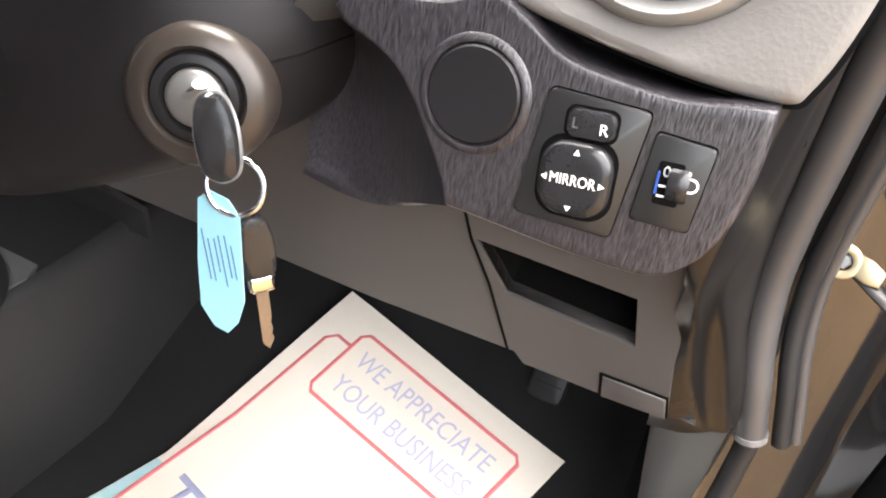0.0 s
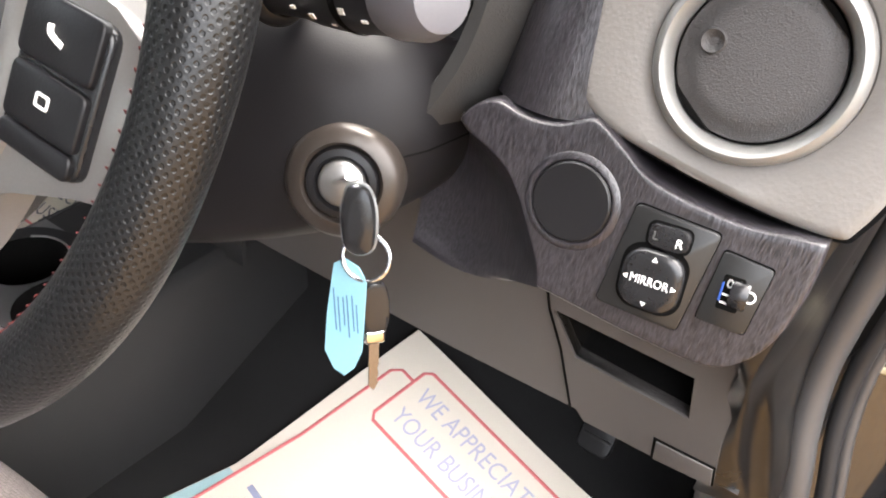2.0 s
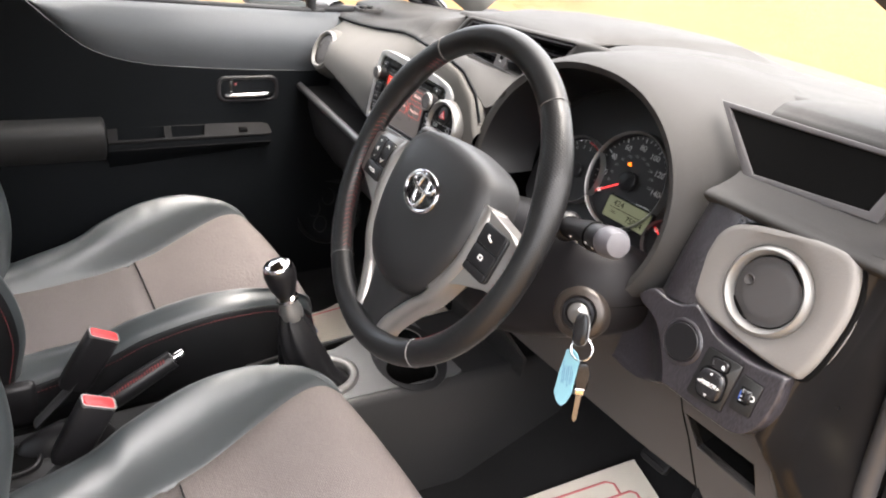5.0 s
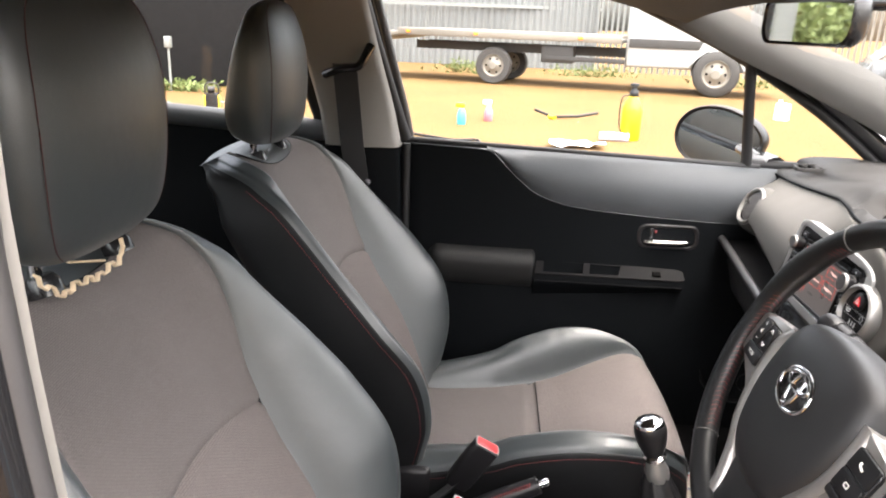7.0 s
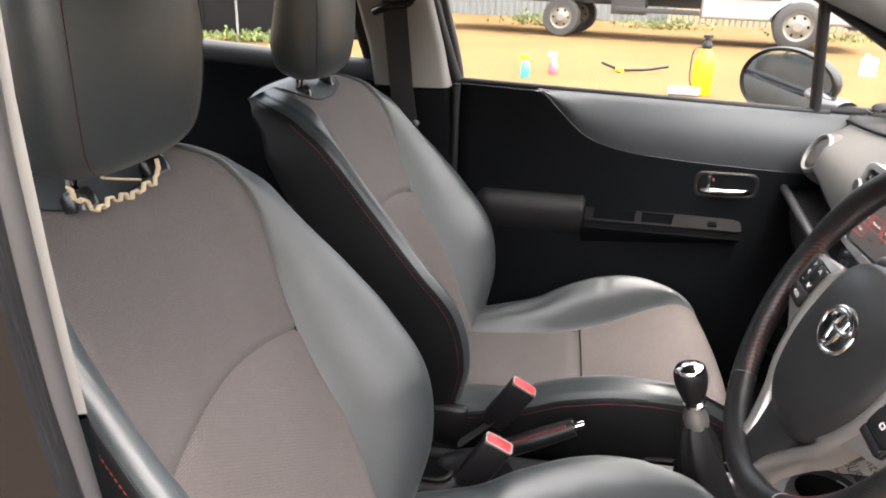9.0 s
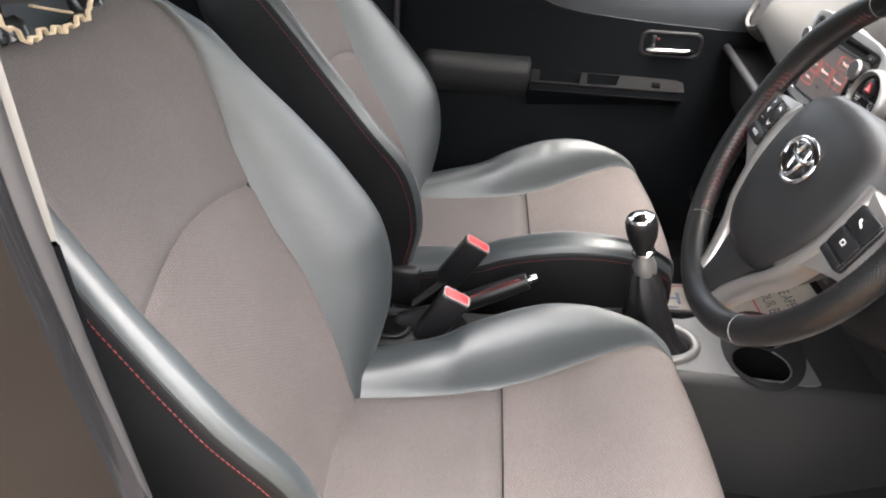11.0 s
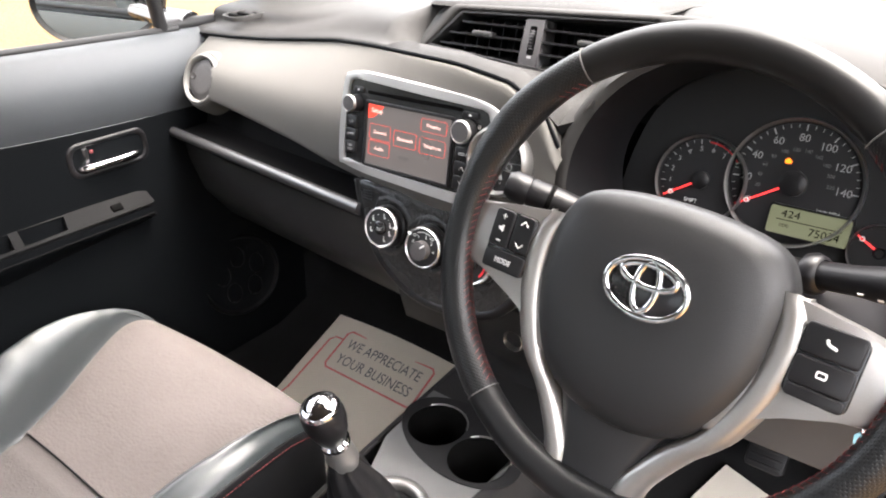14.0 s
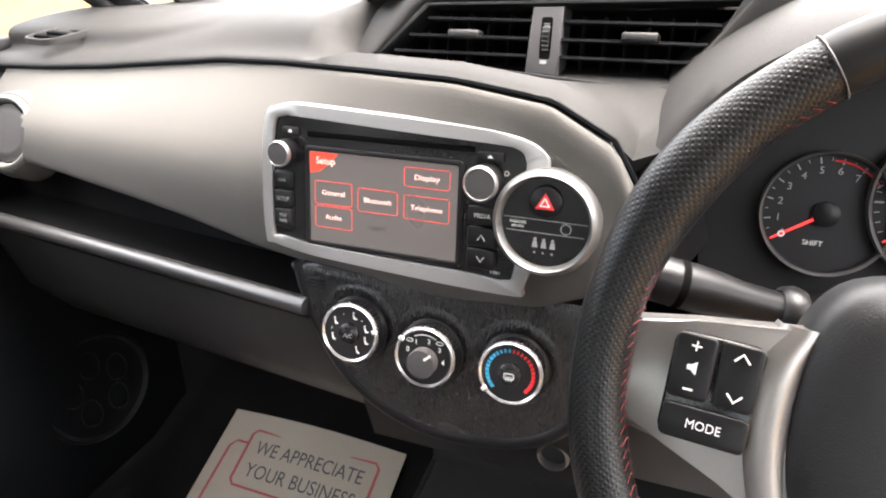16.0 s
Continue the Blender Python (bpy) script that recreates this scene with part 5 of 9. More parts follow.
flare = [vent_loop(*v) for v in ((0.0, 0.0, 0.0, 0.001), (0.002, 0.0015, 0.001, 0.0042), (0.006, 0.004, 0.003, 0.0048), (0.014, 0.007, 0.006, 0.002), (0.028, 0.010, 0.009, -0.008), (0.046, 0.012, 0.012, -0.022), (0.066, 0.013, 0.014, -0.045))]
part("surround", grid(flare), UPPER, va, "charcoal flared surround", m=vm, smooth=80)
part("duct", prism(inn, -0.048, -0.044), HOLE, va, "duct backing, black for the shade inside", m=vm)
part("divider", prism([(-0.0095, 0.0248), (0.0165, 0.0258), (0.0150, -0.0300), (-0.0125, -0.0290)][::-1], -0.03, 0.0015, 0.001), PLASTIC, va, "grey divider", m=vm)
part("wheel_slot", prism(rrect(0.0095, 0.034, 0.002, 3, 0.0035, 0.0), 0.0015, 0.0019), HOLE, va, "dark wheel slot", m=vm)
part("wheel", lathe([(0.0, -0.0030), (0.0145, -0.0030), (0.0155, 0.0), (0.0145, 0.0030), (0, 0.0030)], 28), SATIN_BLACK, va, "ribbed vent wheel", m=vm @ Matrix.Translation((0.0035, 0.001, -0.0095)) @ Euler((0, radians(90), 0)).to_matrix().to_4x4())
for k in range(9):
    part("wheel_rib", box(0.0056, 0.0007, 0.0012), PLASTIC, va, m=vm @ Matrix.Translation((0.0035, 0.001, -0.0095)) @ pose(0, 0, 0, -56 + 14 * k, 0, 0) @ Matrix.Translation((0, 0, 0.0156)))
part("wheel_mark", box(0.0055, 0.0030, 0.0006), GREY_INK, va, "pale mark under the wheel", m=vm @ Matrix.Translation((0.0028, -0.0195, 0.0018)))
for y, spans in ((0.0143, ((-0.1060, -0.0080), (0.0160, 0.1400))), (-0.0004, ((-0.1240, -0.0090), (0.0155, 0.1320))), (-0.0146, ((-0.1380, -0.0100), (0.0150, 0.1230)))):
    for a, b in spans:
        part("slat", prism([(-0.0010, 0.0), (0.0012, 0.0), (0.0008, 0.020), (-0.0008, 0.020)], a, b, 0.0003, 1), SATIN_BLACK, va, "thin black slat", m=vm @ Matrix(((0, 0, 1, 0), (1, 0, 0, y), (0, -1, 0, -0.001), (0, 0, 0, 1))))
for lo, hi in ((-0.125, -0.010), (0.018, 0.128)):
    for k in range(6):
        part("rear_vane", box(0.0012, 0.050, 0.014, at=(lo + (hi - lo) * (k + 0.5) / 6, -0.003, -0.034)), SATIN_BLACK, va, m=vm)
for c, y in ((-0.0695, 0.0010), (0.0805, 0.0030)):
    part("slat_tab", box(0.029, 0.0075, 0.016, 0.0022, at=(c, y, -0.001)), PLASTIC_LOW, va, "vent adjusting tab", m=vm)


VENT_SILVER = material("matt_silver_vent_rim", (0.20, 0.197, 0.19), 0.42, metal=0.45, vary=0.1, grain=900, bump=0.05)
VENT_RING = material("matt_grey_vent_ring", (0.13, 0.127, 0.12), 0.45, vary=0.1, grain=900, bump=0.05)


SHUTTER = material("grained_shutter_plastic", (0.048, 0.046, 0.046), 0.55, vary=0.15, grain=1400, bump=0.4, spec=0.3)
bump_by(SHUTTER, "cells", 1100, 0.45, 0.0006)


def round_vent(at, n, r, ring_mat, label, shut, proud=1.0):
    v = thing("round_air_vent", at, label, "air vent")
    m = frame_at(at, n)
    if proud < 1.0:
        part("collar", lathe([(r * 0.98, -0.002), (r * 1.03, -0.0020), (r * 1.09, -0.006), (r * 1.16, -0.016), (r * 1.22, -0.040)], 56), PAD, v, "grey collar blending into the pad", m=m)
    part("rim", lathe([(r * 0.79, -0.008), (r * 0.80, -0.001 * proud), (r * 0.835, 0.0045 * proud), (r * 0.89, 0.0066 * proud), (r * 0.945, 0.0055 * proud), (r * 0.985, 0.0015 * proud), (r, -0.003), (r, -0.012)], 72), ring_mat, v, "satin silver rim", m=m)
    if shut:
        part("shutter", lathe([(0, 0.0005), (r * 0.50, 0.0), (r * 0.615, -0.0004), (r * 0.635, -0.0012), (r * 0.755, -0.0020), (r * 0.77, -0.004)], 56), SHUTTER, v, "closed round shutter", m=m)
        part("press_dimple", lathe([(0, -0.0002), (r * 0.07, 0.0002), (r * 0.095, 0.0016), (r * 0.112, 0.0022), (r * 0.128, 0.0006)], 24), SHUTTER, v, m=m @ Matrix.Translation((-r * 0.46, r * 0.08, 0)))
        part("gap", lathe([(r * 0.77, -0.004), (r * 0.79, -0.005), (r * 0.79, -0.012)], 56), HOLE, v, m=m)
        # shutter stays level; black segments draw the shaded gaps of a tilted one
        for a0 in (212, 32):
            seg = [(r * 0.775 * math.cos(radians(a0 + 5 * k)), r * 0.775 * math.sin(radians(a0 + 5 * k))) for k in range(10)]
            part("shutter_slit", prism(seg, -0.004, -0.0004), HOLE, v, "flat black segment drawn as a shaded slit", m=m)
    else:
        part("shutter", lathe([(0, -0.018), (r * 0.60, -0.014), (r * 0.76, -0.006)], 40), PLASTIC, v, m=m)
        for k in range(3):
            y = (k - 1) * r * 0.42
            w = 2 * math.sqrt((r * 0.72) ** 2 - y * y)
            part("slat", box(w, 0.002, 0.012, 0.0005, at=(0, y, -0.010)), SATIN_BLACK, v, m=m)
    return v


round_vent(PV, PN, PR, VENT_RING, "round passenger air vent, shut, with a silver rim", True, 0.8)

# ---- radio ----
ra = thing("car_radio", (-0.05, 0.28, 0.95), "black touch-screen radio in a satin silver frame showing a setup menu", "car radio")
RM = frame_at((-0.052, 0.266, 1.003), (0, -1, 0.20))
RXY = lambda x, z: (x + 0.052, (z - 1.003) * 1.02)
fo = curve([(x, y, 0) for x, y in ((-0.113, 0.060), (-0.100, 0.0695), (-0.080, 0.0712), (0.022, 0.0670), (0.090, 0.0630), (0.119, 0.0578), (0.132, 0.050), (0.136, 0.040), (0.134, 0.0), (0.122, -0.055), (0.104, -0.0645), (-0.055, -0.0590), (-0.106, -0.0525), (-0.117, -0.0460), (-0.1180, 0.010))], 6, closed=True)
fi = curve([(x, y, 0) for x, y in ((-0.104, 0.054), (-0.0945, 0.0605), (-0.080, 0.0615), (0.0214, 0.0565), (0.0946, 0.0535), (0.1120, 0.0508), (0.1180, 0.044), (0.1185, 0.030), (0.114, -0.042), (0.105, -0.0530), (0.071, -0.0515), (-0.055, -0.0490), (-0.100, -0.0445), (-0.1085, -0.040), (-0.1078, 0.010))], 6, closed=True)
RADIO_SILVER = material("bright_satin_bezel", (0.40, 0.40, 0.40), 0.34, metal=0.6, vary=0.08, grain=900, bump=0.04)
part("frame", ring([(p.x, p.y) for p in fo], [(p.x, p.y) for p in fi], -0.014, 0.0045, 0.0030), RADIO_SILVER, ra, "satin silver frame", m=RM)
part("face", prism([(p.x, p.y) for p in fi], -0.008, 0.001), GLOSS_BLACK, ra, "black face plate", m=RM)
sx, sy = RXY(-0.0555, 0.998)
SM = RM @ Matrix.Translation((sx, sy, 0.0012))
part("screen_rim", ring(rrect(0.144, 0.086, 0.003, 2), rrect(0.136, 0.078, 0.002, 2), -0.001, 0.0022, 0.0006), SATIN_BLACK, ra, m=SM)
scr = part("screen", prism(rrect(0.136, 0.078, 0.002, 2), -0.001, 0.0006), SCREEN, ra, "lit touch screen with a grey menu", m=SM)
part("red_corner", prism([(-0.067, 0.038), (-0.067, 0.020), (-0.058, 0.022), (-0.048, 0.030), (-0.040, 0.038)], 0.0006, 0.0009), SCREEN_RED, scr, "red glowing corner", m=SM)
for txt, bx, by_, bw, bh in (("Display", 0.041, 0.026, 0.040, 0.016), ("General", -0.045, 0.004, 0.036, 0.020), ("Bluetooth", -0.003, 0.002, 0.037, 0.020), ("Telephone", 0.041, 0.001, 0.040, 0.020), ("Audio", -0.045, -0.017, 0.036, 0.019)):
    part("menu_box", ring(rrect(bw, bh, 0.002, 2, bx, by_), rrect(bw - 0.0007, bh - 0.0007, 0.0016, 2, bx, by_), 0.0006, 0.0009), SCREEN_RED, scr, m=SM)
    lettering("menu_text", txt, 0.0060, SCREEN_TEXT, SM @ Matrix.Translation((bx, by_, 0.0008)), scr, width=min(bw - 0.012, 0.0031 * len(txt)), deep=0.0001)
lettering("menu_text", "Setup", 0.0085, SCREEN_TEXT, SM @ Matrix.Translation((-0.052, 0.031, 0.0010)), scr, width=0.018, deep=0.0001)
lettering("menu_text", "Vehicle", 0.0072, FAINT_INK, SM @ Matrix.Translation((-0.003, -0.021, 0.0007)), scr, width=0.018, deep=0.0001)
part("disc_slot", box(0.150, 0.0045, 0.003, 0.001), HOLE, ra, "dark disc slot", m=RM @ Matrix.Translation((RXY(-0.050, 1.0495)[0], RXY(0, 1.0495)[1], 0.001)))
for (x, z), r in (((-0.145, 1.033), 0.0105), ((0.035, 1.027), 0.0130)):
    kx, ky = RXY(x, z)
    k_ = part("volume_knob", lathe([(r * 1.06, 0.0), (r * 1.06, 0.003), (r, 0.004), (r, 0.013), (r * 0.93, 0.0155)], 40), SATIN_BLACK, ra, "black rotary knob", m=RM @ Matrix.Translation((kx, ky, 0.001)))
    part("knob_ring", lathe([(r * 1.07, 0.0125), (r * 1.07, 0.0150), (r * 0.94, 0.0165), (r * 0.90, 0.0160)], 40), SILVER, k_, "silver ring", m=RM @ Matrix.Translation((kx, ky, 0.001)))
    part("knob_face", lathe([(r * 0.92, 0.0158), (r * 0.5, 0.0162), (0, 0.0162)], 32), PLASTIC, k_, m=RM @ Matrix.Translation((kx, ky, 0.001)))
    part("knob_rib", ring(oval(r * 1.045, r * 1.045, 60), [(q[0] * (0.985 if i % 2 else 1.0), q[1] * (0.985 if i % 2 else 1.0)) for i, q in enumerate(oval(r * 0.99, r * 0.99, 60))], 0.004, 0.0122), SATIN_BLACK, k_, m=RM @ Matrix.Translation((kx, ky, 0.001)))
for txt, x, z, w, h in (("CAR", -0.150, 1.009, 0.019, 0.0155), ("SETUP", -0.150, 0.9925, 0.019, 0.0155), ("MAP\nNAV", -0.150, 0.9755, 0.019, 0.0165), ("MEDIA", 0.034, 1.000, 0.024, 0.0150), ("^", 0.034, 0.9830, 0.024, 0.0165), ("v", 0.034, 0.9655, 0.024, 0.0165)):
    bx, by_ = RXY(x, z)
    b_ = part("button", prism(rrect(w, h, 0.002, 3, bx, by_), 0.0, 0.0042, 0.0012), SATIN_BLACK, ra, "black push button", m=RM)
    if txt in "^v":
        s = 1 if txt == "^" else -1
        part("arrow_mark", tube([(bx - 0.003, by_ - s * 0.0022, 0.0044), (bx, by_ + s * 0.0022, 0.0044), (bx + 0.003, by_ - s * 0.0022, 0.0044)], 0.0004, 5), WHITE_INK, b_, m=RM)
    else:
        lettering("button_text", txt, 0.0050, GREY_INK if x < 0 else WHITE_INK, RM @ Matrix.Translation((bx, by_, 0.0043)), b_, width=0.0026 * max(len(q) for q in txt.split("\n")), deep=0.0001)
for x, z, w in ((-0.141, 1.0505, 0.016), (0.038, 1.0455, 0.022)):
    bx, by_ = RXY(x, z)
    b_ = part("button", prism(rrect(w, 0.0075, 0.0012, 3, bx, by_), 0.0, 0.0035, 0.001), SATIN_BLACK, ra, m=RM)
    part("eject_mark", prism([(bx - 0.0022, by_ - 0.0008), (bx + 0.0022, by_ - 0.0008), (bx, by_ + 0.0018)], 0.0034, 0.0038), WHITE_INK, b_, m=RM)
px, py = RXY(0.051, 1.034)
part("power_mark", ring(oval(0.0020, 0.0020, 16, px, py), oval(0.0014, 0.0014, 16, px, py), 0.001, 0.0014), WHITE_INK, ra, m=RM)
lettering("model_mark", "19007", 0.0036, WHITE_INK, RM @ Matrix.Translation((*RXY(0.046, 0.9555), 0.0012)), ra, width=0.008, deep=0.0001)

# hazard switch in its ring
hzd = thing("hazard_switch_panel", (0.085, 0.27, 0.96), "round black hazard and belt warning panel in a silver ring", "hazard switch")
HM = frame_at((0.085, 0.261, 1.003), (0, -1, 0.20))
part("rim", lathe([(0.0335, 0.002), (0.034, 0.007), (0.0365, 0.010), (0.0395, 0.008), (0.041, 0.003), (0.041, -0.012)], 64), SILVER, hzd, "satin silver ring", m=HM)
part("face", lathe([(0, 0.003), (0.034, 0.003), (0.034, -0.01)], 48), GLOSS_BLACK, hzd, "gloss black face", m=HM)
bt_ = part("hazard_button", lathe([(0.0125, 0.003), (0.0125, 0.006), (0.011, 0.0075), (0.0, 0.0068)], 36), SATIN_BLACK, hzd, "round black hazard button", m=HM @ Matrix.Translation((0, 0.0165, 0)))
part("hazard_triangle", prism([(-0.0072, -0.005), (0.0072, -0.005), (0, 0.0072)], 0.0070, 0.0084), RED, bt_, "red hazard triangle", m=HM @ Matrix.Translation((0, 0.0165, 0)))
part("inner_triangle", ring([(-0.0042, -0.0032), (0.0042, -0.0032), (0, 0.0040)], [(-0.0026, -0.0023), (0.0026, -0.0023), (0, 0.0023)], 0.0084, 0.0087), WHITE_INK, bt_, m=HM @ Matrix.Translation((0, 0.0165, 0)))
lettering("airbag_text", "PASSENGER\nAIR BAG", 0.0032, WHITE_INK, HM @ Matrix.Translation((-0.021, -0.003, 0.0031)), hzd, width=0.013, deep=0.0001)
part("divider_line", box(0.060, 0.0005, 0.0003), GREY_INK, hzd, m=HM @ Matrix.Translation((0, -0.008, 0.0032)))
part("divider_line", box(0.064, 0.0005, 0.0003), GREY_INK, hzd, m=HM @ Matrix.Translation((0, 0.002, 0.0032)))
part("airbag_symbol", ring(oval(0.0042, 0.0042, 20), oval(0.0035, 0.0035, 20), 0.003, 0.0034), GREY_INK, hzd, m=HM @ Matrix.Translation((0.016, -0.003, 0)))
for k in (-1, 0, 1):
    bm_ = prism([(-0.0022, -0.004), (0.0022, -0.004), (0.0014, 0.001), (-0.0014, 0.001)], 0.003, 0.0034)
    join(bm_, prism(oval(0.0012, 0.0012, 10, 0, 0.0024), 0.003, 0.0034))
    part("belt_symbol", bm_, GREY_INK, hzd, m=HM @ Matrix.Translation((0.0 + 0.0068 * k, -0.0155, 0)))
    part("seat_lamp", prism(oval(0.0008, 0.0008, 10), 0.003, 0.0033), GREY_INK, hzd, m=HM @ Matrix.Translation((0.0 + 0.0068 * k, -0.0235, 0)))

# ---- climate panel ----
CLIMATE = streaks(material("satin_charcoal_plate", (0.0125, 0.0123, 0.0125), 0.26, vary=0.3, grain=1500, bump=0.0, spec=0.8), 1400, (1, 0.6, 0.05), 0.3, 2.2)
DIAL_CHROME = material("bright_dial_ring", (0.62, 0.62, 0.63), 0.22, metal=0.75, vary=0.03, bump=0.0)
cl = thing("climate_panel", (-0.02, 0.25, 0.80), "brushed black heater panel with three round dials", "heater panel")
CM = frame_at((-0.016, 0.249, 0.871), (0, -1, 0.20))
CXY = lambda x, z: (x + 0.020, (z - 0.866) * 1.02)
co = curve([(*CXY(x, z), 0) for x, z in ((-0.150, 0.926), (-0.143, 0.900), (-0.128, 0.866), (-0.095, 0.822), (-0.040, 0.794), (0.02, 0.790), (0.085, 0.806), (0.125, 0.850), (0.135, 0.905), (0.130, 0.930), (0.0, 0.922))], 6, closed=True)
part("plate", prism([(p.x, p.y) for p in co], -0.05, 0.0, 0.006, 3), CLIMATE, cl, "black plate with a brushed grain", m=CM)
rim_ = curve([(*CXY(x, z), 0) for x, z in ((-0.150, 0.926), (-0.143, 0.900), (-0.128, 0.866), (-0.095, 0.822), (-0.040, 0.794), (0.02, 0.790), (0.085, 0.806), (0.125, 0.850), (0.135, 0.905))], 6)
part("lower_edge", tube([CM @ Vector((p.x, p.y, -0.006)) for p in rim_], 0.008, 8), SATIN_BLACK, cl, "smooth black lower edge")
for k in range(4):
    part("grille_rib", box(0.016, 0.0016, 0.003, 0.0005), SATIN_BLACK, cl, m=CM @ Matrix.Translation((*CXY(-0.128, 0.902 + 0.0036 * k), 0.001)))


def climate_dial(x, z, kind):
    m = CM @ Matrix.Translation((*CXY(x, z), 0.0))
    tilt = m @ Euler((radians(-4), radians(3), 0)).to_matrix().to_4x4()
    d = part("dial", lathe([(0.0290, -0.002), (0.0290, 0.004), (0.0265, 0.006), (0.0265, 0.017)], 48), SATIN_BLACK, cl, "black ribbed dial", m=tilt)
    rb = bmesh.new()
    for k in range(48):
        a = 2 * math.pi * k / 48
        join(rb, box(0.0012, 0.0014, 0.010, at=(0.0268 * math.cos(a), 0.0268 * math.sin(a), 0.011)))
    tagged(part("dial_ribs", rb, SATIN_BLACK, d, m=tilt), kind="stuff")
    part("dial_ring", lathe([(0.0270, 0.0165), (0.0270, 0.0190), (0.0255, 0.0205), (0.0237, 0.0190)], 56), DIAL_CHROME, d, "chrome dial ring", m=tilt)
    part("dial_bowl", lathe([(0.0292, -0.0005), (0.0330, 0.0012), (0.0375, 0.0010), (0.0430, -0.0010)], 48), CLIMATE, cl, "raised brushed collar round the dial", m=m)
    part("dial_face", lathe([(0.0240, 0.0180), (0.0, 0.0180)], 48), DIAL, d, "black dial face", m=tilt)
    f = tilt @ Matrix.Translation((0, 0, 0.0182))
    part("pointer", box(0.005, 0.0035, 0.0012, 0.0004), WHITE_INK, d, m=tilt @ pose(0, 0, 0, 0, 0, {"air": 12, "fan": 145, "heat": 218}[kind]) @ Matrix.Translation((0.0252, 0, 0.0205)))
    if kind == "fan":
        part("fan_knob", grid([[(px * s, py * s, h) for px, py in oval(0.0125, 0.0125, 30)] for s, h in ((1, 0), (1, 0.008), (0.96, 0.010), (0.5, 0.0105), (0.01, 0.0105))], close=True), PLASTIC, d, "round black fan knob", m=f @ Matrix.Translation((0, -0.003, 0)))
        part("fan_pointer", box(0.002, 0.007, 0.001), WHITE_INK, d, m=f @ Matrix.Translation((0.006, 0.004, 0.0105)) @ pose(0, 0, 0, 0, 0, -50))
        for n, a in (("0", 155), ("1", 118), ("2", 78), ("3", 38), ("4", 0)):
            lettering("fan_number", n, 0.0062, WHITE_INK, f @ Matrix.Translation((0.0168 * math.cos(radians(a)), 0.0168 * math.sin(radians(a)) - 0.002, 0.0002)), d, deep=0.0001)
        part("fan_arc", tube([(0.021 * math.cos(radians(a)), 0.021 * math.sin(radians(a)) - 0.001, 0.0003) for a in range(62, 122, 8)], 0.0005, 5), WHITE_INK, d, m=f)
        for a in (48, 135):
            part("air_symbol", ring(oval(0.0034, 0.0018, 14), oval(0.0026, 0.0011, 14), 0, 0.0003), WHITE_INK, d, m=f @ Matrix.Translation((0.0195 * math.cos(radians(a)), 0.0195 * math.sin(radians(a)), 0)))
    else:
        part("push_button", lathe([(0.0095, -0.001), (0.0095, 0.003), (0.008, 0.0042), (0, 0.0036)], 32), GLOSS_BLACK, d, "black push button", m=f)
        part("button_lamp", box(0.0055, 0.0016, 0.0008, 0.0003), HOLE, d, m=f @ Matrix.Translation((0, 0.0055, 0.0040)))
        if kind == "air":
            lettering("button_text", "A/C", 0.0055, GREY_INK, f @ Matrix.Translation((0.0005, -0.0015, 0.0040)), d, deep=0.0001)
            for a in (200, 145, 75, 20, -18, -62):
                sym = prism([(-0.0006, -0.0028), (0.0024, -0.0028), (0.0024, -0.0018), (0.0006, -0.0014), (-0.0004, 0.0016), (-0.0016, 0.0014)], 0, 0.0003)
                join(sym, prism(oval(0.0009, 0.0009, 10, -0.001, 0.0028), 0, 0.0003))
                part("air_symbol", sym, WHITE_INK, d, m=f @ Matrix.Translation((0.0165 * math.cos(radians(a)), 0.0165 * math.sin(radians(a)), 0)))
            for a in (172, 110, 48):
                part("dot_mark", prism(oval(0.0006, 0.0006, 8), 0, 0.0003), WHITE_INK, d, m=f @ Matrix.Translation((0.0175 * math.cos(radians(a)), 0.0175 * math.sin(radians(a)), 0)))
        else:
            part("demist_symbol", ring(rrect(0.0085, 0.0052, 0.0012, 3), rrect(0.0073, 0.0040, 0.0009, 3), 0.0036, 0.0041), WHITE_INK, d, m=f @ Matrix.Translation((0, -0.0012, 0)))
            for k in (-1, 0, 1):
                part("demist_wave", tube([(0.002 * k, -0.0050, 0.0041), (0.002 * k + 0.0005, -0.003, 0.0041), (0.002 * k - 0.0004, -0.001, 0.0041)], 0.0003, 4), WHITE_INK, d, m=f)
            for k in range(26):
                a = 222 - k * (264 / 25)
                w = 0.0014 + 0.0012 * abs(k - 12.5) / 12.5
                part("heat_mark", box(0.0030, w * 1.25, 0.0003), BLUE_INK if k < 13 else RED_INK, d, m=f @ pose(0, 0, 0, 0, 0, a) @ Matrix.Translation((0.0192, 0, 0.0001)))
    return d


climate_dial(-0.0865, 0.875, "air")
climate_dial(-0.0145, 0.867, "fan")
climate_dial(0.0610, 0.869, "heat")

# below the climate panel
lc = thing("lower_centre_trim", (0.0, 0.33, 0.53), "black lower centre trim with a round accessory socket", "centre trim")
rows = []
for x in (-0.115, -0.09, 0.0, 0.09, 0.14):
    rows.append([(x, 0.285, 0.80), (x, 0.300, 0.76), (x, 0.315, 0.70), (x, 0.40, 0.64), (x, 0.46, 0.56), (x, 0.46, 0.52)])
part("panel", solid(grid(rows), 0.006), PLASTIC_LOW, lc)
AM = frame_at((0.088, 0.303, 0.738), (0, -1, 0.1))
part("socket_ring", lathe([(0.0115, -0.02), (0.0120, 0.006), (0.0140, 0.009), (0.0160, 0.006), (0.0165, -0.004)], 36), SILVER, lc, "chrome-rimmed accessory socket", m=AM)
part("socket_hole", lathe([(0, -0.004), (0.012, -0.004)], 28), HOLE, lc, m=AM)

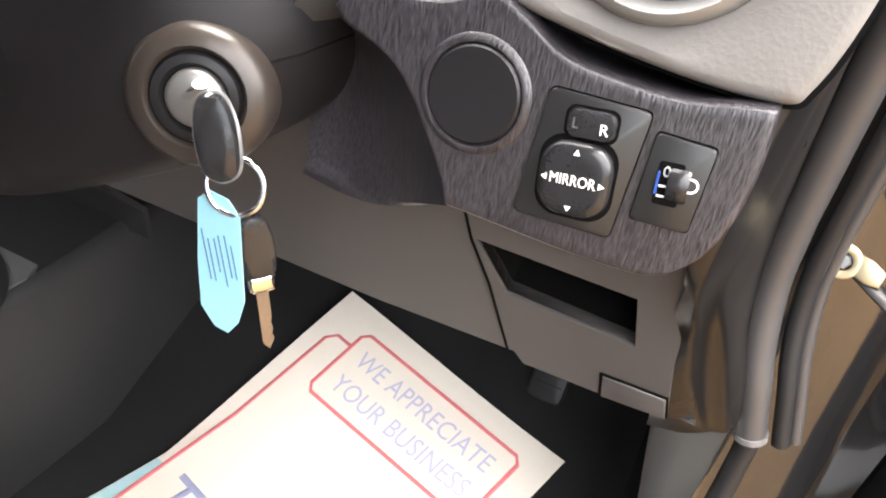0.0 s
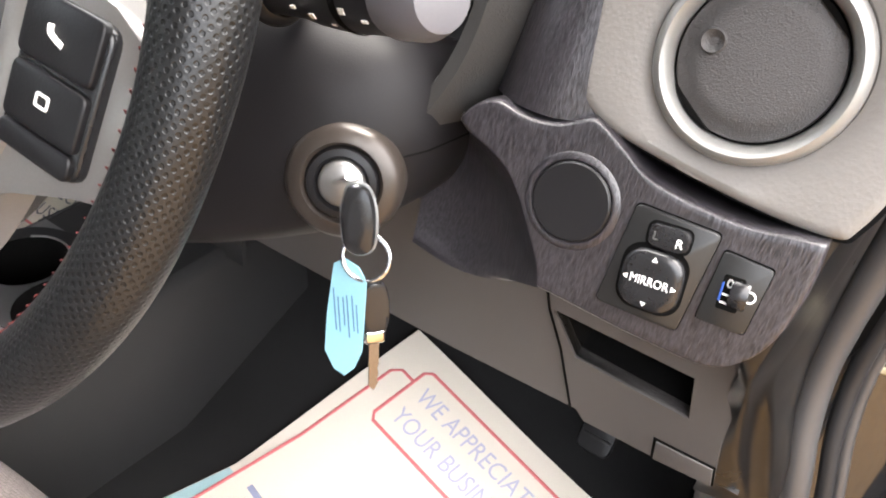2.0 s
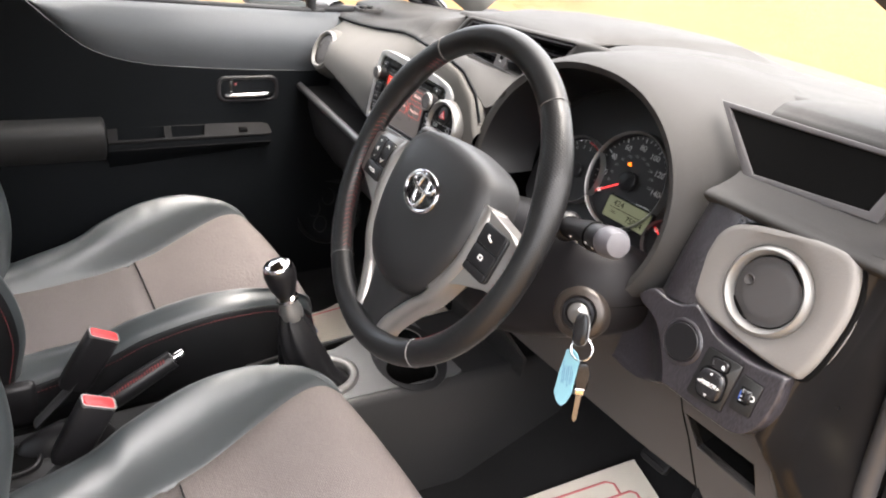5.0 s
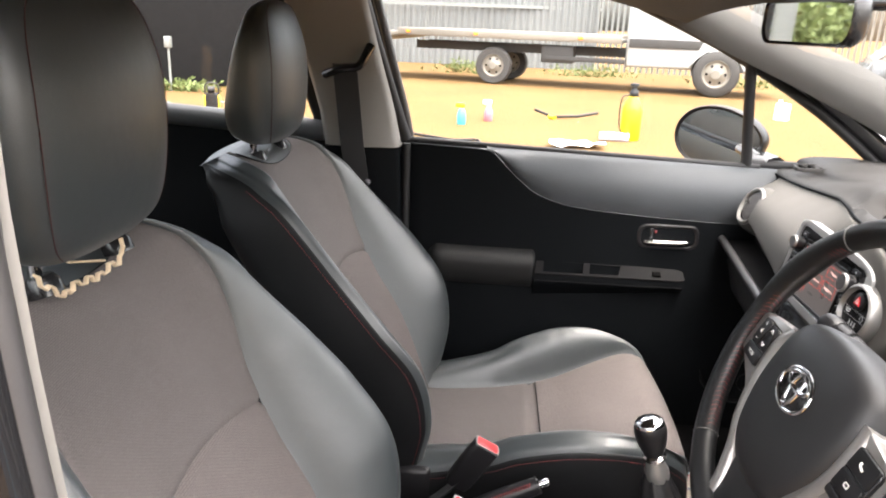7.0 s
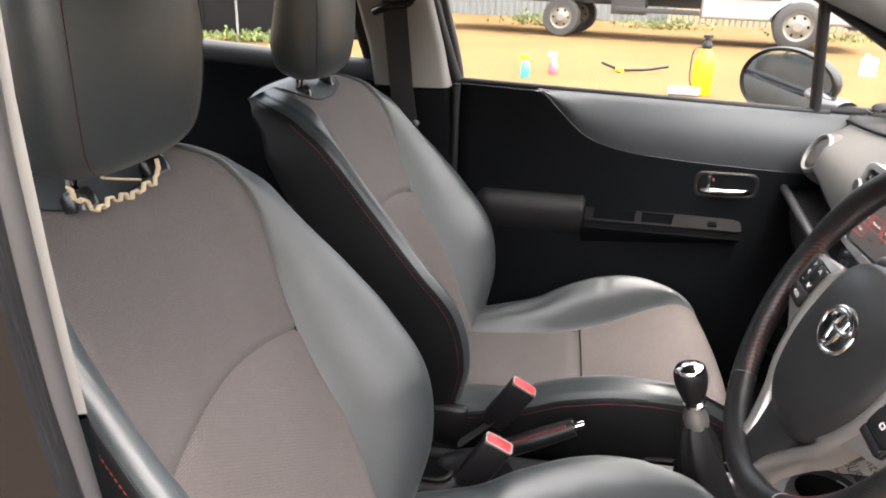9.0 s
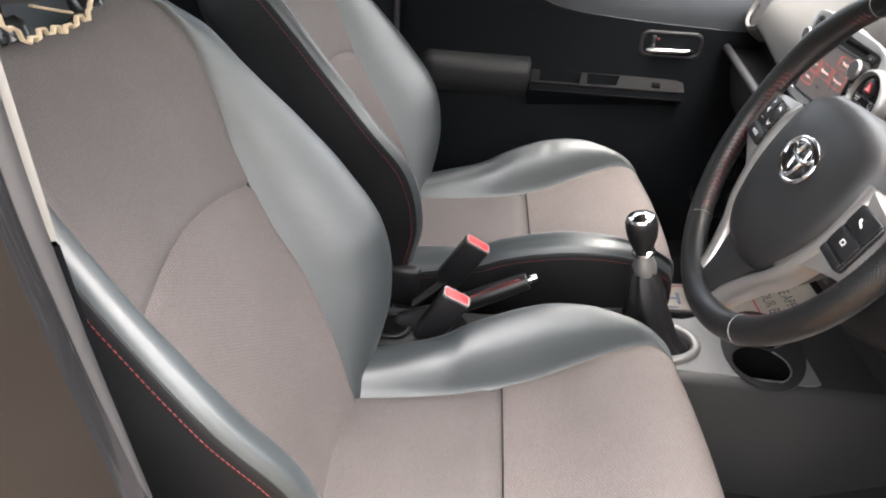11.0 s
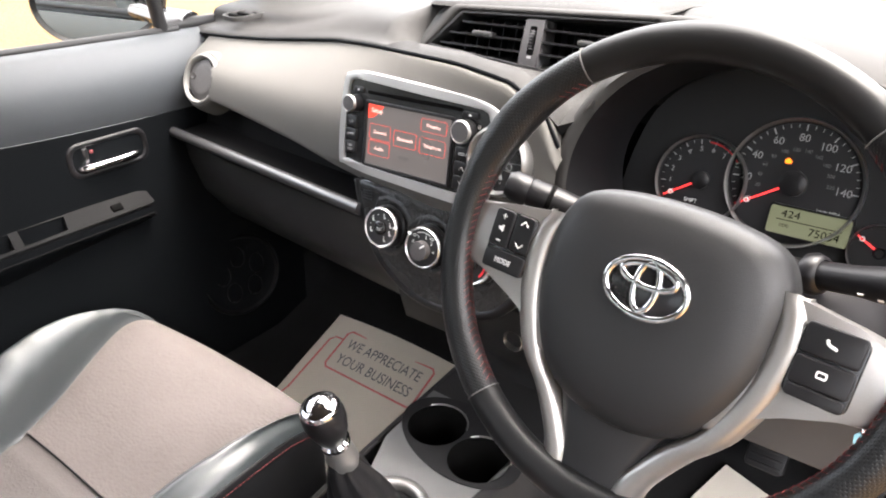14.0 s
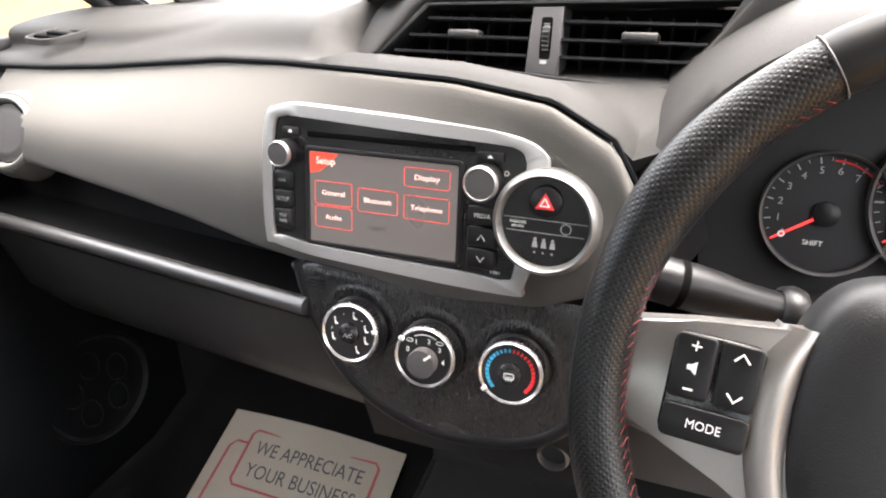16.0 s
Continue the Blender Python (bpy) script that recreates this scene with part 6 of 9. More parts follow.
# ---- instrument cluster and hood ----
ic = thing("instrument_cluster", (0.335, 0.36, 0.93), "dark instrument cluster with two round dials and an olive display", "instrument cluster")
IM = frame_at((0.371, 0.363, 1.008), (0, -1, 0.35))
IXY = lambda x, z: (x - 0.371, (z - 1.008) * 1.06)
part("backing", prism([(p.x, p.y) for p in curve([(-0.180, -0.06, 0), (-0.16, 0.05, 0), (-0.09, 0.105, 0), (0.0, 0.12, 0), (0.08, 0.10, 0), (0.13, 0.04, 0), (0.135, -0.05, 0), (0.09, -0.095, 0), (-0.05, -0.09, 0), (-0.15, -0.09, 0)], 5, closed=True)], -0.03, -0.012), DIAL, ic, "dark cluster face", m=IM)


def dial(cx, cy, r, count, numbers, start, sweep, needle):
    m = IM @ Matrix.Translation((cx, cy, 0))
    d = part("gauge", lathe([(0, -0.010), (r * 0.93, -0.010), (r * 0.95, -0.004), (r * 0.95, -0.014)], 64), DIAL, ic, "round dark gauge", m=m)
    part("gauge_ring", lathe([(r * 0.945, -0.010), (r * 0.95, -0.001), (r * 0.985, 0.001), (r, -0.004), (r, -0.014)], 72), SILVER, d, "thin silver gauge ring", m=m)
    for k in range(count):
        a = start - sweep * k / (count - 1)
        major = k % max(1, (count - 1) // (len(numbers) - 1)) == 0
        part("tick_mark", box(r * (0.10 if major else 0.055), r * (0.022 if major else 0.012), 0.0004), DIAL_INK, d, m=m @ pose(0, 0, 0, 0, 0, a) @ Matrix.Translation((r * (0.86 if major else 0.88), 0, -0.0098)))
    for k, n in enumerate(numbers):
        a = radians(start - sweep * k / (len(numbers) - 1))
        lettering("gauge_number", n, r * 0.165, DIAL_INK, m @ Matrix.Translation((r * 0.70 * math.cos(a), r * 0.70 * math.sin(a), -0.0097)), d, deep=0.0001)
    a = radians(needle)
    part("needle", prism([(-0.004, -0.0013), (r * 0.90, -0.0007), (r * 0.90, 0.0007), (-0.004, 0.0013)], -0.0085, -0.0075), NEEDLE, d, "lit red needle", m=m @ pose(0, 0, 0, 0, 0, needle))
    part("needle_hub", lathe([(r * 0.20, -0.010), (r * 0.20, -0.005), (r * 0.15, -0.003), (0, -0.003)], 32), SATIN_BLACK, d, "black needle hub", m=m)
    part("needle_tip", ring(oval(0.0026, 0.0026, 14), oval(0.0015, 0.0015, 14), -0.0085, -0.0070), WHITE_INK, d, m=m @ Matrix.Translation((r * 0.72 * math.cos(a), r * 0.72 * math.sin(a), 0)))
    return d


tx, ty = IXY(0.280, 0.993)
tac = dial(tx, ty, 0.0485, 17, ["0", "1", "2", "3", "4", "5", "6", "7", "8"], 213, 176, 213)
m_t = IM @ Matrix.Translation((tx, ty, 0))
part("red_zone", tube([(0.0415 * math.cos(radians(a)), 0.0415 * math.sin(radians(a)), -0.0094) for a in range(38, 92, 4)], 0.0009, 5), RED_INK, tac, m=m_t)
lettering("shift_text", "SHIFT", 0.0058, WHITE_INK, m_t @ Matrix.Translation((-0.006, -0.024, -0.0097)), tac, deep=0.0001)
spd = dial(0.0, 0.0, 0.066, 29, ["0", "20", "40", "60", "80", "100", "120", "140"], 213, 213, 213)
for k, n in enumerate(("20", "40", "60", "80", "100", "120", "140", "160", "180", "200", "220")):
    a = radians(213 - 213 * (20 * (k + 1) / 1.609) / 140)
    lettering("inner_number", n, 0.0052, DIM_INK, IM @ Matrix.Translation((0.034 * math.cos(a), 0.034 * math.sin(a), -0.0097)), spd, deep=0.0001)
lettering("unit_text", "km/h MPH", 0.0050, WHITE_INK, IM @ Matrix.Translation((0.038, -0.022, -0.0097)), spd, deep=0.0001)
lx, ly_ = IXY(0.394, 0.972)
LM = IM @ Matrix.Translation((lx + 0.002, ly_, -0.004))
lcd = part("display", prism(rrect(0.076, 0.028, 0.003, 3), -0.004, 0.001), LCD, ic, "olive green trip display", m=LM)
part("display_rim", ring(rrect(0.080, 0.032, 0.004, 3), rrect(0.076, 0.028, 0.003, 3), -0.004, 0.002), SATIN_BLACK, lcd, m=LM)
lettering("display_digits", "424", 0.0105, HOLE, LM @ Matrix.Translation((-0.018, 0.0070, 0.0011)), lcd, width=0.018, deep=0.0001)
lettering("display_digits", "75034", 0.0115, HOLE, LM @ Matrix.Translation((0.016, -0.0065, 0.0011)), lcd, width=0.028, deep=0.0001)
part("display_line", box(0.062, 0.0008, 0.0002), HOLE, lcd, m=LM @ Matrix.Translation((0.0, 0.0008, 0.0011)))
lettering("display_text", "ODO", 0.0045, HOLE, LM @ Matrix.Translation((-0.022, -0.0050, 0.0011)), lcd, width=0.009, deep=0.0001)
part("warning_lamp", prism([(-0.0030, -0.0014), (0.0030, -0.0014), (0.0030, 0.002), (0.0014, 0.002), (0.0014, 0.0036), (-0.0014, 0.0036), (-0.0014, 0.002), (-0.0030, 0.002)], -0.0096, -0.0086), AMBER, ic, "lit amber engine warning lamp", m=IM @ Matrix.Translation((*IXY(0.361, 1.027), 0)))
fx, fy = IXY(0.462, 0.962)
dial(fx, fy, 0.028, 5, ["", ""], 150, 120, 150)
part("trip_button", lathe([(0.0045, -0.012), (0.0045, 0.012), (0.003, 0.015), (0, 0.015)], 18), SATIN_BLACK, ic, m=IM @ Matrix.Translation((*IXY(0.475, 0.94), 0)))

hd_ = thing("cluster_hood", (0.33, 0.40, 0.95), "charcoal arched hood over the instruments", "instrument hood")
rows = []
for cx, cz, hw, hh, y0, lean in ((0.335, 1.00, 0.245, 0.150, 0.560, 0.0), (0.335, 1.00, 0.225, 0.158, 0.44, 0.1), (0.335, 1.00, 0.205, 0.158, 0.335, 0.2), (0.335, 1.00, 0.193, 0.153, 0.288, 0.25), (0.335, 1.00, 0.184, 0.147, 0.277, 0.25), (0.336, 1.00, 0.174, 0.139, 0.281, 0.25), (0.338, 1.00, 0.164, 0.128, 0.31, 0.28), (0.340, 1.00, 0.150, 0.110, 0.365, 0.33)):
    row = []
    for k in range(49):
        a = radians(-31 + 231 * k / 48)
        z = cz + hh * math.sin(a)
        row.append((cx + hw * math.copysign(abs(math.cos(a)) ** 0.9, math.cos(a)), y0 + lean * (z - cz), z))
    rows.append(row)
part("hood", grid(rows[:6]), UPPER, hd_, "charcoal grained hood", smooth=70)
part("inner_lining", grid(rows[5:]), SATIN_BLACK, hd_, "black inner lining of the hood", smooth=70)

# open pocket above the driver's vent: flat black sheet for its shaded depth
dp = thing("dash_pocket", (0.60, 0.36, 1.08), "small open black pocket in the dashboard top", "dash pocket")
DPM = frame_at((0.59, 0.361, 1.108), (0, -1, 0.34))
DPX = lambda x, z: (x - 0.59, (z - 1.108) * 1.05)
po_ = [DPX(x, z) for x, z in ((0.480, 1.140), (0.700, 1.140), (0.690, 1.080), (0.548, 1.074))]
pi_ = [DPX(x, z) for x, z in ((0.496, 1.134), (0.690, 1.135), (0.678, 1.087), (0.556, 1.081))]
part("frame", ring(po_, pi_, -0.006, 0.004, 0.002), PLASTIC, dp, "charcoal frame", m=DPM, smooth=30)
part("floor", prism(pi_, 0.0005, 0.0012), HOLE, dp, "flat black sheet drawn for the pocket shade", m=DPM)

# small slotted outlets on the dash top and the pillar foot
dv = thing("defroster_outlet", (-0.62, 0.60, 1.115), "small slotted charcoal outlet on the dash top", "air vent")
for k in range(4):
    part("slot", box(0.050, 0.007, 0.006, 0.001), HOLE, dv, "dark slot", m=Matrix.Translation((-0.622, 0.452 + 0.020 * k, 1.0775)) @ pose(0, 0, 0, 4, 0, -10))
part("rim", ring(rrect(0.064, 0.092, 0.02, 6), rrect(0.056, 0.084, 0.018, 6), -0.004, 0.004, 0.001), UPPER, dv, m=Matrix.Translation((-0.622, 0.482, 1.0775)) @ pose(0, 0, 0, 3, 0, -10))


# ---- steering wheel ----
sw = thing("steering_wheel", (0.341, 0.087, 1.015), "black leather three-spoke steering wheel with silver spokes and red stitching", "steering wheel")
WN = Vector((0, -math.cos(radians(24.6)), math.sin(radians(24.6))))
WM = frame_at((0.3418, 0.089, 1.010), WN) @ pose(0, 0, 0, 0, 0, -4)
WR = frame_at((0.3418, 0.0913, 1.010), (-0.0155, -math.cos(radians(23.6)), math.sin(radians(23.6)))) @ pose(0, 0, 0, 0, 0, -4)
RIM, TUBE = 0.183, 0.0152
PERF = material("perforated_black_leather", (0.0075, 0.0077, 0.0082), 0.33, vary=0.2, grain=900, bump=0.2, spec=0.4)
def perforate(m, pitch, dark):
    """Punch a grid of small holes into a leather, by its own running coordinates in metres."""
    n, l = m.node_tree.nodes, m.node_tree.links
    b = n["Principled BSDF"]
    uv, mp, t, r = n.new("ShaderNodeUVMap"), n.new("ShaderNodeMapping"), n.new("ShaderNodeTexVoronoi"), n.new("ShaderNodeMapRange")
    uv.uv_map = "run"
    mp.inputs["Rotation"].default_value = (0, 0, radians(45))
    t.inputs["Scale"].default_value, t.inputs["Randomness"].default_value = 1.0 / pitch, 0.0
    l.new(uv.outputs["UV"], mp.inputs["Vector"])
    l.new(mp.outputs["Vector"], t.inputs["Vector"])
    r.inputs["From Min"].default_value, r.inputs["From Max"].default_value = 0.20, 0.34
    r.inputs["To Min"].default_value, r.inputs["To Max"].default_value = dark, 1.0
    l.new(t.outputs["Distance"], r.inputs["Value"])
    mx, bp = n.new("ShaderNodeMix"), n.new("ShaderNodeBump")
    mx.data_type, mx.blend_type = "RGBA", "MULTIPLY"
    mx.inputs["Factor"].default_value = 1.0
    l.new(b.inputs["Base Color"].links[0].from_socket, mx.inputs["A"])
    l.new(r.outputs["Result"], mx.inputs["B"])
    l.new(mx.outputs["Result"], b.inputs["Base Color"])
    bp.inputs["Strength"].default_value, bp.inputs["Distance"].default_value = 0.5, 0.0005
    l.new(r.outputs["Result"], bp.inputs["Height"])
    l.new(b.inputs["Normal"].links[0].from_socket, bp.inputs["Normal"])
    l.new(bp.outputs["Normal"], b.inputs["Normal"])
    return m


perforate(PERF, 0.0027, 0.25)
RIM_LEATHER = material("smooth_rim_leather", (0.0085, 0.0087, 0.0092), 0.40, vary=0.2, grain=1400, bump=0.08, spec=0.28)


RIM_SEAM = material("worn_seam_thread", (0.10, 0.10, 0.10), 0.6, vary=0.2, bump=0.1)


def rim_at(a, t, r=TUBE, grow=1.0):
    """A point of the rim: a clockwise from the top, t round the section."""
    a = radians(a)
    d = RIM + r * grow * math.cos(t)
    return Vector((d * math.sin(a), d * math.cos(a), r * 0.92 * grow * math.sin(t)))


def rim_part(a0, a1, mat, label):
    rows = []
    for a in np.linspace(a0, a1, 40):
        b = (a + 180) % 360 - 180
        thumb = 1 + 0.16 * math.exp(-((abs(b) - 62) / 13) ** 2) - 0.05 * math.exp(-((abs(b) - 92) / 10) ** 2)
        end = min(1.0, 0.965 + 0.035 * min(a - a0, a1 - a) / 1.2)
        rows.append([rim_at(a, t, TUBE, thumb * end) for t in np.linspace(0, 2 * math.pi, 25)[:-1]])
    bm = grid(rows, close=True)
    run = bm.loops.layers.uv.new("run")
    bm.verts.index_update()
    for f in bm.faces:
        ring_at = [v.index % 24 for v in f.verts]
        wrap = max(ring_at) - min(ring_at) > 12
        for lp in f.loops:
            i, j = divmod(lp.vert.index, 24)
            lp[run].uv = (RIM * radians(a1 - a0) * i / 39, 2 * math.pi * TUBE * (j + (24 if wrap and j < 12 else 0)) / 24)
    return part("rim", bm, mat, sw, label, m=WR, smooth=80)


rim_part(-37, 37, RIM_LEATHER, "smooth black leather top of the rim")
rim_right = rim_part(37, 143, PERF, "perforated black leather grip")
rim_part(143, 217, RIM_LEATHER, "smooth black leather bottom of the rim")
rim_left = rim_part(217, 323, PERF, "perforated black leather grip")
for a, owner in ((-37, rim_left), (37, rim_right), (143, rim_right), (217, rim_left)):
    part("rim_seam", tube([rim_at(a, t, TUBE + 0.0004) for t in np.linspace(0.3, 2 * math.pi + 0.3, 30)[:-1]], 0.0006, 5, closed=True), RIM_SEAM, owner, "grey seam round the rim", m=WR)
for a0, a1, owner in ((40, 141, rim_right), (219, 320, rim_left)):
    bm_ = bmesh.new()
    for a in np.arange(a0, a1, 2.1):
        p, q = rim_at(a, 2.55, TUBE + 0.0006), rim_at(a + 1.3, 2.95, TUBE + 0.0006)
        join(bm_, tube([p, q], 0.00036, 4))
        p, q = rim_at(a + 1.3, 2.95, TUBE + 0.0006), rim_at(a + 0.3, 3.35, TUBE + 0.0006)
        join(bm_, tube([p, q], 0.00036, 4))
    tagged(part("rim_stitching", bm_, STITCH, owner, "red cross stitching", m=WR), kind="stuff")

# hub
HUB = curve([(-0.096, 0.002, 0), (-0.090, 0.036, 0), (-0.066, 0.058, 0), (0.0, 0.066, 0), (0.066, 0.058, 0), (0.090, 0.036, 0), (0.096, 0.002, 0), (0.091, -0.045, 0), (0.070, -0.090, 0), (0.040, -0.113, 0), (0.0, -0.120, 0), (-0.040, -0.113, 0), (-0.070, -0.090, 0), (-0.091, -0.045, 0)], 5, closed=True)
rows = [[(p.x * k, (p.y + 0.025) * k - 0.025, z) for p in HUB] for k, z in ((1.0, -0.045), (1.0, -0.018), (0.985, -0.008), (0.94, 0.000), (0.82, 0.006), (0.60, 0.0098), (0.35, 0.0115), (0.10, 0.012), (0.001, 0.012))]
AIRBAG = material("airbag_cover", (0.0108, 0.0110, 0.0118), 0.45, vary=0.12, grain=1100, bump=0.35)
hub = part("airbag_cover", grid(rows, close=True), AIRBAG, sw, "dark grey grained airbag cover", m=WM, smooth=80)
LG = WM @ Matrix.Translation((0, -0.003, 0.0125))
part("badge_plate", lathe([(0, 0.0002), (0.030, 0.0), (0.033, -0.002)], 40), GLOSS_BLACK, hub, "dark badge recess", m=LG @ Matrix.Diagonal((1.0, 0.74, 1, 1)))
for ax_, ay, cy in ((0.0320, 0.0220, 0.0), (0.0215, 0.0085, 0.0095), (0.0090, 0.0195, 0.0015)):
    part("badge_oval", tube([(ax_ * math.cos(a), cy + ay * math.sin(a), 0.001) for a in np.linspace(0, 2 * math.pi, 49)[:-1]], 0.0026, 8, closed=True, flat=0.7), CHROME, hub, "plain chrome oval", m=LG)
for k, w in enumerate((0.012, 0.034, 0.014)):
    part("cover_mark", box(w, 0.004, 0.0006), PLASTIC, hub, "faint moulded mark", m=WM @ Matrix.Translation((0.0, -0.052 - 0.011 * k, 0.0085 - 0.001 * k)))

# spokes
WS = WM @ Matrix.Translation((0, -0.0085, 0))
for s in (-1, 1):
    o = [(0.070, 0.040), (0.098, 0.036), (0.140, 0.030), (0.172, 0.024), (0.172, -0.030), (0.145, -0.034), (0.114, -0.040), (0.099, -0.048), (0.089, -0.062), (0.078, -0.078), (0.066, -0.080), (0.066, -0.02)]
    o = [(s * x, y) for x, y in o]
    o = o if s > 0 else o[::-1]
    spoke = part("spoke", prism(o, -0.026, -0.003, 0.006, 3), SPOKE, sw, "satin silver spoke", m=WS)
    arc = curve([(s * 0.092, 0.029, -0.003), (s * 0.101, 0.004, 0.001), (s * 0.098, -0.040, 0.0), (s * 0.080, -0.088, -0.002), (s * 0.056, -0.118, -0.004), (s * 0.036, -0.150, -0.004), (s * 0.031, -0.166, -0.004)], 6)
    rows = [[p + Vector((s * a * 0.013, 0, c)) for a, c in ((-0.9, -0.020), (-0.8, -0.004), (-0.2, 0.0015), (0.5, 0.0), (0.9, -0.006), (1.0, -0.020))] for p in arc]
    part("spoke_trim", grid(rows), SPOKE, spoke, "curved silver trim", m=WM, smooth=70)
    # switch pad
    c = s * 0.128
    pad = part("switch_pad", prism(rrect(0.042, 0.053, 0.006, 4, c, -0.002), -0.005, 0.001, 0.0015), GLOSS_BLACK, spoke, "gloss black switch pad", m=WS)
    if s < 0:
        for bx, by_, bw, bh in ((c - 0.0105, 0.008, 0.019, 0.032), (c + 0.0105, 0.008, 0.019, 0.032), (c, -0.0195, 0.040, 0.017)):
            part("switch", prism(rrect(bw, bh, 0.003, 3, bx, by_), 0.0, 0.0032, 0.001), SATIN_BLACK, pad, m=WS)
        lettering("switch_text", "MODE", 0.0065, WHITE_INK, WS @ Matrix.Translation((c, -0.0195, 0.0033)), pad, width=0.016, deep=0.0001)
        lettering("switch_text", "+", 0.0100, WHITE_INK, WS @ Matrix.Translation((c - 0.0105, 0.018, 0.0033)), pad, deep=0.0001)
        part("switch_mark", box(0.0045, 0.0010, 0.0003), WHITE_INK, pad, m=WS @ Matrix.Translation((c - 0.0105, -0.003, 0.0033)))
        part("speaker_mark", prism([(c - 0.0130, 0.0066), (c - 0.0112, 0.0066), (c - 0.0085, 0.0046), (c - 0.0085, 0.0112), (c - 0.0112, 0.0092), (c - 0.0130, 0.0092)], 0.0032, 0.0036), WHITE_INK, pad, m=WS)
        for q, yy in ((1, 0.018), (-1, -0.002)):
            part("arrow_mark", tube([(c + 0.0070, yy - q * 0.002, 0.0034), (c + 0.0105, yy + q * 0.0018, 0.0034), (c + 0.0140, yy - q * 0.002, 0.0034)], 0.0006, 5), WHITE_INK, pad, m=WS)
    else:
        for by_, bh in ((0.0145, 0.022), (-0.0085, 0.020), (-0.0235, 0.009)):
            part("switch", prism(rrect(0.038, bh, 0.003, 3, c, by_), 0.0, 0.0032, 0.001), SATIN_BLACK, pad, m=WS)
        part("phone_mark", tube(curve([(c - 0.004, 0.0170, 0.0034), (c - 0.003, 0.0140, 0.0034), (c + 0.003, 0.0120, 0.0034)], 4), 0.0012, 5), WHITE_INK, pad, m=WS)
        part("display_mark", ring(rrect(0.007, 0.005, 0.001, 2, c, -0.0075), rrect(0.005, 0.003, 0.0006, 2, c, -0.0075), 0.0032, 0.0036), WHITE_INK, pad, m=WS)
# bottom spoke
rows = [[(x, y, z) for x, y, z in ((-w, y, -0.02), (-w, y, -0.010), (-w * 0.8, y, -0.006), (w * 0.8, y, -0.006), (w, y, -0.010), (w, y, -0.02))] for y, w in ((-0.095, 0.052), (-0.12, 0.040), (-0.145, 0.030), (-0.166, 0.027))]
part("lower_spoke", grid(rows), AIRBAG, sw, "dark lower spoke", m=WM, smooth=70)

# ---- steering column, stalks and ignition ----
COLUMN = material("grained_black_column_plastic", (0.0068, 0.0064, 0.0072), 0.46, vary=0.15, grain=1200, bump=0.15, spec=0.16)
sc_ = thing("steering_column_cover", (0.42, 0.25, 0.85), "black plastic steering column cover", "column cover")
section = curve([(x, 0, z) for x, z in ((0.530, 0.912), (0.526, 0.932), (0.514, 0.953), (0.494, 0.968), (0.450, 0.979), (0.380, 0.985), (0.310, 0.980), (0.262, 0.965), (0.240, 0.930), (0.238, 0.880), (0.252, 0.840), (0.285, 0.812), (0.335, 0.806), (0.385, 0.819), (0.455, 0.845), (0.503, 0.864), (0.523, 0.884))], 4, closed=True)
section = [Vector((p.x if p.x < 0.45 else 0.45 + (p.x - 0.45) * 0.74, 0, p.z)) for p in section]
rows = []
for y, k in ((0.184, 0.10), (0.1855, 0.40), (0.190, 0.64), (0.198, 0.80), (0.209, 0.90), (0.225, 0.965), (0.26, 1.0), (0.33, 1.02), (0.42, 1.03)):
    rows.append([(0.39 + (p.x - 0.39) * k, y + 0.28 * max(0.0, k * (p.x - 0.39)) + 0.26 * k * (p.z - 0.905), 0.905 + (p.z - 0.905) * k * (interp(y, (0.225, 0.26, 0.33, 0.42), (1.0, 0.8, 0.35, 0.1)) if p.z > 0.905 else 1.0)) for p in section])
cut_at = next(i for i in range(8, len(section)) if section[i].z < 0.912)
part("upper_shell", grid([r[:cut_at + 1] for r in rows]), COLUMN, sc_, "satin black upper shell", smooth=80)
bm_ = grid([r[cut_at:] + r[:1] for r in rows])
bm_.faces.new([bm_.verts.new(q) for q in rows[0]])
bmesh.ops.remove_doubles(bm_, verts=bm_.verts[:], dist=1e-5)
part("lower_shell", bm_, COLUMN, sc_, "satin black lower shell", smooth=80)
part("parting_line", tube([r[0] for r in rows[2:]], 0.0006, 5), HOLE, sc_)
IG = frame_at((0.4792, 0.2185, 0.8995), (0.46, -0.84, 0.28))
BEZEL = material("bronze_grey_bezel", (0.034, 0.028, 0.024), 0.34, metal=0.3, vary=0.15, grain=600, bump=0.05)
ign = thing("ignition_lock", (0.476, 0.21, 0.897), "round ignition lock with a grey-brown bezel", "ignition lock")
part("bezel", lathe([(0.0200, 0.004), (0.0220, 0.0065), (0.0280, 0.0055), (0.0315, 0.001), (0.0330, -0.006), (0.0330, -0.03)], 56), BEZEL, ign, "bronze grey bezel", m=IG)
part("inner_ring", lathe([(0.0130, 0.004), (0.0150, 0.0075), (0.0185, 0.0070), (0.0200, 0.0030), (0.0200, -0.01)], 48), SATIN_BLACK, ign, "black inner ring", m=IG)
part("lock_barrel", lathe([(0.0, 0.0085), (0.0105, 0.0085), (0.0125, 0.0070), (0.0130, 0.0)], 40), SILVER, ign, "silver lock barrel", m=IG)

